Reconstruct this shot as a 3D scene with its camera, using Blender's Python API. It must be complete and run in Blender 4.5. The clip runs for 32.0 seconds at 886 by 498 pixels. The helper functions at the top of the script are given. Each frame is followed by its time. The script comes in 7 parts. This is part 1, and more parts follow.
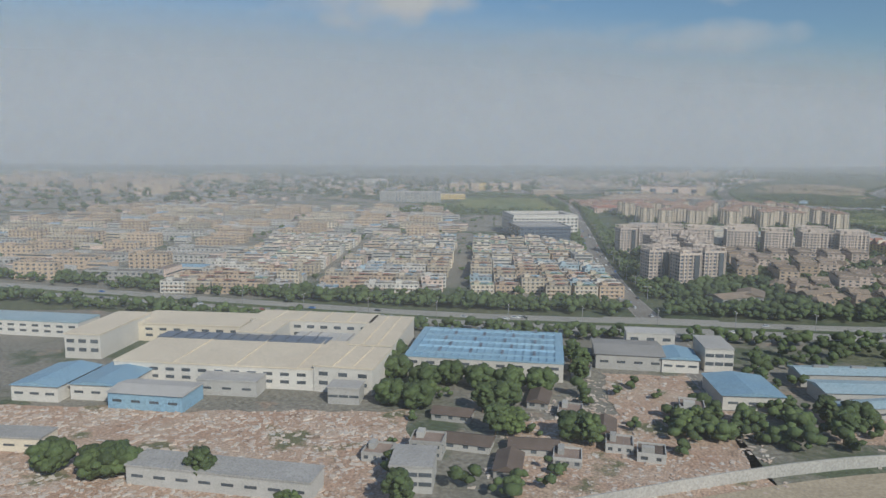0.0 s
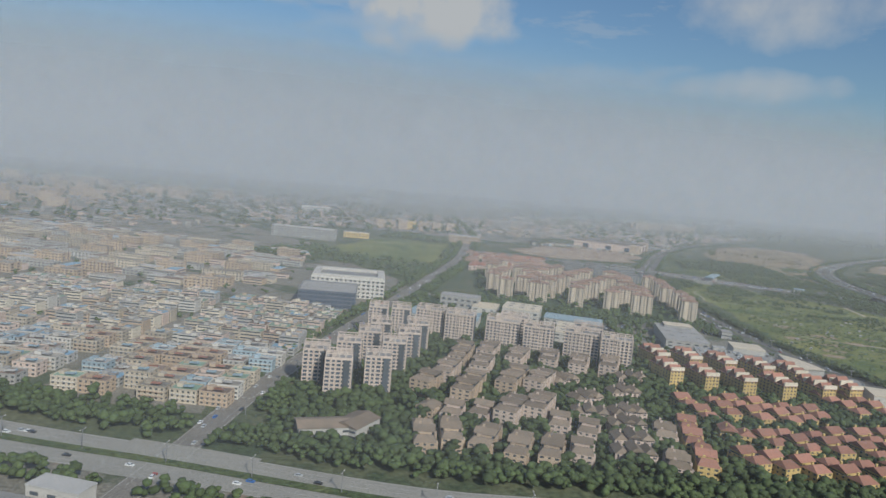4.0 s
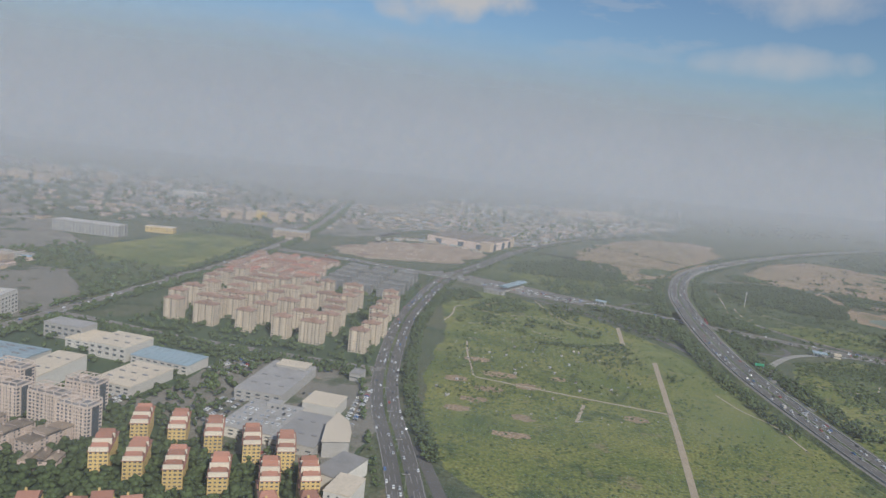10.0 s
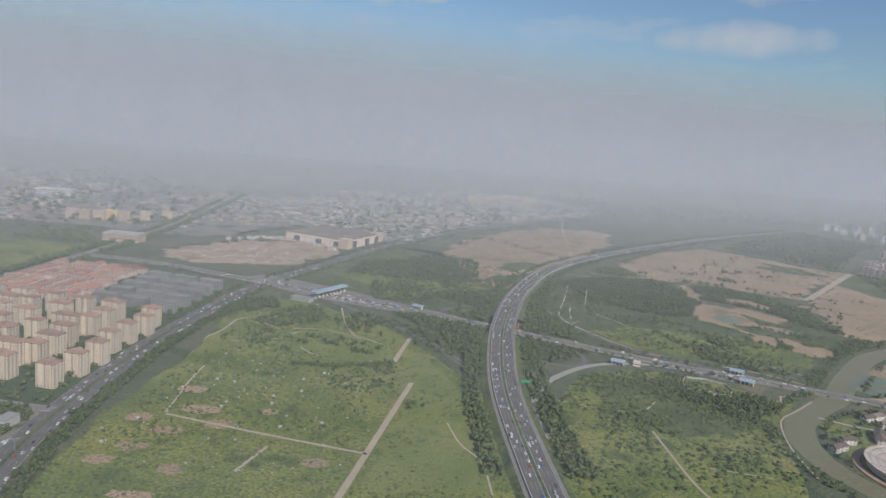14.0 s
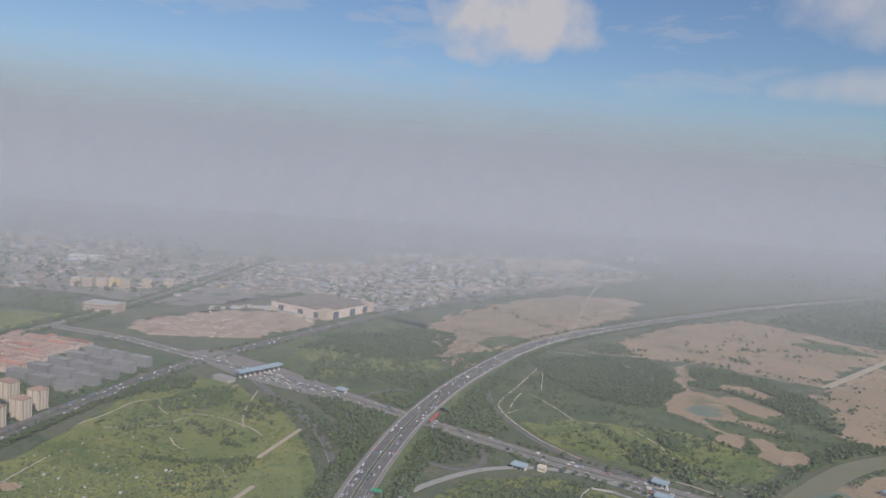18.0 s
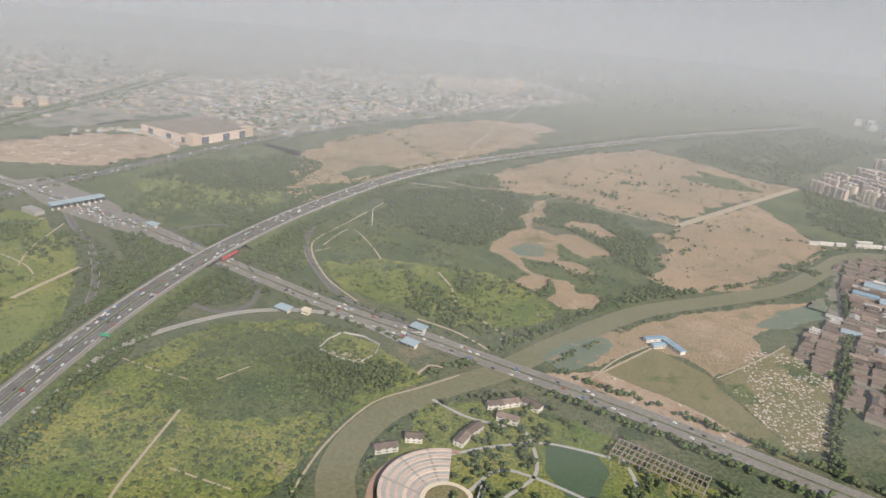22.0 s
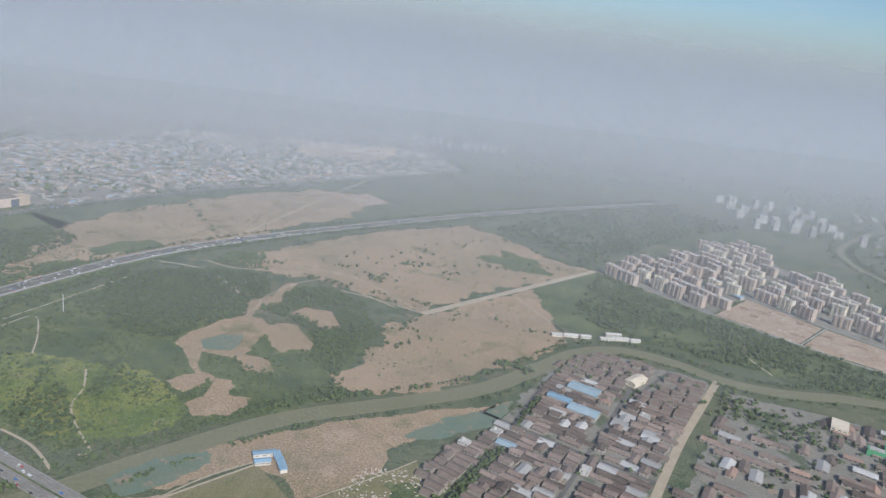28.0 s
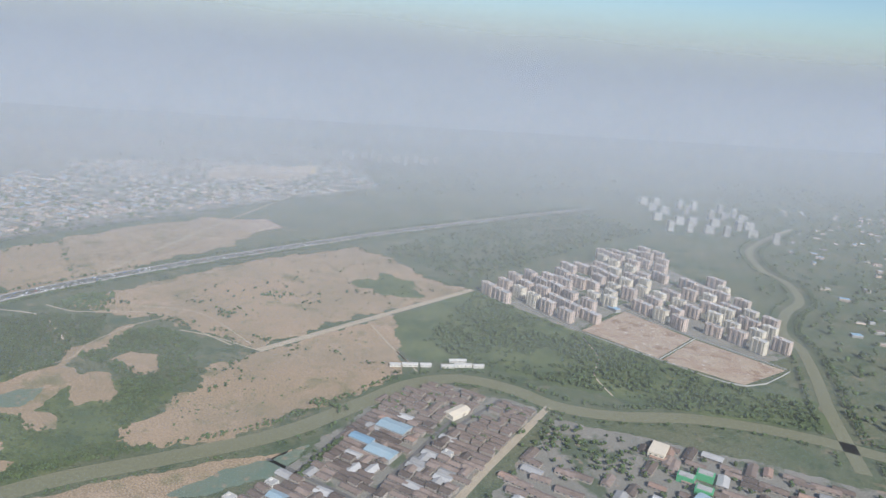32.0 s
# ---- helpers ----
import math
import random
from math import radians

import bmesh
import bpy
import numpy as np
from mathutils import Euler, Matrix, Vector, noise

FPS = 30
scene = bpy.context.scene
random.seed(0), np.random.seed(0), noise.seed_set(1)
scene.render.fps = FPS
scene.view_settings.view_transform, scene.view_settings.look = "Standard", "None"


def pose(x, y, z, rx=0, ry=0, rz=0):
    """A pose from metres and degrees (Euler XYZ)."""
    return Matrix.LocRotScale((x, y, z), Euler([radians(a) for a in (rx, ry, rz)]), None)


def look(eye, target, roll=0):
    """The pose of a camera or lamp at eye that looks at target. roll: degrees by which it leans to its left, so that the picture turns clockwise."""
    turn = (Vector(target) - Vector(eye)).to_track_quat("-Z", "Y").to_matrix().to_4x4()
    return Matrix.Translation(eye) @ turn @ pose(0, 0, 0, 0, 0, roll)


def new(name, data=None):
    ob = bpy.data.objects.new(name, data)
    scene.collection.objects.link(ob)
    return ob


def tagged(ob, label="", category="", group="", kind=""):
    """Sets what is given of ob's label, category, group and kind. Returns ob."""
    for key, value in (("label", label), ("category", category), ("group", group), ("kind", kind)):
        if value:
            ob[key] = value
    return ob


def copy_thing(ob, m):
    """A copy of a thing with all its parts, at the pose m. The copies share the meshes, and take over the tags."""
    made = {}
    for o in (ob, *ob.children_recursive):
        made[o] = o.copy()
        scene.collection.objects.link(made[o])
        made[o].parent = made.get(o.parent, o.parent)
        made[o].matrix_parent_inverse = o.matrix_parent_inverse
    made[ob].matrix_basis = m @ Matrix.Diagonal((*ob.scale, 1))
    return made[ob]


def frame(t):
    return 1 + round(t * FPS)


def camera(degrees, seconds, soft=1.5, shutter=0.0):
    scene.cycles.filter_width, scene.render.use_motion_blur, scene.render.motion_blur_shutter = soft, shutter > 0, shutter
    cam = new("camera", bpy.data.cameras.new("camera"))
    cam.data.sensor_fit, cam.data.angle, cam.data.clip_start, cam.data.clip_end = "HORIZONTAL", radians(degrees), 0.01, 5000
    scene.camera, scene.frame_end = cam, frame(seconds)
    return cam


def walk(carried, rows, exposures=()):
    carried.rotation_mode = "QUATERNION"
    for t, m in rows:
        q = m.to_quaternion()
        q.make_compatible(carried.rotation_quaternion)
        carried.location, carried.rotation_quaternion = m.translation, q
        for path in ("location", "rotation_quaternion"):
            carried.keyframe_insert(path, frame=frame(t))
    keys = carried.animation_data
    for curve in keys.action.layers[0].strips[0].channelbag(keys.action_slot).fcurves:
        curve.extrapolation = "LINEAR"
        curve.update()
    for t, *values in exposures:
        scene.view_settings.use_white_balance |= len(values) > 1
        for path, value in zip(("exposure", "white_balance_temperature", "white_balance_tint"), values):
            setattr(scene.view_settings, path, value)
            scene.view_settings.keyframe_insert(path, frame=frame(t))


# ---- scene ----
cam = camera(65.3, 32.0, soft=1.5)
# seconds, place in metres, turn in degrees
PATH = [
    (0.0, 9.7, 6.6, 54.3, 82.25, -0.50, 0.66),
    (0.5, 27.0, 12.7, 57.2, 81.77, -1.19, 1.65),
    (1.0, 44.5, 18.7, 60.3, 82.60, -1.34, 2.05),
    (1.5, 62.1, 24.7, 63.6, 82.92, -2.59, 3.17),
    (2.0, 79.8, 30.7, 66.9, 82.70, -3.93, 3.36),
    (2.5, 97.5, 36.6, 70.3, 82.91, -5.27, 3.59),
    (3.0, 115.4, 42.6, 73.9, 83.62, -5.00, 3.64),
    (3.5, 133.3, 48.5, 77.4, 84.35, -5.17, 3.27),
    (5.5, 205.3, 72.6, 92.0, 82.25, -5.63, 2.81),
    (6.0, 223.3, 78.7, 95.7, 82.09, -6.30, 3.52),
    (6.5, 241.3, 84.8, 99.3, 84.33, -8.41, 3.85),
    (7.0, 259.3, 91.0, 103.0, 83.36, -6.47, 3.75),
    (7.5, 277.3, 97.2, 106.6, 82.87, -5.24, 3.35),
    (8.0, 295.2, 103.5, 110.2, 83.66, -5.11, 3.35),
    (8.5, 313.1, 109.8, 113.7, 83.06, -5.43, 3.88),
    (9.0, 331.0, 116.2, 117.3, 82.35, -5.93, 3.81),
    (9.5, 348.8, 122.6, 120.7, 81.74, -6.63, 3.61),
    (10.0, 366.5, 129.1, 124.2, 81.82, -6.21, 3.98),
    (10.5, 384.2, 135.6, 127.6, 82.29, -6.33, 4.66),
    (11.0, 401.9, 142.2, 130.9, 83.30, -6.71, 3.28),
    (11.5, 419.5, 148.7, 134.3, 83.22, -6.68, 2.74),
    (12.0, 437.0, 155.4, 137.5, 83.46, -7.27, 1.67),
    (12.5, 454.5, 162.0, 140.8, 81.41, -7.35, 1.25),
    (13.0, 472.0, 168.7, 144.0, 81.70, -7.57, 1.01),
    (13.5, 489.3, 175.4, 147.2, 81.12, -4.81, 1.48),
    (14.0, 506.7, 182.1, 150.3, 80.53, -5.24, 1.62),
    (14.5, 523.9, 188.8, 153.4, 82.46, -6.30, 1.80),
    (16.5, 592.6, 215.6, 165.7, 82.38, -4.83, 4.24),
    (17.0, 609.6, 222.2, 168.7, 82.83, -2.23, 4.71),
    (17.5, 626.7, 228.8, 171.8, 84.94, -6.66, 8.34),
    (18.0, 643.7, 235.4, 174.8, 84.48, -4.39, 9.93),
    (18.5, 660.6, 241.9, 177.9, 85.98, -6.67, 9.83),
    (19.0, 677.6, 248.4, 180.9, 84.26, -6.34, 10.47),
    (19.5, 694.6, 254.9, 184.0, 81.45, -6.31, 9.71),
    (20.0, 711.5, 261.3, 187.1, 76.90, -6.85, 10.13),
    (20.5, 728.4, 267.6, 190.3, 71.50, -5.51, 9.74),
    (21.0, 745.4, 273.9, 193.5, 68.84, -4.60, 9.40),
    (21.5, 762.3, 280.1, 196.7, 66.75, -4.81, 9.11),
    (22.0, 779.3, 286.2, 199.9, 69.09, -5.38, 9.83),
    (22.5, 796.2, 292.2, 203.2, 71.65, -5.26, 9.21),
    (23.0, 813.2, 298.2, 206.5, 72.75, -6.20, 8.34),
    (23.5, 830.2, 304.1, 209.9, 73.55, -5.96, 7.87),
    (24.0, 847.3, 309.9, 213.4, 73.79, -6.40, 7.98),
    (24.5, 864.4, 315.7, 216.8, 73.89, -7.49, 8.20),
    (25.0, 881.5, 321.3, 220.4, 74.38, -5.66, 7.18),
    (25.5, 898.6, 326.9, 224.0, 74.49, -7.60, 7.11),
    (27.5, 967.8, 348.6, 238.8, 73.57, -6.43, 7.22),
    (28.0, 985.2, 353.9, 242.6, 73.89, -7.42, 7.49),
    (28.5, 1002.7, 359.1, 246.5, 73.97, -7.38, 6.59),
    (29.0, 1020.3, 364.3, 250.4, 73.85, -6.75, 5.43),
    (29.5, 1037.9, 369.5, 254.3, 73.62, -7.30, 5.65),
    (30.0, 1055.6, 374.6, 258.2, 73.64, -6.10, 5.33),
    (30.5, 1073.3, 379.8, 262.1, 74.30, -5.25, 4.89),
    (31.0, 1091.1, 385.0, 266.0, 73.99, -5.80, 6.19),
    (31.5, 1109.0, 390.2, 269.9, 74.11, -5.91, 6.37),
    (32.0, 1126.9, 395.4, 273.8, 74.48, -4.65, 6.03),
]
EXPOSURES = [(0.0, -0.02, 6050, 5), (6.0, 0.02, 6050, 6), (11.0, 0.1, 6150, 10), (14.0, 0.16, 6150, 11), (17.0, 0.16, 6300, 14), (19.5, 0.1, 6000, 15), (20.2, 0.1, 6050, 12), (21.0, 0.2, 6850, 11), (21.6, 0.5, 6900, 11), (22.3, 0.58, 6900, 11), (23.0, 0.42, 6950, 11), (24.0, 0.08, 7000, 11), (24.6, 0.12, 7050, 11), (25.5, 0.26, 7050, 11), (27.4, 0.3, 6350, 11), (28.0, 0.42, 5900, 9), (32.0, 0.6, 5900, 9)]
walk(cam, [(t, pose(x, y, z, rx, ry, rz)) for t, x, y, z, rx, ry, rz in PATH], EXPOSURES)

# ---- world, sun ----
scene.cycles.transparent_max_bounces = 32
SUN_FROM = Vector((0.45, -0.72, 0.62)).normalized()
world = bpy.data.worlds.new("sky")
scene.world = world
world.use_nodes = True
wn, wl = world.node_tree.nodes, world.node_tree.links
wn.clear()
w_out = wn.new("ShaderNodeOutputWorld")
w_bg = wn.new("ShaderNodeBackground")
w_sky = wn.new("ShaderNodeTexSky")
w_sky.sky_type = "NISHITA"
w_sky.sun_disc = False
w_sky.sun_elevation = math.asin(SUN_FROM.z)
w_sky.sun_rotation = math.atan2(SUN_FROM.x, SUN_FROM.y)
w_sky.air_density, w_sky.dust_density, w_sky.ozone_density = 1.3, 0.4, 2.0
w_bg.inputs["Strength"].default_value = 0.066
# clouds: one cumulus bank and thin streaks, as a fraction of white over the sky
w_tc = wn.new("ShaderNodeTexCoord")


def wmath(op, a, b=None, c=None):
    n = wn.new("ShaderNodeMath")
    n.operation = op
    for i, v in enumerate((a, b, c)):
        if v is None:
            continue
        if isinstance(v, (int, float)):
            n.inputs[i].default_value = v
        else:
            wl.new(v, n.inputs[i])
    return n.outputs[0]


w_sep = wn.new("ShaderNodeSeparateXYZ")
wl.new(w_tc.outputs["Generated"], w_sep.inputs[0])
w_map = wn.new("ShaderNodeMapping")
w_map.inputs["Scale"].default_value = (2.2, 2.2, 9.0)
wl.new(w_tc.outputs["Generated"], w_map.inputs[0])
w_no = wn.new("ShaderNodeTexNoise")
w_no.inputs["Scale"].default_value = 2.4
w_no.inputs["Detail"].default_value = 7.0
w_no.inputs["Roughness"].default_value = 0.62
wl.new(w_map.outputs[0], w_no.inputs[0])
streak = wmath("MULTIPLY", wmath("SUBTRACT", w_no.outputs[0], 0.53), 3.2)
streak = wmath("MULTIPLY", streak, wmath("MULTIPLY", wmath("SUBTRACT", w_sep.outputs[2], 0.06), 7.0))
w_clamp = wn.new("ShaderNodeClamp")
wl.new(streak, w_clamp.inputs[0])
w_clamp.inputs["Max"].default_value = 0.22


def cumulus(azimuth, elevation, wide, high, gain):
    """A cloud at that direction (degrees), with a billowed edge."""
    n2 = wn.new("ShaderNodeTexNoise")
    n2.inputs["Scale"].default_value = 16.0
    n2.inputs["Detail"].default_value = 5.0
    wl.new(w_tc.outputs["Generated"], n2.inputs[0])
    a, e = radians(azimuth), radians(elevation)
    u = wmath("SUBTRACT", wmath("ARCTAN2", w_sep.outputs[0], w_sep.outputs[1]), a)
    v = wmath("SUBTRACT", wmath("ARCSINE", w_sep.outputs[2]), e)
    r2 = wmath("ADD", wmath("POWER", wmath("DIVIDE", u, radians(wide)), 2.0), wmath("POWER", wmath("DIVIDE", v, radians(high)), 2.0))
    lump = wmath("MULTIPLY_ADD", wmath("SUBTRACT", n2.outputs[0], 0.5), 2.6, wmath("SUBTRACT", 1.0, r2))
    c = wn.new("ShaderNodeClamp")
    wl.new(wmath("MULTIPLY", lump, gain), c.inputs[0])
    return c.outputs[0]


cloud = w_clamp.outputs[0]
for spec in ((-4.8, 13.6, 7.0, 4.0, 1.25), (20.0, 8.8, 6.5, 1.3, 0.5), (22.0, 14.0, 8.0, 2.6, 0.6), (-24.0, 14.5, 4.0, 1.0, 0.5), (-10.0, 11.5, 5.0, 0.8, 0.3)):
    cloud = wmath("MAXIMUM", cloud, cumulus(*spec))
w_mix = wn.new("ShaderNodeMixRGB")
wl.new(cloud, w_mix.inputs[0])
w_blue = wn.new("ShaderNodeMixRGB")
w_blue.blend_type = "MULTIPLY"
w_blue.inputs[0].default_value = 1.0
w_blue.inputs[2].default_value = (0.87, 0.97, 1.13, 1)
wl.new(w_sky.outputs[0], w_blue.inputs[1])
wl.new(w_blue.outputs[0], w_mix.inputs[1])
w_mix.inputs[2].default_value = (7.0, 6.9, 6.9, 1)
wl.new(w_mix.outputs[0], w_bg.inputs["Color"])
wl.new(w_bg.outputs[0], w_out.inputs[0])

sun_data = bpy.data.lights.new("sun", "SUN")
sun_data.energy, sun_data.angle, sun_data.color = 3.75, radians(1.5), (1.0, 0.92, 0.8)
sun = new("sun", sun_data)
sun.matrix_world = look(SUN_FROM * 400, (0, 0, 0))


# ---- materials ----
def material(name, base, second=None, scale=0.2, rough=0.85, fine=3.0, bump=0.0, spread=0.0, metal=0.0, mid=0.5, contrast=2.0, detail=6.0, grains=0.2, patches=()):
    """A base colour that runs over into a second one in patches of about 1/scale metres, with finer grain, and a spread of value from object to object."""
    m = bpy.data.materials.new(name)
    m.use_nodes = True
    n, l = m.node_tree.nodes, m.node_tree.links
    b = n["Principled BSDF"]
    b.inputs["Roughness"].default_value, b.inputs["Metallic"].default_value = rough, metal
    second = second or tuple(c * 0.72 for c in base)
    geo = n.new("ShaderNodeNewGeometry")
    big = n.new("ShaderNodeTexNoise")
    big.inputs["Scale"].default_value, big.inputs["Detail"].default_value, big.inputs["Roughness"].default_value = scale, detail, 0.62
    l.new(geo.outputs["Position"], big.inputs[0])
    ramp = n.new("ShaderNodeMapRange")
    ramp.inputs[1].default_value, ramp.inputs[2].default_value = mid - 0.5 / contrast, mid + 0.5 / contrast
    l.new(big.outputs[0], ramp.inputs[0])
    mix = n.new("ShaderNodeMixRGB")
    l.new(ramp.outputs[0], mix.inputs[0])
    mix.inputs[1].default_value, mix.inputs[2].default_value = (*base, 1), (*second, 1)
    grain = n.new("ShaderNodeTexNoise")
    grain.inputs["Scale"].default_value, grain.inputs["Detail"].default_value = scale * fine * 4, 3.0
    l.new(geo.outputs["Position"], grain.inputs[0])
    hsv = n.new("ShaderNodeHueSaturation")
    col = mix.outputs[0]
    for pc, ps, p0, soft, most in patches:
        pn = n.new("ShaderNodeTexNoise")
        pn.inputs["Scale"].default_value, pn.inputs["Detail"].default_value, pn.inputs["Roughness"].default_value = ps, 7.0, 0.6
        shift = n.new("ShaderNodeVectorMath")
        shift.inputs[1].default_value = (p0 * 900, ps * 700, 0)
        l.new(geo.outputs["Position"], shift.inputs[0])
        l.new(shift.outputs[0], pn.inputs[0])
        pr = n.new("ShaderNodeMapRange")
        pr.inputs[1].default_value, pr.inputs[2].default_value, pr.inputs[4].default_value = p0, p0 + soft, most
        l.new(pn.outputs[0], pr.inputs[0])
        pm = n.new("ShaderNodeMixRGB")
        l.new(pr.outputs[0], pm.inputs[0])
        l.new(col, pm.inputs[1])
        pm.inputs[2].default_value = (*pc, 1)
        col = pm.outputs[0]
    l.new(col, hsv.inputs["Color"])
    val = n.new("ShaderNodeMapRange")
    val.inputs[1].default_value, val.inputs[2].default_value, val.inputs[3].default_value, val.inputs[4].default_value = 0.3, 0.7, 1 - grains, 1 + grains
    l.new(grain.outputs[0], val.inputs[0])
    out = val.outputs[0]
    if spread:
        info = n.new("ShaderNodeObjectInfo")
        vr = n.new("ShaderNodeMapRange")
        vr.inputs[3].default_value, vr.inputs[4].default_value = 1 - spread, 1 + spread
        l.new(info.outputs["Random"], vr.inputs[0])
        mul = n.new("ShaderNodeMath")
        mul.operation = "MULTIPLY"
        l.new(out, mul.inputs[0])
        l.new(vr.outputs[0], mul.inputs[1])
        out = mul.outputs[0]
    l.new(out, hsv.inputs["Value"])
    l.new(hsv.outputs[0], b.inputs["Base Color"])
    if bump:
        bn = n.new("ShaderNodeBump")
        bn.inputs["Strength"].default_value, bn.inputs["Distance"].default_value = 1.0, bump
        l.new(grain.outputs[0], bn.inputs["Height"])
        l.new(bn.outputs[0], b.inputs["Normal"])
    return m


def foliage(name, a, b_, scale=0.12):
    """Leaves: value changes from clump to clump, hue over the wood."""
    m = material(name, a, b_, scale, 0.8, 6.0, 0.3, 0.15)
    n, l = m.node_tree.nodes, m.node_tree.links
    hs = [x for x in n if x.bl_idname == "ShaderNodeHueSaturation"][0]
    geo = [x for x in n if x.bl_idname == "ShaderNodeNewGeometry"][0]
    old = hs.inputs["Value"].links[0].from_socket
    mul = n.new("ShaderNodeMath")
    mul.operation = "MULTIPLY_ADD"
    mul.inputs[1].default_value, mul.inputs[2].default_value = 0.7, 0.0
    l.new(geo.outputs["Random Per Island"], mul.inputs[0])
    add = n.new("ShaderNodeMath")
    add.operation = "MULTIPLY"
    ad2 = n.new("ShaderNodeMath")
    ad2.operation = "ADD"
    ad2.inputs[1].default_value = 0.65
    l.new(mul.outputs[0], ad2.inputs[0])
    l.new(ad2.outputs[0], add.inputs[0])
    l.new(old, add.inputs[1])
    l.new(add.outputs[0], hs.inputs["Value"])
    return m


GROUND = material("scrub_ground", (0.07, 0.095, 0.045), (0.125, 0.125, 0.07), 0.012, 0.95, 12.0, detail=12, grains=0.45, contrast=3.2, patches=(((0.05, 0.07, 0.035), 0.15, 0.56, 0.06, 0.7), ((0.045, 0.07, 0.032), 0.03, 0.55, 0.08, 0.8), ((0.19, 0.155, 0.095), 0.04, 0.6, 0.08, 0.7)))
MEADOW = material("meadow", (0.095, 0.135, 0.03), (0.215, 0.215, 0.058), 0.02, 0.95, 9.0, detail=12, grains=0.5, contrast=3.4, patches=(((0.055, 0.085, 0.03), 0.3, 0.56, 0.06, 0.75), ((0.24, 0.22, 0.08), 0.22, 0.62, 0.05, 0.6), ((0.05, 0.085, 0.03), 0.045, 0.55, 0.1, 0.8), ((0.2, 0.17, 0.085), 0.06, 0.6, 0.08, 0.75), ((0.27, 0.21, 0.13), 0.16, 0.68, 0.05, 0.8)))
SCRUB = material("rough_scrub", (0.055, 0.082, 0.032), (0.12, 0.14, 0.05), 0.03, 0.95, 6.0, 0.5, detail=11, grains=0.5, contrast=3.2, patches=(((0.04, 0.062, 0.026), 0.25, 0.56, 0.06, 0.8), ((0.14, 0.15, 0.06), 0.05, 0.57, 0.08, 0.8), ((0.2, 0.16, 0.09), 0.11, 0.66, 0.06, 0.7)))
DARKGREEN = material("wood_floor", (0.045, 0.075, 0.035), (0.075, 0.105, 0.045), 0.03, 0.95, 4.0, grains=0.38, contrast=2.8)
BARE = material("bare_soil", (0.345, 0.245, 0.155), (0.26, 0.195, 0.12), 0.012, 0.95, 16.0, detail=12, grains=0.42, contrast=3.2, patches=(((0.2, 0.165, 0.09), 0.06, 0.57, 0.08, 0.6), ((0.42, 0.31, 0.21), 0.09, 0.6, 0.08, 0.4), ((0.15, 0.14, 0.065), 0.022, 0.56, 0.1, 0.75), ((0.4, 0.29, 0.2), 0.035, 0.6, 0.1, 0.6), ((0.07, 0.085, 0.035), 0.16, 0.66, 0.05, 0.7)))
OLIVE = material("fallow_land", (0.15, 0.145, 0.065), (0.21, 0.175, 0.095), 0.04, 0.95, 6.0, grains=0.35, contrast=2.6, patches=(((0.09, 0.12, 0.045), 0.05, 0.57, 0.08, 0.8),))
LAWN = material("light_meadow", (0.125, 0.16, 0.04), (0.195, 0.205, 0.065), 0.03, 0.95, 6.0, detail=9, grains=0.3, contrast=2.6, patches=(((0.07, 0.11, 0.035), 0.07, 0.56, 0.08, 0.7), ((0.22, 0.19, 0.1), 0.09, 0.63, 0.06, 0.7)))
SITE = material("building_site_soil", (0.32, 0.22, 0.155), (0.4, 0.315, 0.225), 0.05, 0.95, 6.0, grains=0.3, contrast=2.6, patches=(((0.24, 0.15, 0.1), 0.06, 0.54, 0.08, 0.8), ((0.6, 0.56, 0.5), 0.18, 0.6, 0.06, 0.8), ((0.1, 0.12, 0.06), 0.12, 0.66, 0.06, 0.8)))
RUBBLEGROUND = material("rubble_ground", (0.38, 0.24, 0.165), (0.46, 0.36, 0.28), 0.09, 0.95, 6.0, 0.3, grains=0.35, contrast=2.6, patches=(((0.1, 0.12, 0.055), 0.07, 0.57, 0.06, 0.85), ((0.58, 0.55, 0.51), 0.5, 0.58, 0.05, 0.8), ((0.2, 0.13, 0.09), 0.15, 0.6, 0.06, 0.7)))
RUBBLE = material("broken_brick", (0.42, 0.30, 0.23), (0.58, 0.55, 0.50), 0.3, 0.9, 4.0)
PATHSOIL = material("sandy_track", (0.42, 0.35, 0.25), (0.34, 0.28, 0.2), 0.1, 0.95, 5.0)
CITYGROUND = material("city_ground", (0.25, 0.225, 0.19), (0.165, 0.16, 0.13), 0.05, 0.95, 5.0, grains=0.35, patches=(((0.06, 0.085, 0.04), 0.03, 0.53, 0.08, 0.85), ((0.3, 0.22, 0.16), 0.08, 0.6, 0.06, 0.7)))
ASPHALT = material("asphalt", (0.105, 0.098, 0.092), (0.15, 0.14, 0.128), 0.06, 0.9, 8.0)
WORN = material("worn_asphalt", (0.18, 0.165, 0.145), (0.24, 0.22, 0.195), 0.05, 0.9, 8.0, grains=0.3)
CONCRETE = material("concrete", (0.42, 0.40, 0.37), (0.33, 0.32, 0.3), 0.1, 0.9, 6.0, patches=(((0.25, 0.235, 0.21), 0.12, 0.56, 0.1, 0.6),))
PAVING = material("concrete_road", (0.34, 0.32, 0.28), (0.27, 0.26, 0.235), 0.05, 0.9, 8.0)
MARKING = material("road_paint", (0.58, 0.57, 0.53), (0.4, 0.39, 0.36), 1.0, 0.7)
WATER = material("river_water", (0.155, 0.15, 0.08), (0.185, 0.175, 0.1), 0.02, 0.65, 6.0)
POND = material("pond_water", (0.085, 0.125, 0.06), (0.07, 0.105, 0.055), 0.05, 0.15, 6.0)
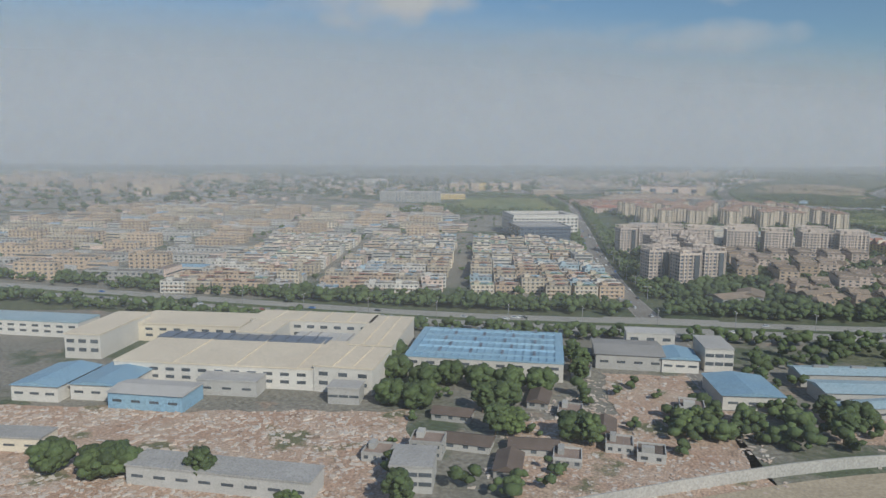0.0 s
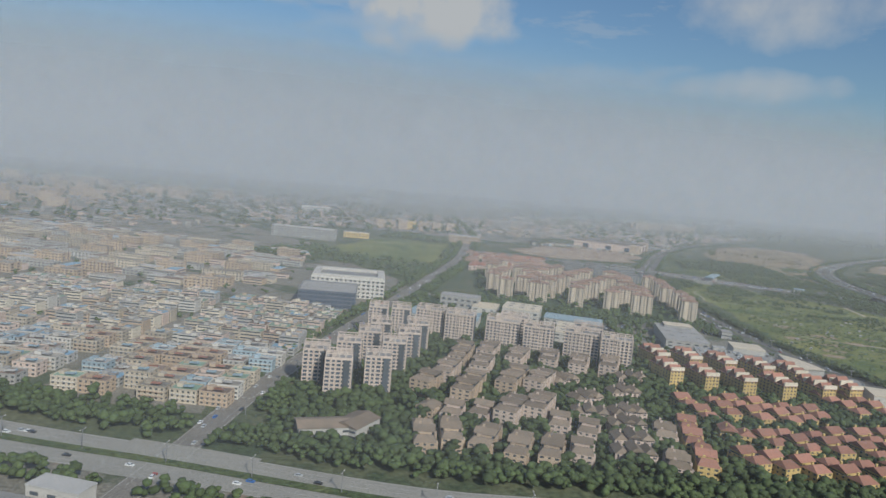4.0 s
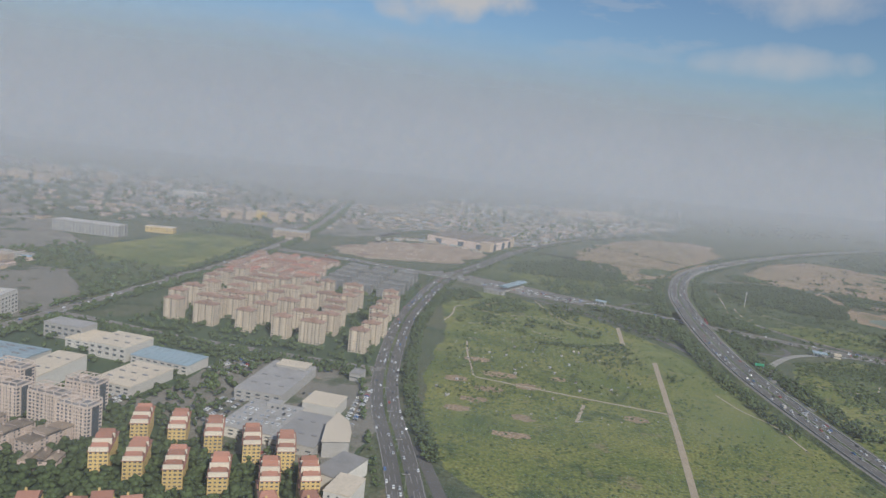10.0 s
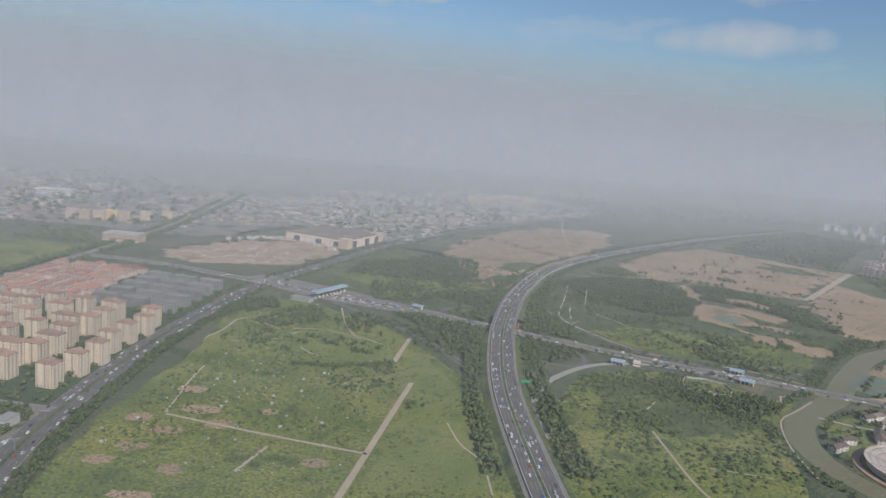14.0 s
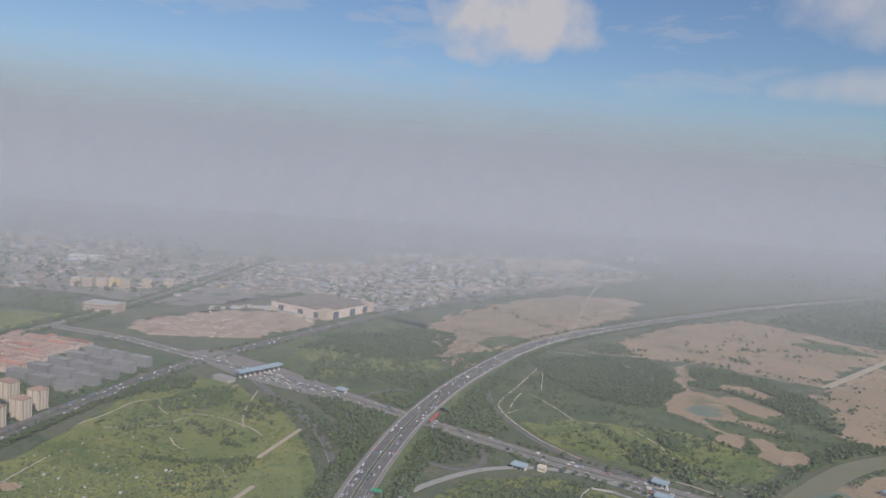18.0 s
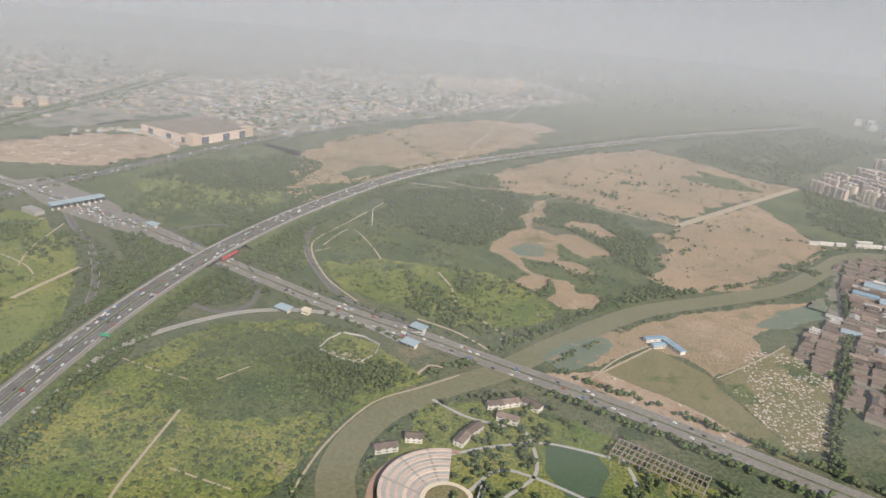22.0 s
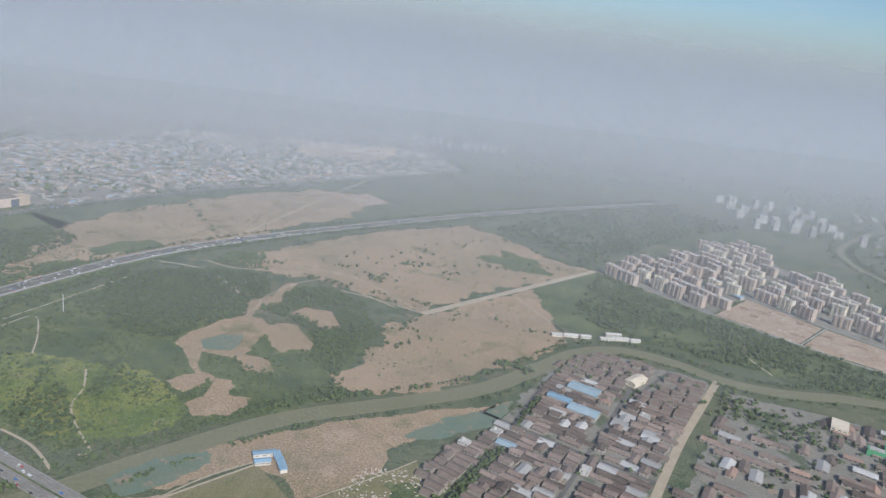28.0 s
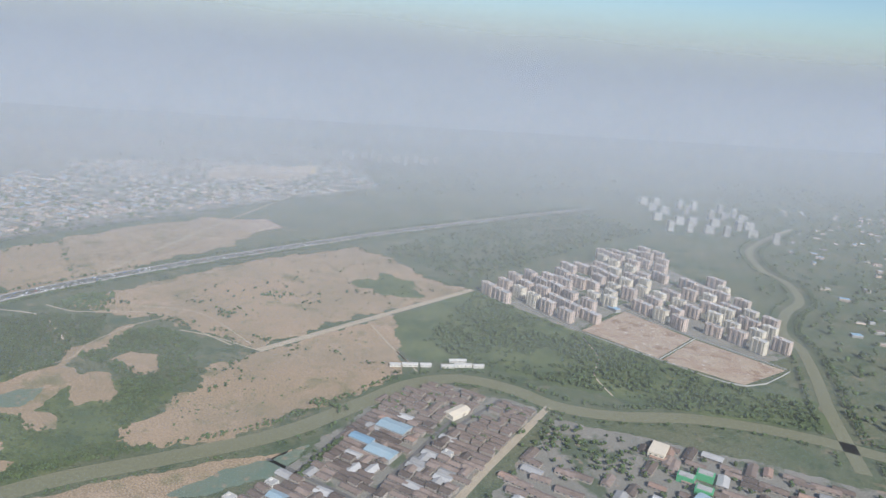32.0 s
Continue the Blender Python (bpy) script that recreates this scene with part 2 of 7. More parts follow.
SHALLOWS = material("green_shallows", (0.10, 0.16, 0.115), (0.17, 0.18, 0.12), 0.04, 0.6, 6.0, patches=(((0.27, 0.2, 0.13), 0.1, 0.58, 0.06, 0.8),))
BLUEROOF = material("blue_sheet_roof", (0.185, 0.31, 0.43), (0.25, 0.37, 0.45), 0.12, 0.55, 5.0, spread=0.15)
PALEBLUE = material("pale_blue_roof", (0.26, 0.36, 0.41), (0.34, 0.41, 0.44), 0.1, 0.5, 5.0, spread=0.1)
CREAMROOF = material("cream_roof", (0.68, 0.585, 0.45), (0.58, 0.495, 0.385), 0.06, 0.75, 5.0, grains=0.12)
GREYROOF = material("grey_flat_roof", (0.32, 0.31, 0.295), (0.43, 0.41, 0.39), 0.15, 0.9, 5.0, spread=0.3)
BROWNROOF = material("brown_tile_roof", (0.27, 0.17, 0.13), (0.35, 0.24, 0.18), 0.3, 0.85, 5.0, spread=0.15)
TANROOF = material("grey_tan_roof", (0.27, 0.205, 0.15), (0.19, 0.155, 0.12), 0.3, 0.85, 5.0, spread=0.25)
REDROOF = material("red_tile_roof", (0.36, 0.165, 0.115), (0.28, 0.15, 0.11), 0.3, 0.85, 5.0, spread=0.25)
OLDROOF = material("weathered_tile_roof", (0.13, 0.095, 0.078), (0.215, 0.165, 0.135), 0.25, 0.9, 5.0, spread=0.5)
WHITEWALL = material("white_wall", (0.58, 0.55, 0.505), (0.48, 0.455, 0.415), 0.3, 0.8, 5.0, spread=0.14)
CREAMWALL = material("cream_wall", (0.66, 0.59, 0.47), (0.58, 0.51, 0.41), 0.3, 0.85, 5.0, spread=0.1)
TANWALL = material("tan_wall", (0.48, 0.37, 0.27), (0.38, 0.295, 0.22), 0.3, 0.85, 5.0, spread=0.15)
PALEWALL = material("pale_render", (0.55, 0.44, 0.37), (0.45, 0.365, 0.31), 0.3, 0.85, 5.0, spread=0.12)
IVORYWALL = material("ivory_wall", (0.57, 0.48, 0.375), (0.48, 0.41, 0.325), 0.3, 0.85, 5.0, spread=0.12)
PINKWALL = material("pinkish_wall", (0.60, 0.47, 0.4), (0.5, 0.4, 0.34), 0.3, 0.85, 5.0, spread=0.12)
YELLOWWALL = material("yellow_wall", (0.6, 0.43, 0.17), (0.52, 0.38, 0.16), 0.3, 0.85, 5.0, spread=0.12)
VILLAGEWALL = material("old_brick_wall", (0.33, 0.29, 0.25), (0.25, 0.215, 0.185), 0.3, 0.9, 5.0, spread=0.3)
GREYWALL = material("grey_wall", (0.42, 0.405, 0.385), (0.34, 0.33, 0.31), 0.3, 0.85, 5.0, spread=0.2)
TOWNWALL = material("town_render", (0.48, 0.415, 0.325), (0.38, 0.33, 0.265), 0.25, 0.85, 5.0, spread=0.28)
TOWNROOF = material("town_roof", (0.34, 0.31, 0.265), (0.19, 0.18, 0.165), 0.2, 0.9, 5.0, spread=0.4, grains=0.3, patches=(((0.36, 0.32, 0.26), 0.25, 0.58, 0.05, 0.7),))
DARKCONCRETE = material("bare_dark_concrete", (0.25, 0.245, 0.24), (0.19, 0.19, 0.185), 0.3, 0.9, 5.0, spread=0.15)
FRAMEWALL = material("pinkish_white_frame", (0.6, 0.5, 0.43), (0.5, 0.42, 0.36), 0.3, 0.85, 5.0, spread=0.08)
GREENROOF = material("green_sheet_roof", (0.2, 0.3, 0.22), (0.26, 0.34, 0.27), 0.2, 0.7, 5.0, spread=0.2)
BLUEWALL = material("blue_grey_wall", (0.36, 0.45, 0.5), (0.3, 0.38, 0.43), 0.3, 0.8, 5.0, spread=0.2)
SOLAR = material("solar_panels", (0.09, 0.11, 0.15), (0.12, 0.14, 0.18), 0.5, 0.3, 5.0)
GLASS = material("window_glass", (0.07, 0.085, 0.1), (0.11, 0.12, 0.135), 0.4, 0.25, 4.0, spread=0.2)
DARKGLASS = material("tinted_glass", (0.06, 0.085, 0.12), (0.09, 0.11, 0.15), 0.3, 0.15, 4.0)
GREENNET = material("green_net", (0.10, 0.38, 0.17), (0.08, 0.3, 0.15), 0.3, 0.9, 4.0)
REDPAINT = material("red_banner", (0.55, 0.08, 0.09), (0.5, 0.1, 0.1), 0.5, 0.7, 4.0)
SIGNGREEN = material("sign_green", (0.03, 0.3, 0.16), None, 0.5, 0.6, 4.0)
STEEL = material("galvanised_steel", (0.35, 0.35, 0.36), (0.25, 0.24, 0.24), 0.5, 0.5, 4.0, metal=0.4)
RUST = material("rusty_steel", (0.25, 0.19, 0.16), (0.33, 0.29, 0.26), 0.3, 0.8, 4.0)
LEAF = foliage("leaves", (0.05, 0.078, 0.027), (0.085, 0.115, 0.038))
LEAFLIGHT = foliage("light_leaves", (0.07, 0.105, 0.03), (0.115, 0.15, 0.045))
BARK = material("bark", (0.12, 0.09, 0.06), None, 1.0, 0.9)
CARPAINT = [material("car_paint_" + k, c, c, 1.0, 0.3) for k, c in (("white", (0.75, 0.75, 0.74)), ("silver", (0.45, 0.46, 0.47)), ("black", (0.03, 0.03, 0.035)), ("red", (0.4, 0.05, 0.04)), ("blue", (0.05, 0.15, 0.4)))]

# ---- mesh helpers ----


class Geo:
    """Vertices, faces and each face's material slot."""

    def __init__(self):
        self.v, self.f, self.m = [], [], []

    def quad(self, pts, m=0):
        k = len(self.v)
        self.v += [tuple(p) for p in pts]
        self.f.append(tuple(range(k, k + len(pts))))
        self.m.append(m)

    def box(self, x0, y0, z0, x1, y1, z1, m=0, top=None, turn=0.0, at=(0, 0)):
        k = len(self.v)
        c, s = math.cos(turn), math.sin(turn)
        for z in (z0, z1):
            for x, y in ((x0, y0), (x1, y0), (x1, y1), (x0, y1)):
                self.v.append((at[0] + c * x - s * y, at[1] + s * x + c * y, z))
        for q, mm in (((0, 3, 2, 1), m), ((4, 5, 6, 7), m if top is None else top), ((0, 1, 5, 4), m), ((1, 2, 6, 5), m), ((2, 3, 7, 6), m), ((3, 0, 4, 7), m)):
            self.f.append(tuple(k + i for i in q))
            self.m.append(mm)
        return self

    def hip(self, x0, y0, z0, x1, y1, rise, inset, over=0.3, m=0):
        """A hipped roof (inset > 0) or a gabled one (inset 0), ridge along the longer side."""
        x0, y0, x1, y1 = x0 - over, y0 - over, x1 + over, y1 + over
        k = len(self.v)
        self.v += [(x0, y0, z0), (x1, y0, z0), (x1, y1, z0), (x0, y1, z0)]
        if x1 - x0 >= y1 - y0:
            ym = (y0 + y1) / 2
            self.v += [(x0 + inset, ym, z0 + rise), (x1 - inset, ym, z0 + rise)]
            fs = ((0, 1, 5, 4), (2, 3, 4, 5), (1, 2, 5), (3, 0, 4), (0, 3, 2, 1))
        else:
            xm = (x0 + x1) / 2
            self.v += [(xm, y0 + inset, z0 + rise), (xm, y1 - inset, z0 + rise)]
            fs = ((1, 2, 5, 4), (3, 0, 4, 5), (0, 1, 4), (2, 3, 5), (0, 3, 2, 1))
        for q in fs:
            self.f.append(tuple(k + i for i in q))
            self.m.append(m)
        return self

    def mesh(self, name, mats):
        me = bpy.data.meshes.new(name)
        me.from_pydata(self.v, [], self.f)
        for mt in mats:
            me.materials.append(mt)
        if len(mats) > 1:
            me.polygons.foreach_set("material_index", self.m)
        me.update()
        return me


def part(name, geo, mats, parent=None, label=""):
    ob = new(name, geo.mesh(name, mats if isinstance(mats, (list, tuple)) else [mats]))
    if parent is not None:
        ob.parent = parent
    return tagged(ob, label) if label else ob


def thing(name, label, category, group="", kind=""):
    return tagged(new(name), label, category, group, kind)


def box(x0, y0, z0, x1, y1, z1):
    return Geo().box(x0, y0, z0, x1, y1, z1)


def at(x, y, turn=0.0, z=0.0):
    return pose(x, y, z, 0, 0, turn)


# ---- ground, fields and water ----


def smooth_outline(corners, rough=3.0, step=2.5, seed=0):
    """A closed outline through the plan's corners, wavering by rough metres."""
    pts = []
    n = len(corners)
    for i in range(n):
        p, q = Vector((*corners[i], 0)), Vector((*corners[(i + 1) % n], 0))
        k = max(1, int((q - p).length / step))
        side = Vector((q.y - p.y, p.x - q.x, 0)).normalized()
        for j in range(k):
            a = p.lerp(q, j / k)
            pts.append(a + side * rough * (noise.noise(a * 0.035 + Vector((seed, 0, 0))) * 1.6 + noise.noise(a * 0.12) * 0.9 + noise.noise(a * 0.37) * 0.55 + noise.noise(a * 0.9) * 0.3))
    return pts


def field(name, corners, z, mat, label="", rough=3.0, category="ground", kind="structure"):
    """A sheet of ground cover laid over the ground."""
    pts = smooth_outline(corners, rough, seed=len(name))
    bm = bmesh.new()
    vs = [bm.verts.new((p.x, p.y, z)) for p in pts]
    face = bm.faces.new(vs)
    if face.normal.z < 0:
        face.normal_flip()
    bmesh.ops.triangulate(bm, faces=[face])
    me = bpy.data.meshes.new(name)
    bm.to_mesh(me)
    bm.free()
    me.materials.append(mat)
    return tagged(new(name, me), label, category, kind=kind)


def spline(points, step=6.0):
    """A smooth line through the plan's points."""
    out = []
    P = [Vector((*p, 0)) for p in points]
    for i in range(len(P) - 1):
        p0, p1, p2, p3 = P[max(i - 1, 0)], P[i], P[i + 1], P[min(i + 2, len(P) - 1)]
        k = max(2, int((p2 - p1).length / step))
        for j in range(k):
            t = j / k
            out.append(0.5 * ((2 * p1) + (p2 - p0) * t + (2 * p0 - 5 * p1 + 4 * p2 - p3) * t * t + (3 * p1 - p0 - 3 * p2 + p3) * t ** 3))
    out.append(P[-1])
    return out


def strip(geo, line, left, right, z, m=0, thick=0.0):
    """A ribbon along a line from left to right of it, in metres (right positive)."""
    k = len(geo.v)
    n = len(line)
    for i, p in enumerate(line):
        d = (line[min(i + 1, n - 1)] - line[max(i - 1, 0)]).normalized()
        s = Vector((d.y, -d.x, 0))
        zz = z[i] if isinstance(z, list) else z
        for o in (left, right):
            geo.v.append((p.x + s.x * o, p.y + s.y * o, zz))
    for i in range(n - 1):
        a = k + 2 * i
        geo.f.append((a, a + 1, a + 3, a + 2))
        geo.m.append(m)
    return geo


def along(line, dist, offset=0.0):
    """The place and heading at dist metres along a line."""
    for i in range(len(line) - 1):
        d = line[i + 1] - line[i]
        if dist <= d.length or i == len(line) - 2:
            u = d.normalized()
            p = line[i] + u * dist
            return p.x + u.y * offset, p.y - u.x * offset, math.degrees(math.atan2(u.y, u.x))
        dist -= d.length


def length(line):
    return sum((line[i + 1] - line[i]).length for i in range(len(line) - 1))


def road(name, points, half, label, z=0.12, mat=None, median=0.0, lanes=2, kerb=0.0):
    """Carriageway with edge lines, dashes and, on wide roads, a raised planted median."""
    line = spline(points)
    ob = part(name, strip(Geo(), line, -half, half, z), mat or ASPHALT, None)
    tagged(ob, label, "road", kind="structure")
    g = Geo()
    if lanes:
        for o in (-half + 0.4, half - 0.4):
            strip(g, line, o - 0.06, o + 0.06, z + 0.03)
        for i in range(1, lanes):
            for sgn in (-1, 1):
                o = sgn * (median + (half - median) * i / lanes)
                for j in range(0, len(line) - 1, 2):
                    strip(g, line[j:j + 2], o - 0.05, o + 0.05, z + 0.03)
        part("lane_marking", g, MARKING, ob)
    if median:
        part("median", strip(Geo(), line, -median, median, z + 0.1), SCRUB, ob)
    return line


gg = Geo()
gg.quad([(-6000, -1500, 0), (7000, -1500, 0), (7000, 7000, 0), (-6000, 7000, 0)])
tagged(part("ground", gg, GROUND), "flat scrubby green plain reaching the hazy horizon", "ground", kind="structure")
field("city_ground", [(-700, 262), (70, 262), (86, 430), (128, 690), (20, 700), (-10, 760), (-700, 1500)], 0.04, CITYGROUND, "grey paved ground of the old town")
field("city_ground", [(-320, 90), (110, 90), (120, 215), (-320, 256)], 0.04, CITYGROUND, "grey yard ground of the factory quarter")
field("city_ground", [(112, 240), (330, 238), (328, 480), (322, 640), (310, 800), (150, 775), (160, 545), (118, 520), (98, 420)], 0.04, DARKGREEN, "green planted ground of the housing estates")
field("rubble_ground", [(-140, 60), (-2, 60), (2, 150), (-45, 146), (-60, 148), (-140, 150)], 0.08, RUBBLEGROUND, "cleared ground strewn with brick rubble", 2.0)
field("rubble_ground", [(44, 138), (70, 138), (72, 172), (48, 176)], 0.11, RUBBLEGROUND, "dusty cleared ground with debris", 2.0)
field("rubble_ground", [(18, 70), (60, 70), (66, 140), (40, 150), (22, 140)], 0.14, RUBBLEGROUND, "cleared ground strewn with brick rubble", 2.0)
field("market_yard", [(198, 398), (250, 396), (264, 378), (322, 376), (332, 420), (322, 496), (236, 500), (232, 452), (226, 415), (202, 428)], 0.08, CITYGROUND, "grey concrete yards and car parks round the market halls", 1.0, "pavement")
field("meadow", [(6, 735), (52, 690), (118, 700), (126, 900), (34, 890)], 0.08, MEADOW, "mown green field beside the avenue")
field("scrub", [(-60, 640), (48, 640), (115, 560), (122, 690), (40, 695), (-10, 750)], 0.07, SCRUB, "overgrown waste ground")
field("meadow", [(352, 405), (344, 500), (350, 600), (340, 690), (362, 752), (404, 742), (470, 690), (536, 574), (566, 455), (600, 330), (430, 300)], 0.08, MEADOW, "wide green meadow with allotments", 2.0)
for c in ((386, 515, 9), (372, 470, 7), (402, 500, 7), (455, 470, 6), (380, 488, 8), (398, 452, 6), (362, 500, 6), (364, 455, 7), (372, 540, 8), (390, 430, 9), (420, 520, 5)):
    field("bare_patch", [(c[0] - c[2], c[1] - 3), (c[0], c[1] - 5), (c[0] + c[2], c[1] - 2), (c[0] + c[2], c[1] + 3), (c[0], c[1] + 5), (c[0] - c[2], c[1] + 3)], 0.15, BARE, "bare earth patch in the meadow", 1.5)
field("park_lawn", [(361, 628), (371, 654), (388, 662), (430, 672), (470, 653), (472, 619), (418, 608), (377, 614)], 0.13, LAWN, "light park lawn on a low rise", 2.0)
field("meadow", [(490, 639), (520, 581), (531, 522), (536, 460), (479, 446), (488, 552), (477, 584)], 0.12, LAWN, "smoother light green meadow", 3.0)
field("meadow", [(625, 748), (653, 745), (698, 740), (712, 708), (691, 689), (655, 706)], 0.13, MEADOW, "light meadow inside the ramp", 4.0)
field("meadow", [(728, 774), (756, 769), (801, 728), (799, 708), (768, 703), (747, 728)], 0.13, MEADOW, "light meadow near the river", 4.0)
field("meadow", [(403, 873), (471, 887), (534, 891), (552, 866), (494, 826), (452, 798)], 0.13, LAWN, "light meadow strip beyond the toll road", 4.0)
field("meadow", [(566, 540), (600, 628), (650, 652), (700, 632), (735, 610), (700, 560), (690, 500), (650, 420), (560, 400)], 0.08, MEADOW, "bright green scrub meadow inside the ramps", 2.0)
field("scrub", [(600, 560), (612, 622), (668, 640), (712, 610), (690, 560), (640, 540)], 0.12, SCRUB, "darker scrub inside the ramps", 5.0)
field("walled_plot", [(668, 620), (675, 643), (700, 636), (694, 612)], 0.14, MEADOW, "square walled lawn", 0.3)
field("scrub", [(572, 740), (600, 850), (680, 965), (755, 890), (885, 875), (880, 790), (860, 750), (808, 712), (756, 668), (700, 682), (620, 730)], 0.08, SCRUB, "overgrown land between highway and river", 3.0)
field("meadow", [(640, 722), (700, 700), (750, 672), (800, 712), (770, 760), (700, 770), (650, 760)], 0.11, MEADOW, "lighter meadow by the road", 5.0)
field("scrub", [(345, 840), (420, 800), (545, 740), (555, 800), (580, 900), (640, 1010), (540, 1000), (420, 1080), (385, 960)], 0.08, SCRUB, "green waste land behind the toll gate", 3.0)
field("meadow", [(400, 850), (500, 830), (520, 880), (430, 930)], 0.11, MEADOW, "lighter meadow strip", 4.0)
field("bare_field", [(527, 941), (494, 1046), (503, 1126), (548, 1225), (601, 1329), (670, 1421), (736, 1434), (765, 1398), (762, 1281), (718, 1215), (667, 1080), (625, 1012), (593, 964), (568, 945), (552, 925), (576, 890), (560, 872), (540, 905)], 0.12, BARE, "dry brown bare field", 7.0)
field("scrub", [(560, 985), (575, 1030), (600, 1050), (620, 1035), (600, 990), (580, 970)], 0.16, SCRUB, "green patch in the brown field", 5.0)
field("bare_field", [(700, 1016), (717, 1066), (756, 1140), (792, 1190), (832, 1252), (926, 1338), (978, 1306), (1034, 1236), (1096, 1208), (1024, 1117), (968, 1055), (916, 968), (882, 984), (852, 992), (820, 1002), (788, 1014), (746, 1010)], 0.12, BARE, "dry brown bare field", 7.0)
field("scrub", [(950, 1180), (985, 1235), (1030, 1205), (1040, 1160), (1000, 1150)], 0.16, SCRUB, "green patch in the brown field", 8.0)
field("bare_field", [(875, 803), (883, 830), (886, 860), (896, 890), (892, 925), (917, 960), (968, 1030), (1017, 1090), (1032, 1057), (1046, 1004), (1052, 957), (1031, 916), (1003, 881), (972, 852), (955, 820), (920, 803), (891, 788)], 0.12, BARE, "dry brown bare field by the river", 6.0)
CLEARINGS = [[(800, 874), (805, 885), (817, 886), (831, 873), (843, 855), (839, 848), (829, 846), (824, 837), (813, 846)],
             [(750, 820), (748, 840), (758, 858), (765, 874), (775, 887), (786, 887), (797, 871), (798, 849), (799, 831), (799, 814), (791, 814), (769, 817), (782, 793), (787, 782), (778, 788), (762, 810)],
             [(775, 887), (764, 924), (776, 946), (774, 973), (783, 984), (789, 971), (784, 951), (789, 931), (778, 921), (779, 903), (787, 881)]]
CLEARINGS += [[(796, 816), (802, 821), (819, 817), (829, 803), (819, 798), (806, 805)], [(771, 763), (777, 775), (787, 782), (795, 775), (792, 764), (786, 750)],
              [(797, 740), (802, 752), (800, 774), (810, 777), (816, 771), (815, 759), (827, 759), (830, 746), (825, 734), (808, 731)], [(807, 913), (815, 929), (836, 930), (851, 903), (841, 893), (825, 907)]]
CLEARINGS = [[(sum(p[0] for p in c) / len(c) * -0.14 + x * 1.14, sum(p[1] for p in c) / len(c) * -0.14 + y * 1.14) for x, y in c] for c in CLEARINGS]
for k, pts in enumerate(CLEARINGS):
    field("clearing", pts, 0.14 + 0.005 * k, BARE, "bare clearing in the scrub", 2.5)
field("earth_bank", [(818, 690), (859, 722), (908, 762), (962, 792), (1000, 815), (985, 775), (950, 752), (934, 730), (930, 698), (914, 682), (894, 664), (884, 682), (858, 690), (828, 654), (800, 650)], 0.1, BARE, "brown river terrace", 2.5)
field("plot", [(832, 649), (862, 691), (894, 664), (896, 654), (909, 629), (926, 590), (906, 596), (882, 621)], 0.14, OLIVE, "olive fallow plot", 1.2)
field("shallows", [(792, 652), (809, 677), (832, 695), (840, 684), (824, 657), (808, 641)], 0.19, SHALLOWS, "green netted river bank", 2.0)
field("shallows", [(940, 748), (964, 783), (986, 800), (1008, 824), (998, 783), (963, 752)], 0.19, SHALLOWS, "greenish shallow backwater", 2.5)
field("site_soil", [(786, 632), (812, 640), (831, 650), (856, 636), (884, 622), (906, 600), (890, 592), (856, 611), (820, 630)], 0.12, SITE, "pale sandy building strip beside the road", 2.0)
field("rubble_ground", [(897, 664), (926, 697), (952, 722), (969, 684), (956, 643), (942, 606), (922, 602), (909, 632), (902, 651)], 0.13, OLIVE, "demolition ground with rubble", 2.5)
field("scrub", [(940, 696), (955, 705), (968, 688), (956, 675), (945, 682)], 0.17, SCRUB, "weeds among rubble", 2.0)
field("scrub", [(900, 655), (912, 662), (918, 645), (908, 640)], 0.17, SCRUB, "weeds among rubble", 2.0)
field("shallows", [(759, 830), (769, 847), (786, 856), (790, 838), (788, 823), (773, 818)], 0.18, SHALLOWS, "shallow green pool in a clearing", 2.0)
field("city_ground", [(985, 690), (1000, 790), (1045, 915), (1085, 945), (1175, 922), (1125, 800), (1085, 690), (1040, 600), (975, 590)], 0.05, CITYGROUND, "grey ground of the village")
field("city_ground", [(1085, 655), (1118, 745), (1190, 905), (1300, 885), (1430, 855), (1430, 690), (1250, 610)], 0.05, CITYGROUND, "grey ground of the yards")
field("scrub", [(1105, 1205), (1220, 1105), (1370, 1010), (1430, 1000), (1420, 940), (1300, 945), (1120, 985), (1060, 985), (1000, 1060)], 0.08, SCRUB, "green strip below the new estate", 3.0)
field("site_soil", [(1226, 1112), (1284, 1190), (1346, 1124), (1298, 1058)], 0.13, SITE, "cleared building plot", 0.5)
field("site_soil", [(1300, 1054), (1350, 1122), (1424, 1064), (1370, 1017)], 0.13, SITE, "cleared building plot", 0.5)
field("city_ground", [(1103, 1203), (1217, 1108), (1274, 1186), (1351, 1131), (1412, 1078), (1442, 1105), (1454, 1176), (1440, 1300), (1380, 1400), (1373, 1475), (1313, 1465), (1205, 1320)], 0.06, CITYGROUND, "grey ground of the new estate")
field("site_soil", [(199, 912), (212, 876), (266, 862), (328, 885), (362, 930), (378, 992), (326, 1036), (263, 1022), (222, 963)], 0.13, SITE, "pale reddish building site", 9.0)
field("city_ground", [(-100, 1010), (210, 1010), (280, 1180), (430, 1100), (640, 1460), (860, 1800), (700, 2300), (0, 2300), (-600, 1700)], 0.05, CITYGROUND, "hazy ground of the far town", 8.0)

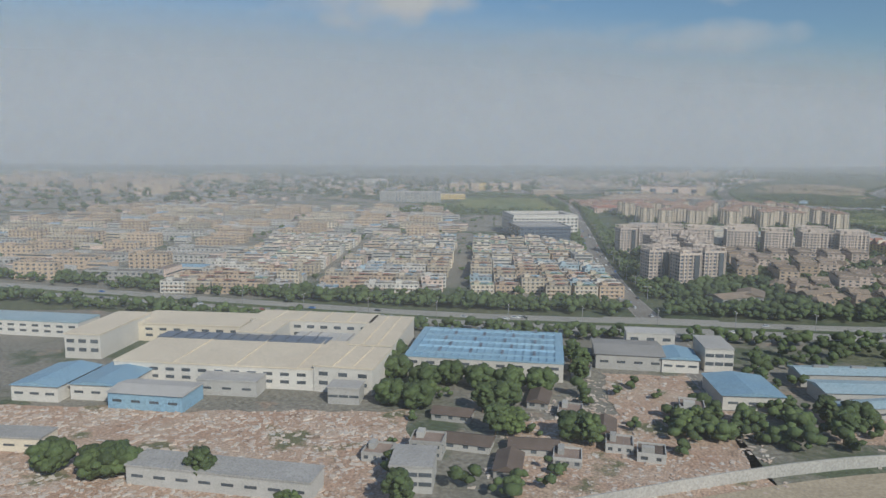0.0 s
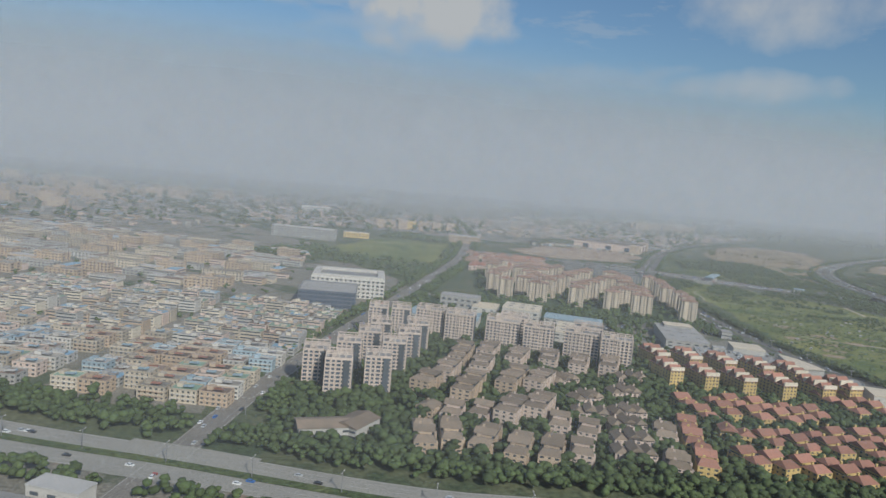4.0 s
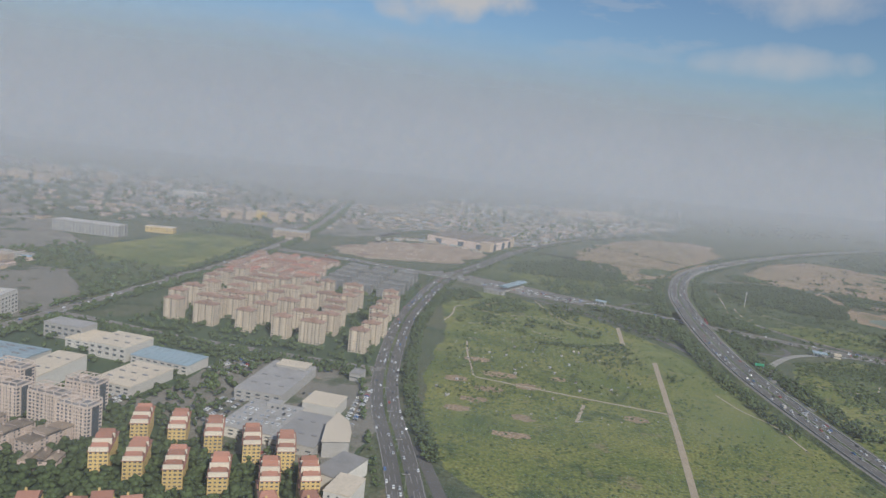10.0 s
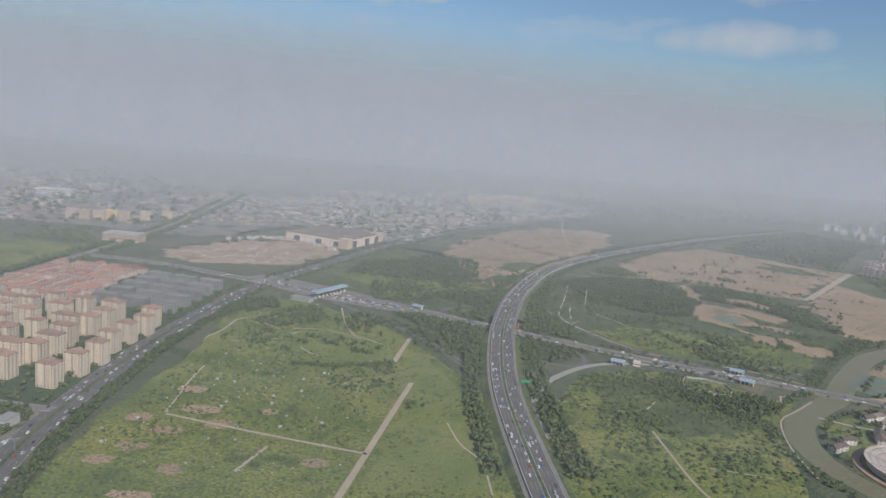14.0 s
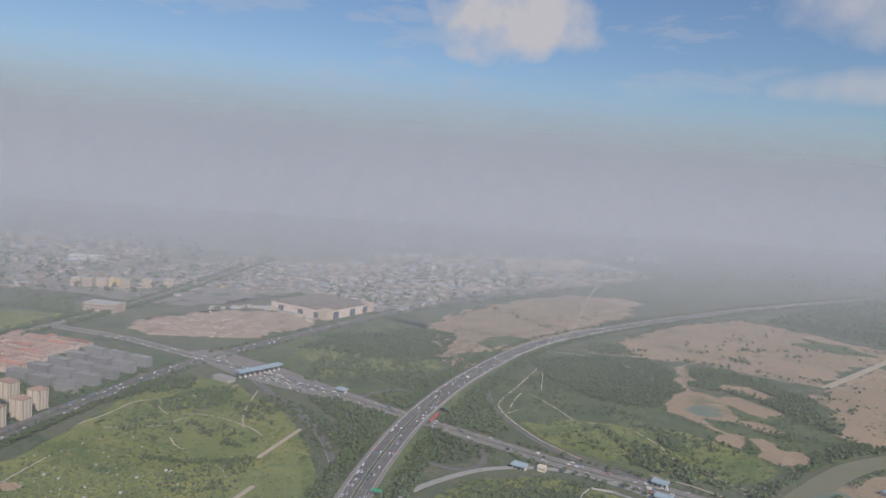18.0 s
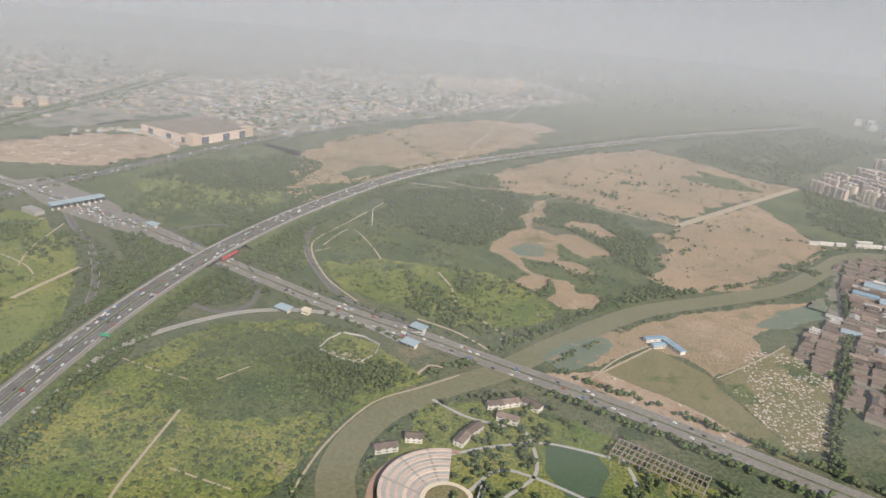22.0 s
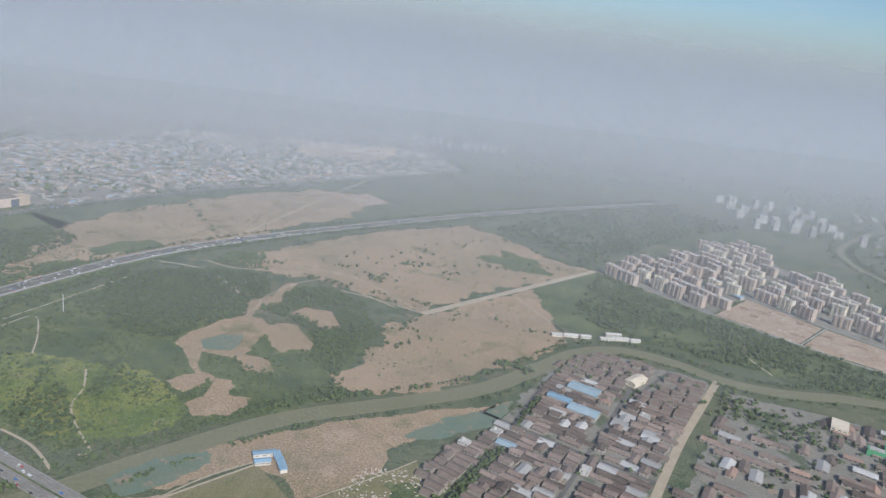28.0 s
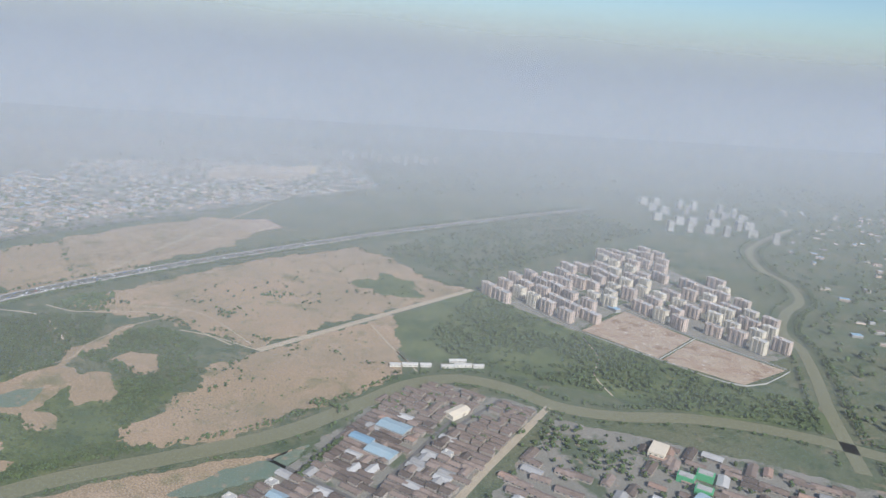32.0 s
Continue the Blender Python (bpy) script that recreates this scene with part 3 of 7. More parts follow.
# ---- water ----
river_line = spline([(742, 440), (723, 490), (711, 520), (712, 550), (724, 579), (749, 607), (772, 630), (808, 680), (860, 742), (930, 792), (985, 835), (1030, 892), (1064, 936), (1105, 958), (1150, 950), (1190, 928), (1240, 924), (1310, 936), (1400, 925), (1520, 880)])
tagged(part("water", strip(Geo(), river_line, -8.4, 8.4, 0.17), WATER), "muddy green river winding through fields", "river", kind="structure")
river_two = spline([(1415, 880), (1433, 984), (1449, 1050), (1464, 1128), (1462, 1180), (1492, 1251), (1531, 1310), (1545, 1391), (1530, 1463), (1560, 1600), (1700, 1800)])
tagged(part("water", strip(Geo(), river_two, -6, 6, 0.17), WATER), "muddy green river beside the far estate", "river", kind="structure")
field("pond", [(799, 573), (812, 572), (824, 568), (829, 556), (823, 538), (810, 535), (800, 548)], 0.17, POND, "small green park pond", 1.0, "pond")
field("pond", [(842, 535), (850, 522), (864, 522), (866, 534), (854, 542)], 0.17, POND, "small murky park pond", 1.0, "pond")

# ---- roads ----
R1 = road("road", [(-330, 318), (-67, 250), (13, 232), (79, 225), (143, 218), (190, 221), (260, 222), (340, 212), (470, 190)], 9.5, "wide concrete boulevard with green median", mat=PAVING, median=1.8, lanes=3)
R2 = road("road", [(72, 150), (77, 229), (80, 289), (93, 404), (114, 558), (140, 790), (137, 1093), (90, 1500)], 4.3, "straight avenue between trees", z=0.14, lanes=2, mat=WORN)
field("crossroads", [(58, 216), (96, 213), (100, 234), (62, 238)], 0.16, PAVING, "broad paved crossroads of boulevard and avenue", 0.3, "road")
R3 = road("road", [(372, 260), (345, 387), (330, 446), (322, 506), (318, 606), (323, 690), (334, 780), (366, 890), (434, 1090), (548, 1314), (662, 1460)], 7.3, "busy wide road along the meadow", mat=ASPHALT, median=0.8, lanes=3)
R4 = road("road", [(140, 850), (230, 838), (303, 815), (400, 782), (480, 754), (556, 720), (608, 697), (672, 670), (728, 652), (776, 635), (823, 619), (870, 601), (960, 562), (1060, 516)], 7.2, "wide toll road crossing under the highway", z=0.3, mat=WORN, median=0.6, lanes=3)
R5 = road("road", [(100, 530), (140, 524), (190, 512), (258, 503), (320, 498)], 3.4, "quiet road between works and towers", z=0.13, mat=WORN, lanes=1)
TOLLPLAZA = field("toll_plaza", [(310, 815), (385, 768), (460, 744), (520, 728), (526, 742), (470, 772), (410, 806), (330, 838)], 0.2, WORN, "broad concrete toll plaza", 0.5, "road")
HW_POINTS = [(582, 330), (563, 420), (553, 500), (547, 580), (548, 650), (555, 730), (576, 850), (616, 980), (668, 1080), (768, 1222), (992, 1488), (1300, 1800)]
hw_line = spline(HW_POINTS)
road("service_lane", [(350, 405), (364, 360)], 2.5, "short grey side lane", z=0.15, lanes=0)
road("ramp", [(404, 764), (432, 736), (460, 712), (490, 677), (511, 645), (528, 608), (537, 575), (545, 530)], 2.6, "curved highway ramp", z=0.19, lanes=1)
road("ramp", [(565, 520), (562, 556), (568, 590), (584, 620), (612, 650), (648, 664), (680, 660), (712, 644)], 2.4, "curved highway ramp", z=0.19, mat=PAVING, lanes=1)
road("ramp", [(592, 880), (592, 838), (603, 776), (629, 728), (662, 690), (700, 672), (730, 657)], 2.4, "curved highway ramp", z=0.19, lanes=1)
road("ramp", [(500, 756), (508, 772), (524, 786), (544, 784), (553, 768), (562, 744)], 2.0, "looping highway ramp", z=0.19, lanes=0)
road("ramp", [(556, 690), (560, 668), (576, 648), (598, 644), (609, 660), (604, 682), (590, 698)], 2.0, "looping highway ramp", z=0.19, lanes=0)
road("strip_road", [(917, 966), (1100, 1208)], 4.2, "straight unfinished concrete road across bare fields", z=0.18, mat=PATHSOIL, lanes=0)
for pts, w in (([(452, 330), (470, 444), (476, 485), (490, 582)], 1.6), ([(372, 506), (425, 494), (476, 484)], 0.9), ([(423, 456), (430, 482)], 0.9), ([(476, 618), (482, 672)], 1.6), ([(634, 470), (630, 488), (627, 528), (626, 544)], 0.7), ([(643, 505), (673, 500)], 0.5), ([(575, 577), (602, 571), (617, 569)], 0.5), ([(629, 572), (640, 590)], 0.5), ([(697, 505), (700, 540), (712, 578), (733, 600), (750, 618)], 0.6), ([(1004, 1058), (1040, 1000), (1062, 972)], 0.9), ([(625, 985), (690, 985), (745, 940)], 1.0), ([(866, 694), (828, 646)], 0.8), ([(575, 700), (640, 720), (725, 690)], 0.0), ([(400, 745), (388, 716), (372, 690)], 0.8), ([(420, 740), (432, 690), (446, 660)], 0.6), ([(890, 970), (860, 985), (830, 990)], 0.9), ([(640, 940), (621, 848), (608, 790), (610, 770), (620, 748), (642, 715), (671, 688)], 0.7), ([(616, 762), (624, 773)], 0.6), ([(617, 776), (625, 821), (647, 799), (667, 766)], 0.6), ([(713, 758), (727, 734), (733, 713), (750, 693), (772, 673), (768, 668)], 0.7), ([(714, 677), (740, 668), (763, 652)], 0.9), ([(727, 609), (732, 623), (740, 623)], 0.8), ([(674, 618), (687, 620), (696, 612)], 2.0), ([(346, 628), (351, 651), (352, 678), (359, 686)], 0.7), ([(365, 685), (386, 666), (404, 672), (423, 672), (450, 662), (464, 651)], 0.6), ([(411, 629), (421, 618), (430, 614)], 0.6), ([(364, 628), (382, 637), (395, 644), (402, 665)], 0.6), ([(371, 508), (369, 528), (366, 553), (365, 580)], 0.6), ([(513, 528), (520, 504), (530, 488), (533, 467), (534, 456)], 0.5), ([(821, 635), (840, 668), (863, 694)], 0.6), ([(708, 1050), (760, 1038), (830, 1036), (905, 978)], 0.8), ([(897, 664), (930, 698), (952, 724)], 0.5), ([(968, 686), (956, 643), (940, 606)], 0.5)):
    if w:
        tagged(part("track", strip(Geo(), spline(pts), -w, w, 0.2), PATHSOIL), "sandy dirt track", "track", kind="structure")
for pts, w in (([(678, 1012), (712, 1004), (743, 1013), (780, 1023), (800, 1016)], 0.8), ([(852, 990), (884, 978), (917, 966)], 0.8), ([(731, 1627), (700, 1411), (681, 1212), (664, 1066)], 1.4), ([(745, 870), (772, 905), (770, 940), (785, 990), (800, 1010)], 0.5), ([(1040, 1000), (1060, 972), (1066, 960)], 0.8), ([(1226, 1090), (1236, 1040), (1228, 1000), (1240, 960)], 0.8)):
    tagged(part("track", strip(Geo(), spline(pts), -w, w, 0.2), PATHSOIL), "pale dirt track through the fields", "track", kind="structure")
field("site_soil", [(713, 1399), (746, 1451), (793, 1407), (760, 1355)], 0.15, SITE, "pale foundations of a new building plot", 1.0)
tagged(part("village_road", strip(Geo(), spline([(1182, 925), (1150, 855), (1129, 809), (1103, 745), (1075, 670), (1030, 590)]), -3.0, 3.0, 0.2), PATHSOIL), "pale dusty village street", "road", kind="structure")
STREETS = [[(1028, 850), (1008, 785), (987, 723), (956, 643)], [(1107, 891), (1085, 834), (1063, 777), (1020, 662)], [(1142, 928), (1099, 858)], [(985, 800), (1060, 766), (1120, 742)], [(965, 690), (1030, 662), (1080, 640)]]
for pts in STREETS:
    tagged(part("village_lane", strip(Geo(), spline(pts), -1.6, 1.6, 0.19), ASPHALT), "narrow dark village lane", "road", kind="structure")
tagged(part("canal", strip(Geo(), spline([(1050, 900), (1001, 752), (968, 669), (944, 608), (930, 550)]), -2.2, 2.2, 0.2), DARKGREEN), "dark tree-lined ditch beside the village", "ditch", kind="structure")

# highway: raised deck on piers where it crosses the toll road
deck = thing("highway_overpass", "grey concrete highway with traffic crossing over the toll road", "highway", kind="structure")


def deck_height(p):
    d = math.hypot(p.x - 554, p.y - 716)
    return 0.3 + 2.1 * max(0.0, 1 - (d / 460) ** 2) + 2.2 * max(0.0, 1 - (d / 150) ** 2) ** 1.5


zs = [deck_height(p) for p in hw_line]
part("carriageway", strip(strip(Geo(), hw_line, -7.3, -0.7, zs), hw_line, 0.7, 7.3, zs), ASPHALT, deck)
part("median", strip(Geo(), hw_line, -0.7, 0.7, [z + 0.12 for z in zs]), SCRUB, deck)
for o in (-7.5, 7.3):
    g = Geo()
    strip(g, hw_line, o, o + 0.25, [z + 0.5 for z in zs])
    for s_ in (o, o + 0.25):
        k = len(g.v)
        strip(g, hw_line, s_, s_ + 0.01, [z + 0.5 for z in zs])
        for i in range(k, len(g.v), 2):
            x, y, z = g.v[i]
            g.v[i] = (x, y, z - 1.4)
    part("parapet", g, CONCRETE, deck)
for o in (-9.9, 8.0):
    part("side_lane", strip(Geo(), hw_line, o, o + 1.9, [z - 0.25 for z in zs]), WORN, deck)
for side in (-1, 1):
    g = Geo()
    for p, q, z0, z1 in zip(hw_line, hw_line[1:], zs, zs[1:]):
        if math.hypot(p.x - 554, p.y - 716) < 26:
            continue
        n_ = Vector((q.y - p.y, p.x - q.x, 0)).normalized() * side
        a, b, c, d = p + n_ * 9.9, q + n_ * 9.9, q + n_ * (10.2 + 2.0 * z1), p + n_ * (10.2 + 2.0 * z0)
        g.quad([(a.x, a.y, z0 - 0.26), (b.x, b.y, z1 - 0.26), (c.x, c.y, 0.05), (d.x, d.y, 0.05)][::side])
    part("embankment", g, SCRUB, deck, "grassy embankment slope")
g = Geo()
for o in (-5.0, -2.9, 2.9, 5.0):
    for j in range(0, len(hw_line) - 1, 2):
        strip(g, hw_line[j:j + 2], o - 0.05, o + 0.05, [z + 0.04 for z in zs[j:j + 2]])
for o in (-7.0, -1.1, 1.1, 7.0):
    strip(g, hw_line, o - 0.09, o + 0.09, [z + 0.04 for z in zs])
part("lane_marking", g, MARKING, deck)
for y_ in (650, 672, 694, 706, 731, 744, 766, 788):
    i = min(range(len(hw_line)), key=lambda q: abs(hw_line[q].y - y_))
    p = hw_line[i]
    part("pier", Geo().box(-6, -0.6, 0, 6, 0.6, zs[i] - 0.3, at=(p.x, p.y)), CONCRETE, deck)
part("banner", Geo().box(-0.2, -9, 2.6, 0.2, 9, 4.8, turn=-0.15, at=(565.5, 722)), REDPAINT, deck, "long red banner on the parapet")


# ---- buildings ----
def shell(w, d, floors, fh, bays, side, t=0.25, share=0.6, low=0.34, high=0.84):
    """One connected wall right round a block, with window openings through it. share: the windows' part of each bay."""
    g, seen = Geo(), {}

    def vert(p):
        k = (round(p[0], 3), round(p[1], 3), round(p[2], 3))
        if k not in seen:
            seen[k] = len(g.v)
            g.v.append(p)
        return seen[k]

    def face(*pts):
        g.f.append(tuple(vert(p) for p in pts))
        g.m.append(0)

    hx, hy = w / 2, d / 2
    zs_ = [0.0]
    for k in range(floors):
        zs_ += [fh * (k + low), fh * (k + high)]
    zs_.append(floors * fh)
    for (x0, y0), (x1, y1), n in (((-hx, -hy), (hx, -hy), bays), ((hx, -hy), (hx, hy), side), ((hx, hy), (-hx, hy), bays), ((-hx, hy), (-hx, -hy), side)):
        L = math.hypot(x1 - x0, y1 - y0)
        ux_, uy_ = (x1 - x0) / L, (y1 - y0) / L
        cut = [0.0]
        for k in range(n):
            s_ = share * (0.7 if k % 3 == 1 else 1.0)
            cut += [L * (k + 0.5 - s_ / 2) / n, L * (k + 0.5 + s_ / 2) / n]
        cut.append(L)

        def P(a, z, deep=0.0):
            return (x0 + ux_ * a - uy_ * deep, y0 + uy_ * a + ux_ * deep, z)

        for a in range(len(cut) - 1):
            for b in range(len(zs_) - 1):
                q = (cut[a], zs_[b]), (cut[a + 1], zs_[b]), (cut[a + 1], zs_[b + 1]), (cut[a], zs_[b + 1])
                if a % 2 and b % 2:
                    for k in range(4):
                        (a0, z0), (a1, z1) = q[k], q[(k + 1) % 4]
                        face(P(a0, z0), P(a1, z1), P(a1, z1, t), P(a0, z0, t))
                else:
                    face(*(P(*c) for c in q))
    return g


def ring(hx, hy, z0, z1, t):
    """A low wall round a rectangle, in one piece."""
    g = Geo()
    o = [(-hx, -hy), (hx, -hy), (hx, hy), (-hx, hy)]
    s_ = [(-hx + t, -hy + t), (hx - t, -hy + t), (hx - t, hy - t), (-hx + t, hy - t)]
    g.v = [(x, y, z) for pts in (o, s_) for z in (z0, z1) for x, y in pts]
    for k in range(4):
        n = (k + 1) % 4
        g.f += [(k, n, n + 4, k + 4), (k + 4, n + 4, n + 12, k + 12), (n + 8, k + 8, k + 12, n + 12)]
    g.m = [0] * len(g.f)
    return g


def storeyed(name, label, category, w, d, floors, fh, wall, roof, bays=6, style="flat", rise=1.6, glass=None, group="", side=3, house=True, share=0.6, low=0.34, balconies=0):
    """A block: one wall with window openings, glazing behind them, balconies, a flat or hipped roof."""
    e = thing(name, label, category, group)
    h = floors * fh
    hx, hy = w / 2, d / 2
    part("wall", shell(w, d, floors, fh, bays, side, 0.25, share, low), wall, e)
    part("glazing", Geo().box(-hx + 0.24, -hy + 0.24, 0.02, hx - 0.24, hy - 0.24, h - 0.1), glass or GLASS, e)
    for k in range(balconies):
        x = -hx + w * (k + 0.5) / balconies
        bay = Geo()
        bay.box(x - 0.9, -hy - 0.7, fh, x + 0.9, -hy - 0.003, h - 0.3)
        part("bay", bay, wall, e)
    if style == "flat":
        top = part("roof", Geo().box(-hx + 0.05, -hy + 0.05, h - 0.15, hx - 0.05, hy - 0.05, h + 0.1), roof, e)
        part("parapet", ring(hx + 0.08, hy + 0.08, h - 0.25, h + 0.6, 0.3), wall, top)
        if house:
            part("stair_house", Geo().box(-hx * 0.45, -hy * 0.3, h, -hx * 0.1, hy * 0.5, h + 1.7), wall, top)
    else:
        top = part("roof", Geo().hip(-hx, -hy, h + 0.02, hx, hy, rise, min(w, d) * 0.42 if style == "hip" else 0.0, 0.45), roof, e)
        if house:
            part("dormer", Geo().hip(-hx * 0.34, -hy * 0.62, h + rise * 0.75, hx * 0.34, hy * 0.62, 1.1, 0.8, 0.2), roof, top)
    return e


def simple(name, label, category, w, d, floors, fh, wall, roof, group="", style="flat", rise=1.0, bays=4):
    """A lower house: one wall with openings, glazing, a roof with or without a parapet and hut."""
    e = thing(name, label, category, group)
    h = floors * fh
    hx, hy = w / 2, d / 2
    g = shell(w, d, floors, fh, bays, 2, 0.15, 0.5, 0.38)
    if style == "gable":
        k = len(g.v)
        if w >= d:
            g.v += [(-hx, -hy, h), (-hx, hy, h), (-hx, 0, h + rise * 0.93), (hx, -hy, h), (hx, hy, h), (hx, 0, h + rise * 0.93)]
        else:
            g.v += [(-hx, -hy, h), (hx, -hy, h), (0, -hy, h + rise * 0.93), (-hx, hy, h), (hx, hy, h), (0, hy, h + rise * 0.93)]
        g.f += [(k, k + 1, k + 2), (k + 3, k + 4, k + 5)]
        g.m += [0, 0]
    part("wall", g, wall, e)
    part("glazing", Geo().box(-hx + 0.14, -hy + 0.14, 0.02, hx - 0.14, hy - 0.14, h - 0.1), GLASS, e)
    if style == "flat":
        top = part("roof", Geo().box(-hx + 0.05, -hy + 0.05, h - 0.1, hx - 0.05, hy - 0.05, h + 0.08), roof, e)
        part("parapet", ring(hx + 0.04, hy + 0.04, h - 0.12, h + 0.42, 0.2), wall, top)
        part("roof_hut", Geo().box(-hx * 0.7, -hy * 0.2, h, -hx * 0.25, hy * 0.7, h + 1.2), wall, top)
    else:
        part("roof", Geo().hip(-hx, -hy, h, hx, hy, rise, 0.0 if style == "gable" else min(w, d) * 0.45, 0.3), roof, e)
    return e


def hall(name, label, x, y, w, d, h, wall, roof, turn=0.0, rise=0.8, ribs=0, band=True, category="factory hall", skylights=0, flat=False, seams=0):
    """A long hall: walls with a window band, a low roof, ridges or skylights on it."""
    e = thing(name, label, category)
    hx, hy = w / 2, d / 2
    part("wall", Geo().box(-hx, -hy, 0, hx, hy, h), wall, e)
    if flat:
        part("roof", Geo().box(-hx - 0.15, -hy - 0.15, h, hx + 0.15, hy + 0.15, h + 0.35), roof, e)
    else:
        part("roof", Geo().hip(-hx, -hy, h, hx, hy, rise, 0.0, 0.4), roof, e)
    if band:
        n = max(3, int(w / 4.0))
        pm = Geo().box(-1.05, -0.06, 0, 1.05, 0.05, h * 0.15).mesh("window", [GLASS])
        for i in range(n):
            for zz in ((0.3, 0.66) if h > 4 else (0.45,)):
                o = new("window", pm)
                o.parent, o.location = e, (-hx + w * (i + 0.5) / n, -hy, h * zz)
    rib = Geo().box(-hx * 0.12, -0.35, -0.05, hx * 0.12, 0.35, 0.5)
    if ribs:
        me = rib.mesh("roof_vent", [STEEL])
        for i in range(ribs):
            for j in range(3):
                o = new("roof_vent", me)
                u = (i + 0.5) / ribs * 2 - 1
                o.parent, o.location = e, (hx * (j - 1) * 0.6, hy * u * 0.8, h + (0.35 if flat else rise * (1 - abs(u * 0.8))))
    for i in range(1, seams):
        x_ = -hx + w * i / seams
        if flat:
            part("roof_seam", Geo().box(x_ - 0.12, -hy, h + 0.353, x_ + 0.12, hy, h + 0.6), roof, e)
        else:
            part("roof_seam", Geo().box(x_ - 0.1, -hy * 0.98, h + rise * 0.6, x_ + 0.1, hy * 0.98, h + rise + 0.04), roof, e)
    for i in range(skylights):
        x_ = -hx + w * (i + 0.5) / skylights
        part("skylight", Geo().box(x_ - 0.4, -hy * 0.8, h + 0.36, x_ + 0.4, hy * 0.8, h + 0.5), PALEBLUE, e)
    e.matrix_basis = at(x, y, turn)
    return e


rng = random.Random(7)


def spread(kinds, places):
    """Copies of the given things at the places; the first of each kind is moved, the rest are copied."""
    used = set()
    for k, m in places:
        ob = kinds[k]
        if k in used:
            copy_thing(ob, m)
        else:
            ob.matrix_basis = m
            used.add(k)
    for k, ob in enumerate(kinds):
        if k not in used:
            for o in (*ob.children_recursive, ob):
                bpy.data.objects.remove(o)


# estate of brown-roofed towers beside the meadow
EST1 = [storeyed("apartment_tower", lab, "apartment block", w, 8, 9, 1.5, IVORYWALL, BROWNROOF, bays, "hip", 1.3, group="brown-roofed estate towers", balconies=bal) for lab, w, bays, bal in (("ivory apartment tower with a brown tile roof", 10.5, 5, 2), ("ivory apartment slab with a brown tile roof", 14, 6, 3), ("long ivory apartment slab with a brown tile roof", 19, 8, 4))]
places = []
for j in range(7):
    yr = 528 + j * 19.5
    for x, k in (((178, 0), (200, 1), (227, 0), (252, 0), (272, 1), (302, 0)), ((170, 0), (196, 2), (232, 1), (262, 2), (304, 0)), ((172, 1), (204, 2), (243, 1), (276, 1), (306, 0)))[j % 3]:
        places.append((k, at(x + rng.uniform(-1, 1), yr - 0.17 * (x - 300) + rng.uniform(-1.5, 1.5), -8)))
        if k == 2:
            places.append((0, at(x + 14.5, yr + 3.5 - 0.17 * (x + 14.5 - 300), -8)))
spread(EST1, places)
LOWRED = [simple("row_house", "low cream house row with red-brown tile roof", "row house", w, 7, 3, 1.5, PINKWALL, m, "red-roofed rows", "hip", 1.6, 6) for w, m in ((16, BROWNROOF), (22, REDROOF), (12, BROWNROOF))]
spread(LOWRED, [(rng.randrange(3), at(152 + i * 17 + rng.uniform(-3, 3), 688 + j * 11 - i * 1 + rng.uniform(-2, 2), rng.choice((-8, 82)))) for j in range(11) for i in range(5)])
GREYROW = [simple("row_house", "long grey unfinished house row", "row house", 19, 7, 5, 1.6, DARKCONCRETE, DARKCONCRETE, "grey rows", "flat", 1, 7)]
spread(GREYROW, [(0, at(252 + i * 24 + j * 1.5 - 4, 690 + j * 20 - i * 4, -8)) for j in range(5) for i in range(3)])

# white-framed towers
FRAMED = [storeyed("apartment_tower", "tower block with pinkish white frames and dark glass", "apartment block", w, d, 10, 1.45, FRAMEWALL, GREYROOF, bays, "flat", glass=DARKGLASS, group="white-framed towers", side=4, share=0.72, low=0.24) for w, d, bays in ((9.5, 8.5, 5), (14, 8, 8), (16, 8, 9))]
for e, w, d in zip(FRAMED, (9.5, 14, 16), (8.5, 8, 8)):
    g = Geo()
    for x in np.linspace(-w / 2 + 0.2, w / 2 - 0.2, 5):
        g.box(x - 0.15, -d / 2, 14.5, x + 0.15, -d / 2 + 0.3, 16.3).box(x - 0.15, d / 2 - 0.3, 14.5, x + 0.15, d / 2, 16.3).box(x - 0.15, -d / 2, 16.3, x + 0.15, d / 2, 16.6)
    for y in (-d / 2, 0, d / 2 - 0.3):
        g.box(-w / 2, y, 16.3, w / 2, y + 0.3, 16.62)
    part("roof_frame", g, FRAMEWALL, e)
    if w < 10:
        part("glass_bay", Geo().box(w * 0.18, -d / 2 - 0.4, 1.4, w * 0.4, -d / 2 - 0.003, 14.3), GLASS, e)
    part("glass_bay", Geo().box(w / 2 + 0.003, -d * 0.2, 1.4, w / 2 + 0.45, d * 0.2, 14.3), GLASS, e)
    fins = Geo()
    count = int(w / 1.9)
    for k in range(count + 1):
        x = -w / 2 + w * k / count
        fins.box(x - 0.12, -d / 2 - 0.3, 0.0, x + 0.12, -d / 2 - 0.002, 15.0)
    part("fins", fins, FRAMEWALL, e)
spread(FRAMED, [(k, at(x, y, a)) for k, x, y, a in ((0, 108, 293, 10), (0, 121, 301, 10), (0, 124, 324, 10), (0, 128, 343, 10), (0, 130, 362, 10), (0, 98, 302, 10), (0, 107, 318, 10), (0, 112, 338, 10), (0, 114, 357, 10), (0, 108, 392, 6), (0, 119, 394, 6), (1, 134, 398, -8), (1, 149, 393, -8), (2, 170, 388, -8), (1, 187, 382, -8), (2, 207, 379, -10), (1, 222, 372, -10), (1, 176, 400, -8), (1, 212, 394, -8))])

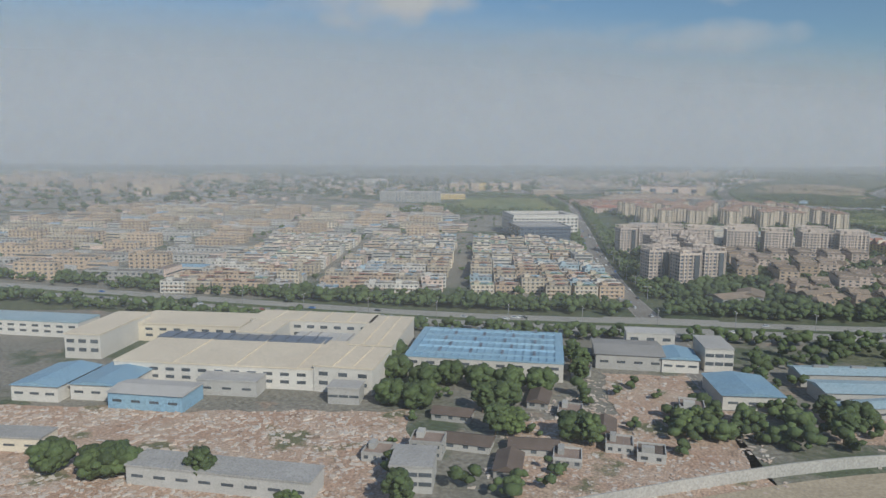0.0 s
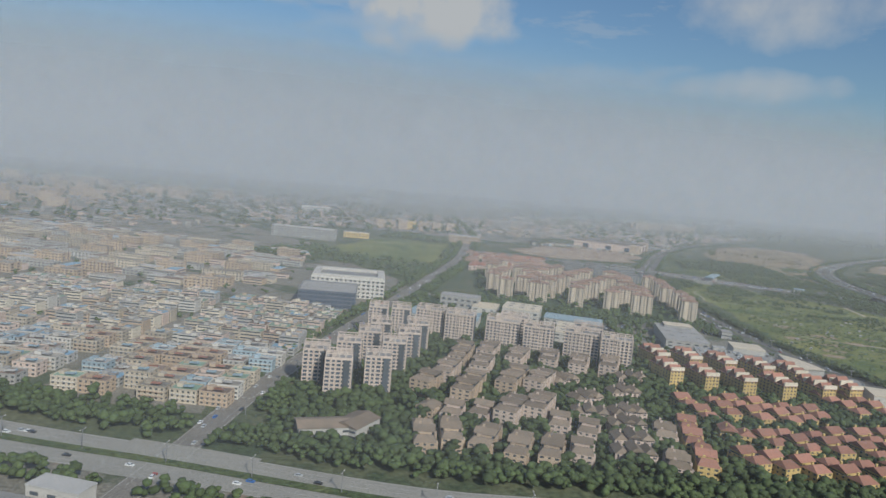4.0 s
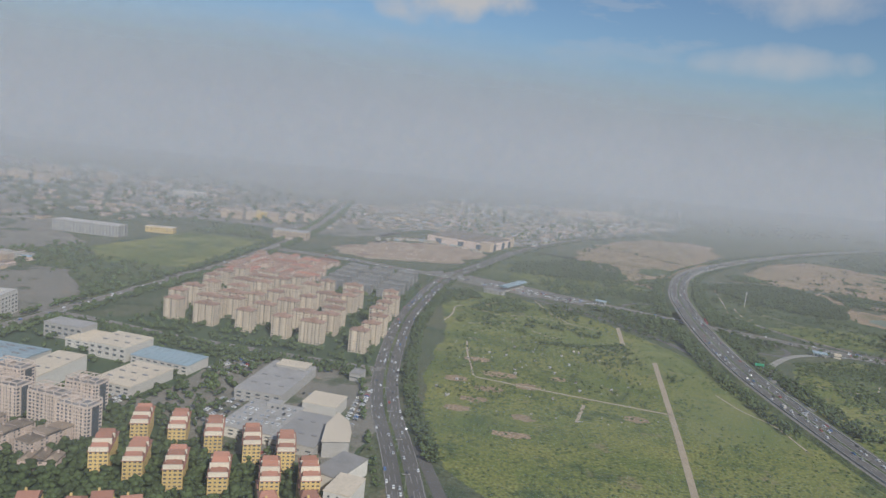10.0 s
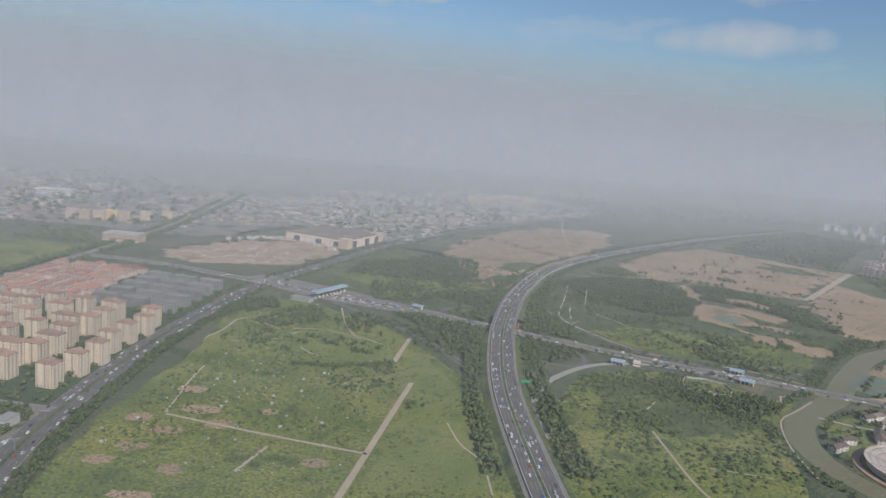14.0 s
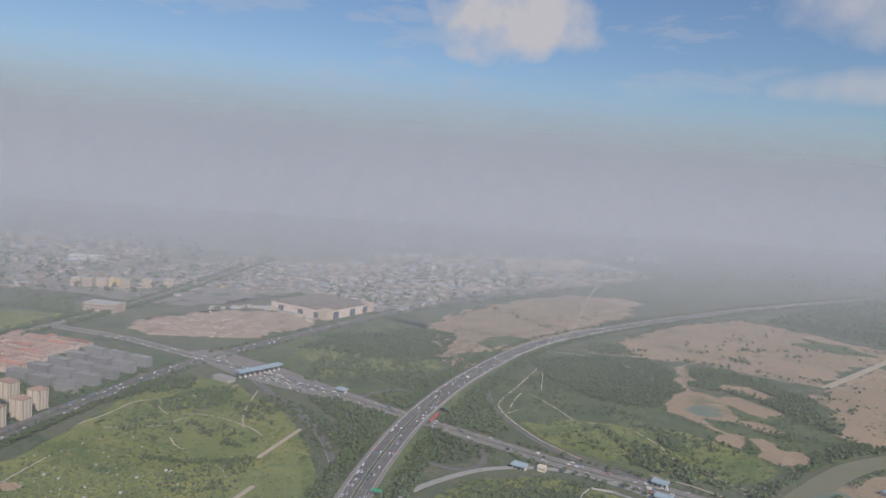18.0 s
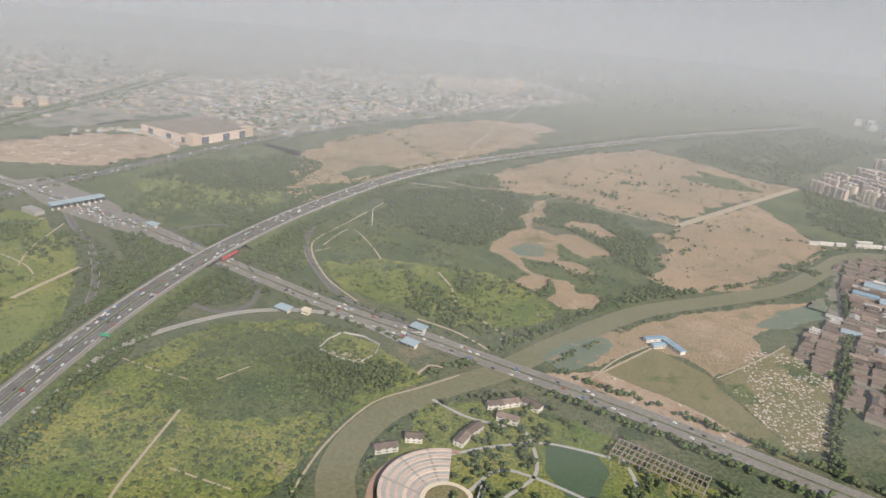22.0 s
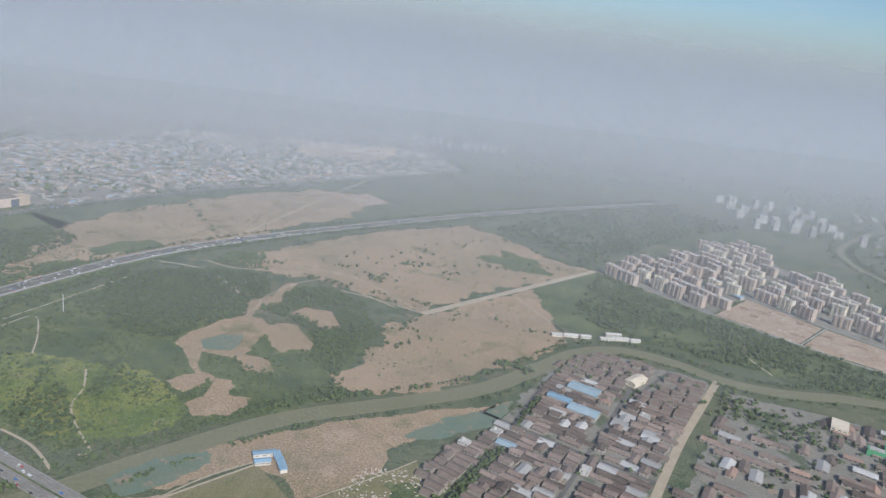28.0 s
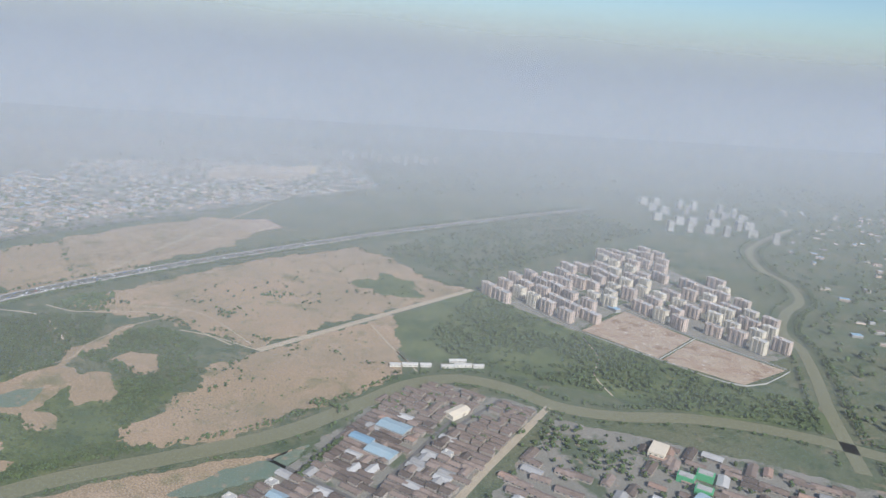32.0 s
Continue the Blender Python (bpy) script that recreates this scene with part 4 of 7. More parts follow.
# mid-rise rows and villas
def terrace(name, label, category, long, deep, floors, fh, wall, roof, group, steps, rise=1.5):
    """A row of joined units: one wall with openings, a roof piece for each unit at its own height, chimneys and stair bays."""
    e = thing(name, label, category, group)
    part("wall", shell(long, deep, floors, fh, max(3, int(long / 2.0)), 3, 0.18, 0.52, 0.36), wall, e)
    h = floors * fh
    part("glazing", Geo().box(-long / 2 + 0.17, -deep / 2 + 0.17, 0.02, long / 2 - 0.17, deep / 2 - 0.17, h - 0.05), GLASS, e)
    u = long / steps
    for k in range(steps):
        x0 = -long / 2 + k * u
        up_ = (0.0, 0.9, 0.4, 1.2)[k % 4]
        if up_:
            part("attic", Geo().box(x0 + 0.25, -deep * 0.36, h, x0 + u - 0.25, deep * 0.36, h + up_ + 0.1), wall, e)
        top = part("roof", Geo().hip(x0 + 0.3, -deep / 2 + 0.2, h + up_, x0 + u - 0.3, deep / 2 - 0.2, rise, 0.0 if k % 2 else 1.2, 0.32), roof, e)
        part("chimney", Geo().box(x0 + u * 0.6, deep * 0.12, h + up_, x0 + u * 0.6 + 0.5, deep * 0.12 + 0.7, h + up_ + rise + 0.5), wall, top)
        part("bay", Geo().box(x0 + u * 0.22, -deep / 2 - 0.7, 0.0, x0 + u * 0.5, -deep / 2 - 0.003, h - 0.25 + up_ * 0.5), wall, e)
    return e


def rows(kinds, lengths, places):
    """Puts at each place (x, y, length, turn) the kind whose length is nearest."""
    spread(kinds, [(min(range(len(lengths)), key=lambda q: abs(lengths[q] - L)), at(x, y, a)) for x, y, L, a in places])


# five-storey rows, lower villa rows and crosswise terraces among trees
MID = [terrace("apartment_row", "tan five-storey housing row with stepped roofs", "apartment block", L, 7.5, 5, 1.4, wall, TANROOF, "tan housing rows", n, 0.7) for L, n, wall in ((14, 2, TANWALL), (20, 3, PALEWALL), (25, 4, TANWALL))]
rows(MID, (14, 20, 25), [(139, 306, 15, 70), (146, 325, 22, 79), (151, 352, 24, 81), (155, 306, 24, 76), (160, 338, 20, 80), (163, 364, 20, 78), (170, 285, 22, 72), (172, 321, 24, 72), (180, 292, 20, 71), (183, 324, 20, 68), (176, 358, 18, 75), (190, 360, 20, 80), (203, 357, 20, 77), (217, 360, 20, 75)])
VILLA = [terrace("villa_row", "tan villa row with grey-brown roofs among trees", "house", L, 6.5, 3, 1.45, wall, TANROOF, "villas among trees", n, 1.2) for L, n, wall in ((8, 1, TANWALL), (13, 2, PINKWALL), (19, 3, TANWALL))]
rows(VILLA, (8, 13, 19), [(142, 257, 20, 97), (150, 262, 17, 96), (142, 282, 8, 67), (150, 281, 12, 81), (161, 260, 19, 76), (171, 256, 20, 79), (181, 257, 18, 79), (190, 258, 15, 83), (195, 277, 13, 77), (186, 281, 12, 81), (160, 284, 12, 74)])
TERR = [terrace("villa_row", "grey-brown terraced houses with many chimneys", "house", 13, 7, 3, 1.4, PINKWALL, TANROOF, "villas among trees", 3)]
rows(TERR, (13,), [(199, 311, 13, 30), (216, 324, 13, 18), (212, 299, 13, 18), (209, 286, 13, 15), (208, 272, 13, 6), (206, 260, 13, 4), (198, 294, 9, 0), (224, 347, 13, 9), (193, 332, 10, 40), (218, 256, 13, 80), (221, 282, 13, 80)])
REDV = [terrace("villa_row", "yellow villa row with red tile roofs", "house", L, 6.2, 3, 1.4, YELLOWWALL, REDROOF, "red-roofed villas", n, 1.6) for L, n in ((12, 2), (18, 3), (25, 4))]
rows(REDV, (12, 18, 25), [(240, 312, 22, 107), (252, 317, 20, 104), (261, 318, 24, 112), (271, 318, 24, 115), (280, 319, 20, 111), (289, 322, 14, 110), (307, 339, 24, 114), (320, 343, 24, 112), (230, 284, 24, 82), (247, 288, 11, 174), (257, 285, 14, 111), (266, 286, 18, 112), (277, 287, 20, 108), (287, 289, 22, 112)])
for x, y, k, a in ((297, 291, 2, 107), (307, 294, 2, 110), (321, 303, 2, 109), (333, 314, 1, 117), (243, 266, 0, 114), (251, 265, 0, 117), (260, 264, 0, 114), (270, 262, 1, 112), (281, 263, 1, 110), (292, 266, 1, 111), (304, 268, 1, 110), (316, 276, 2, 110), (228, 262, 1, 80)):
    copy_thing(REDV[k], at(x, y, a))
YEL = [storeyed("apartment_block", "yellow apartment block with stepped red roofs", "apartment block", 6.5, 17, 6, 1.4, YELLOWWALL, REDROOF, 4, "hip", 1.2, group="yellow blocks", side=8, house=False)]
for y, r in ((-5.6, 1.2), (0.0, 2.4), (5.6, 1.6)):
    part("roof_step", Geo().hip(-2.9, y - 2.2, 8.4, 2.9, y + 2.2, r + 1.0, 0.6, 0.25), REDROOF, YEL[0])
    part("attic_wall", Geo().box(-3.2, y - 3.1, 8.45, 3.2, y - 2.5, 9.3 + r * 0.6), CREAMWALL, YEL[0])
for x, y in ((241, 356), (255, 353), (270, 351), (286, 350), (242, 382), (257, 382), (272, 380), (288, 377), (302, 375), (303, 352)):
    copy_thing(YEL[0], at(x, y, 17 + rng.uniform(-2, 2)))
YEL[0].matrix_basis = at(316, 356, 18)

# old town of small blocks
TOWN = [simple("town_house", "%s town building with flat cluttered roof" % lab, "town house", w, d, f, 1.5, wall, roof, "old town blocks", "flat", 1, b) for lab, w, d, f, wall, roof, b in (("pale", 9, 6.5, 4, TOWNWALL, TOWNROOF, 5), ("white", 10.5, 6, 3, WHITEWALL, TOWNROOF, 6), ("grey", 8, 7, 2, GREYWALL, OLDROOF, 4), ("tan", 9.5, 6, 3, TOWNWALL, TOWNROOF, 5), ("pinkish", 8.5, 6.5, 3, PINKWALL, TOWNROOF, 4), ("blue-roofed", 9, 7, 2, GREYWALL, BLUEROOF, 4), ("blue-grey", 9, 6, 3, BLUEWALL, GREYROOF, 5), ("brownish", 9.5, 6.5, 3, TANWALL, OLDROOF, 5), ("green-roofed", 9, 6.5, 3, TOWNWALL, GREENROOF, 5))]
for k, e in enumerate(TOWN):
    h = (6, 4.5, 3, 4.5, 4.5, 3, 4.5, 4.5, 4.5)[k]
    part("water_tank", Geo().box(1.2, 0.4, h, 2.0, 1.2, h + 0.8), STEEL if k % 2 else BLUEROOF, e)
    part("roof_shelter", Geo().box(-0.6, -2.2, h + 0.9, 2.6, -0.4, h + 1.05), (PALEBLUE, GREYROOF, WHITEWALL, REDROOF)[k % 4], e)
    part("balcony_band", Geo().box(-3.8, -3.75 if k in (2, 5) else -3.55, 1.4, 3.8, -3.0, 1.6).box(-3.8, -3.75 if k in (2, 5) else -3.55, h - 1.6, 3.8, -3.0, h - 1.4), (WHITEWALL, TANWALL)[k % 2], e)
tp = []
town_rest = []
for j in range(20):
    for i in range(18):
        x, y = -98 + i * 10.0 + rng.uniform(-0.4, 0.4) + j * 0.4, 272 + j * 8.6 + rng.uniform(-0.8, 0.8)
        if i in (5, 11) or (j % 5 == 4 and rng.random() < 0.5) or rng.random() < 0.04 or x > 74 + (y - 272) * 0.06:
            continue
        m_ = (rng.choice((0, 1, 2, 3, 4, 5, 6, 7, 8, 3, 2, 7)), at(x, y, rng.uniform(-3, 3) + 1))
        if j < 8:
            tp.append(m_)
        else:
            town_rest.append((x, y))
spread(TOWN, tp)
TOWNMATS = [TOWNWALL, WHITEWALL, PINKWALL, TANWALL, GREYWALL, CREAMWALL, TOWNROOF, GREYROOF, OLDROOF, BLUEROOF, CREAMROOF, GREENROOF, GLASS]
g = Geo()
for x, y in town_rest:
    w, d, h = rng.uniform(4.2, 5.4), rng.uniform(2.6, 3.8), rng.choice((3.0, 4.5, 4.5, 6.0))
    wall, top = rng.randrange(6), rng.choice((6, 6, 6, 7, 8, 9, 10, 11))
    g.box(-w, -d, 0, w, d, h, wall, top, at=(x, y))
    g.box(-w * 0.5, -d * 0.3, h, -w * 0.1, d * 0.6, h + 1.2, rng.randrange(6), 6, at=(x, y))
    g.box(w * 0.2, -d * 0.8, h, w * 0.7, -d * 0.2, h + 0.7, rng.randrange(6), rng.choice((7, 9, 10)), at=(x, y))
    for k in range(int(h / 1.5)):
        g.box(-w * 0.9, -d - 0.05, k * 1.5 + 0.6, w * 0.9, -d + 0.1, k * 1.5 + 1.2, 12, at=(x, y))
tagged(part("town_houses", g, TOWNMATS), "crowded flat-roofed houses of the old town", "houses", kind="stuff")
BLOCKS = [simple("works_building", "%s long works building with flat roof" % lab, "factory block", w, d, f, 1.8, wall, roof, "works buildings", "flat", 1, b) for lab, w, d, f, wall, roof, b in (("pale", 26, 8, 3, TOWNWALL, TOWNROOF, 10), ("tan", 20, 10, 3, TANWALL, TOWNROOF, 8), ("grey", 32, 8, 2, GREYWALL, TOWNROOF, 12), ("brown", 18, 7, 4, TANWALL, TOWNROOF, 7))]
bp = []
for j in range(15):
    for i in range(8):
        x, y = -290 + i * 40 + rng.uniform(-5, 5), 300 + j * 26 + rng.uniform(-4, 4)
        if x < -115 or (y > 455 and x < 30 - (y - 455) * 0.15):
            bp.append((rng.randrange(4), at(x, y, rng.uniform(-4, 4) - 3)))
spread(BLOCKS, bp)

# factory quarter before the boulevard
hall("factory_hall", "cream-roofed factory hall with window bands", -39, 174, 60, 24, 5.0, WHITEWALL, CREAMROOF, -6, flat=True, seams=4)
hall("factory_wing", "cream-roofed factory wing with window bands", -13, 167, 14, 17, 6.0, WHITEWALL, CREAMROOF, -10, flat=True, seams=3)
hall("factory_wing", "long cream-roofed factory wing with white walls", -8.5, 193, 11.5, 32, 6.0, WHITEWALL, CREAMROOF, -7, flat=True, seams=3)
hall("courtyard_hall", "low grey hall in the factory courtyard", -24, 194, 19, 9, 3.4, GREYWALL, GREYROOF, -7, flat=True, seams=6)
hall("factory_block", "factory block with cream roof", -30, 208, 36, 11, 6.0, WHITEWALL, CREAMROOF, -7, flat=True, seams=5)
hall("factory_block", "narrow factory block with cream roof", -42.5, 196, 10, 14, 6.0, WHITEWALL, CREAMROOF, -7, flat=True, seams=2)
e = hall("solar_roof_hall", "hall roofed with dark solar panels", -45, 186.5, 46, 6, 5.2, WHITEWALL, SOLAR, -6, flat=True, band=False, seams=12)
hall("factory_block", "cream factory block with flat roof", -66, 208, 34, 16, 5.0, CREAMWALL, CREAMROOF, -5, flat=True)
hall("office_building", "white four-storey factory office", -86, 196, 10, 26, 6.5, WHITEWALL, CREAMROOF, -5, flat=True, category="office")
hall("low_hall", "long low white hall with a lettered front", -128, 212, 60, 10, 4.5, WHITEWALL, PALEBLUE, -8, flat=True)
blue = hall("blue_hall", "blue-roofed factory hall with long roof ridges", 20, 185, 39, 29, 4.6, WHITEWALL, BLUEROOF, -8, 0.5, flat=True, seams=20)
for k in range(5):
    part("roof_ridge", Geo().hip(-17.5, -11.7 + k * 5.6, 4.96, 17.5, -10.7 + k * 5.6, 0.45, 0.0, 0.0), BLUEROOF, blue)
    for q in range(4):
        x = -12 + q * 8 + (k % 2) * 2
        part("roof_gutter", Geo().box(x, -10.2 + k * 5.6, 4.98, x + 0.7, -6.6 + k * 5.6, 5.25), SOLAR, blue)
hall("blue_shed", "white shed with a bright blue roof", -67, 160, 12, 16, 3.6, WHITEWALL, BLUEROOF, -6, 0.9)
hall("blue_shed", "white shed with a bright blue roof", -80, 159, 11, 16, 3.6, WHITEWALL, BLUEROOF, -6, 0.9)
hall("grey_shed", "grey-roofed shed with blue walls", -54, 151, 17, 9, 3.6, BLUEROOF, GREYROOF, -8, 0.6)
hall("derelict_block", "derelict grey two-storey block", -40, 159, 14, 6, 3.4, GREYWALL, GREYROOF, -6, flat=True, category="derelict house")
hall("derelict_block", "small derelict grey house", -13, 154, 7, 5, 3.6, GREYWALL, GREYROOF, -6, flat=True, category="derelict house")
hall("derelict_terrace", "derelict terrace with empty windows", -27, 114, 32, 6, 3.2, GREYWALL, GREYROOF, -10, flat=True, category="derelict house")
hall("derelict_house", "pale house half torn down", 4, 116, 7, 8, 4.4, GREYWALL, GREYROOF, -4, flat=True, category="derelict house")
hall("derelict_house", "small yellowish house in rubble", -70, 128, 12, 5, 2.6, CREAMWALL, GREYROOF, -4, flat=True, category="derelict house")
hall("grey_hall", "market hall with grey roof", 57, 186, 17, 15, 4.0, GREYWALL, GREYROOF, -8, 0.8)
hall("blue_hall", "small hall with blue roof", 69, 182, 9, 11, 3.6, WHITEWALL, BLUEROOF, -8, 0.8)
hall("office_building", "white corner building with square windows", 66, 197, 13, 6, 5.6, WHITEWALL, GREYROOF, -8, flat=True, category="office")
hall("office_building", "white building facing the avenue", 79, 184, 7, 13, 6.0, WHITEWALL, GREYROOF, -6, flat=True, category="office")
hall("blue_shed", "long pale blue workshop roof", 109, 170, 30, 7, 3.2, GREYWALL, PALEBLUE, -2, 0.8, ribs=1)
hall("blue_shed", "pale blue workshop roof beside others", 105, 158, 24, 9, 3.2, GREYWALL, PALEBLUE, -2, 0.8)
hall("blue_shed", "narrow pale blue workshop roof", 119, 154, 6, 34, 3.2, GREYWALL, PALEBLUE, -12, 0.8)
hall("blue_shed", "low blue-grey workshop by the rubble", 100, 148, 22, 5, 3.0, GREYWALL, PALEBLUE, 12, 0.6)
hall("blue_shed", "blue workshop with white front", 76, 158, 13, 15, 3.4, WHITEWALL, BLUEROOF, -4, 0.8)
DER = [simple("derelict_house", "half-ruined grey house in the demolition area", "house", w, d, f, 1.5, GREYWALL, OLDROOF, "half-ruined houses", st, 1.0, 3) for w, d, f, st in ((6, 5, 2, "flat"), (8, 4.5, 1, "gable"), (5, 5, 1, "flat"), (9, 5, 1, "gable"))]
spread(DER, [(rng.randrange(4), at(x + rng.uniform(-1, 1), y + rng.uniform(-1, 1), rng.choice((-8, 82)) + rng.uniform(-8, 8))) for x, y in ((11, 145), (30, 155), (36, 147), (40, 138), (48, 183), (44, 175), (41, 130), (26, 128), (32, 124), (20, 122), (14, 130), (46, 126), (60, 146), (6, 128), (-2, 125))])
field("rubble_ground", [(84, 132), (118, 134), (118, 150), (88, 152)], 0.1, RUBBLEGROUND, "cleared ground strewn with rubble", 2.0)
field("rubble_ground", [(122, 140), (170, 150), (168, 196), (128, 190)], 0.13, RUBBLEGROUND, "cleared earthy ground behind workshops", 2.0)
# civic buildings along the avenue
e = storeyed("frame_building", "white hollow-square office building with a roof frame", "office", 46, 36, 5, 2.4, WHITEWALL, GREYROOF, 16, "flat", side=10, house=False)
part("roof_frame", Geo().box(-22.6, -17.6, 12.2, 22.6, -13.5, 14).box(-22.6, 13.5, 12.2, 22.6, 17.6, 14).box(-22.6, -13.5, 12.2, -18.5, 13.5, 14).box(18.5, -13.5, 12.2, 22.6, 13.5, 14), WHITEWALL, e)
part("court", Geo().box(-13, -9, 12.0, 13, 9, 12.14), DARKCONCRETE, e)
e.matrix_basis = at(73, 499, 8)
e = storeyed("glass_block", "dark glass office block", "office", 33, 34, 4, 2.3, SOLAR, GREYROOF, 14, "flat", glass=DARKGLASS, house=False, share=0.85, low=0.15)
e.matrix_basis = at(68, 461, 8)
e = storeyed("dark_block", "long dark unfinished block", "office", 70, 18, 5, 2.2, GREYWALL, GREYROOF, 20, "flat", glass=DARKGLASS, house=False)
e.matrix_basis = at(-37, 815, 0)
hall("yellow_building", "yellow flat-roofed building at the field's edge", 12, 870, 30, 12, 6.0, YELLOWWALL, CREAMROOF, 8, flat=True, category="building")
hall("white_hall", "large white hall in the distance", -130, 1265, 50, 20, 8.5, WHITEWALL, WHITEWALL, 10, flat=True, category="hall")
hall("office_building", "stepped grey office block beside works", 147, 487, 24, 12, 8, GREYWALL, GREYROOF, -8, flat=True, category="office")
hall("blue_hall", "works hall with a pale blue roof", 140, 440, 38, 24, 5, WHITEWALL, PALEBLUE, -6, 1.0, ribs=4)
hall("white_hall", "white three-storey works building", 185, 471, 22, 22, 7.5, WHITEWALL, CREAMROOF, -10, flat=True, ribs=2)
hall("white_hall", "white works building with a flat roof", 175, 425, 15, 34, 7.5, WHITEWALL, CREAMROOF, -4, flat=True, ribs=2)
hall("blue_hall", "works hall with a pale blue roof", 215, 463, 33, 18, 5, WHITEWALL, PALEBLUE, -11, 0.6, seams=10)
hall("white_hall", "low white works hall", 212, 432, 21, 30, 5, WHITEWALL, CREAMROOF, -12, flat=True, ribs=3)
hall("cream_hall", "low hall with a cream sheet roof", 163, 479, 15, 19, 4.6, WHITEWALL, CREAMROOF, -8, flat=True, seams=6)
hall("grey_hall", "grey supermarket hall with pale roof", 275, 452, 23, 46, 5, GREYWALL, GREYROOF, -6, flat=True, category="market hall", ribs=3)
hall("roof_storey", "pale raised roof storey of the supermarket", 278, 470, 16, 9, 6.6, GREYWALL, CREAMROOF, -6, flat=True, category="market hall", band=False)
deck2 = hall("parking_deck", "shopping hall with a rooftop car park", 283, 405, 24, 32, 4.2, WHITEWALL, CONCRETE, -8, flat=True, category="market hall")
part("ramp_house", Geo().box(-3, 10, 4.5, 3, 15, 6.5), GREYWALL, deck2)
hall("market_hall", "market hall with a dark flat roof", 304, 399, 19, 32, 4.0, GREYWALL, GREYROOF, -8, flat=True, category="market hall", ribs=2)
hall("market_hall", "market hall with a cream roof", 304, 430, 16, 15, 5.5, WHITEWALL, CREAMROOF, -8, flat=True, category="market hall", band=False)
sail = thing("sail_roof_hall", "narrow hall with a pale sail-shaped roof", "market hall")
g = Geo()
rim = [(314, 383), (312, 400), (314, 413), (320, 405), (323, 395), (324, 386)]
g.quad([(x, y, 6.4) for x, y in reversed(rim)])
for (x, y), (x_, y_) in zip(rim, rim[1:] + rim[:1]):
    g.quad([(x, y, 0), (x_, y_, 0), (x_, y_, 6.4), (x, y, 6.4)])
part("wall", g, GREYWALL, sail)
g = Geo()
g.quad([(x + (x - 318) * 0.08, y + (y - 398) * 0.06, 6.9) for x, y in reversed(rim)])
part("roof", g, CREAMROOF, sail)
hall("modern_building", "angular white building by the road", 325, 367, 11, 20, 6, WHITEWALL, GREYROOF, -22, flat=True, category="building", band=False)
cube = hall("modern_building", "white cube with small square windows by the road", 330, 350, 9.5, 14, 7.6, WHITEWALL, CREAMROOF, -12, flat=True, category="building", band=False)
for x, z in ((-3.4, 1.5), (-1.2, 3.6), (1.4, 2.2), (3.3, 5.2), (-2.8, 5.6), (0.4, 5.9), (2.9, 1.2)):
    part("window", Geo().box(x - 0.4, -7.06, z, x + 0.4, -6.98, z + 0.8), GLASS, cube)
hall("gate_house", "small grey house by the crossing", 310, 478, 6, 9, 4, GREYWALL, GREYROOF, -8, flat=True, category="building")
e = hall("shopping_mall", "huge pale windowless shopping mall", 353, 1074, 90, 92, 10.5, PINKWALL, TANROOF, -21, flat=True, ribs=5, category="mall", band=False)
for u in (-28, 4, 30):
    part("entrance", Geo().box(u - 4, -46.4, 0, u + 4, -46, 7.5), DARKGLASS, e)
    part("entrance", Geo().box(45, u - 5, 0, 45.4, u + 5, 8.5), DARKGLASS, e)
part("corner_block", Geo().box(33, -47, 0, 46, -34, 12), TANWALL, e)
part("corner_block", Geo().box(33, 34, 0, 46, 47, 12), TANWALL, e)
hall("brown_building", "brown hall behind the crossroads", 140, 939, 40, 20, 9, TANWALL, GREYROOF, 0, flat=True, category="building")

# toll gate and booths
toll = thing("toll_gate", "toll gate with a long pale blue canopy", "toll gate")
part("canopy", Geo().box(-22, -4, 5.0, 22, 4, 5.8).hip(-22, -4, 5.8, 22, 4, 0.7, 0), PALEBLUE, toll)
for i in range(9):
    part("column", Geo().box(-20.3 + i * 5, -0.3, 0, -19.7 + i * 5, 0.3, 5.0), CONCRETE, toll)
    part("booth", Geo().box(-20.8 + i * 5, -1.6, 0.1, -19.2 + i * 5, -0.4, 1.7), WHITEWALL, toll)
toll.matrix_basis = at(402, 780, 62)
for x, y, a in ((482, 760, -22), (632, 658, -18), (718, 662, -22), (717, 641, -22)):
    b = thing("ramp_toll_gate", "small toll gate with flat blue-grey canopy", "toll gate", "ramp toll gates")
    part("canopy", box(-5, -3.5, 2.8, 5, 3.5, 3.4), PALEBLUE, b)
    for u in (-4, -1.3, 1.3, 4):
        part("booth", box(u - 0.4, -1.5, 0.1, u + 0.4, 1.5, 2.8), WHITEWALL, b)
    b.matrix_basis = at(x, y, a)
hall("toll_office", "small cream toll office", 646, 660, 5, 4, 3, CREAMWALL, CREAMROOF, -15, flat=True, category="office")
hall("toll_office", "low toll offices beside the plaza", 384, 752, 18, 8, 3, GREYWALL, GREYROOF, -20, flat=True, category="office")
# ---- new estates far behind the fields ----
EST2 = [storeyed("apartment_tower", "pale high-rise slab of the new estate", "apartment block", w, 8, n, 1.55, wall, GREYROOF, bays, "flat", group="new estate towers", side=2, share=0.6, balconies=3) for w, bays, wall, n in ((19, 7, PALEWALL, 11), (25, 9, PALEWALL, 10), (16, 6, CREAMWALL, 11))]
e2 = []
ux, uy = Vector((0.64, -0.77)), Vector((0.53, 0.85))


def inside(x, y, poly):
    c = False
    for i in range(len(poly)):
        (x0, y0), (x1, y1) = poly[i - 1], poly[i]
        if (y0 > y) != (y1 > y) and x < (x1 - x0) * (y - y0) / (y1 - y0) + x0:
            c = not c
    return c


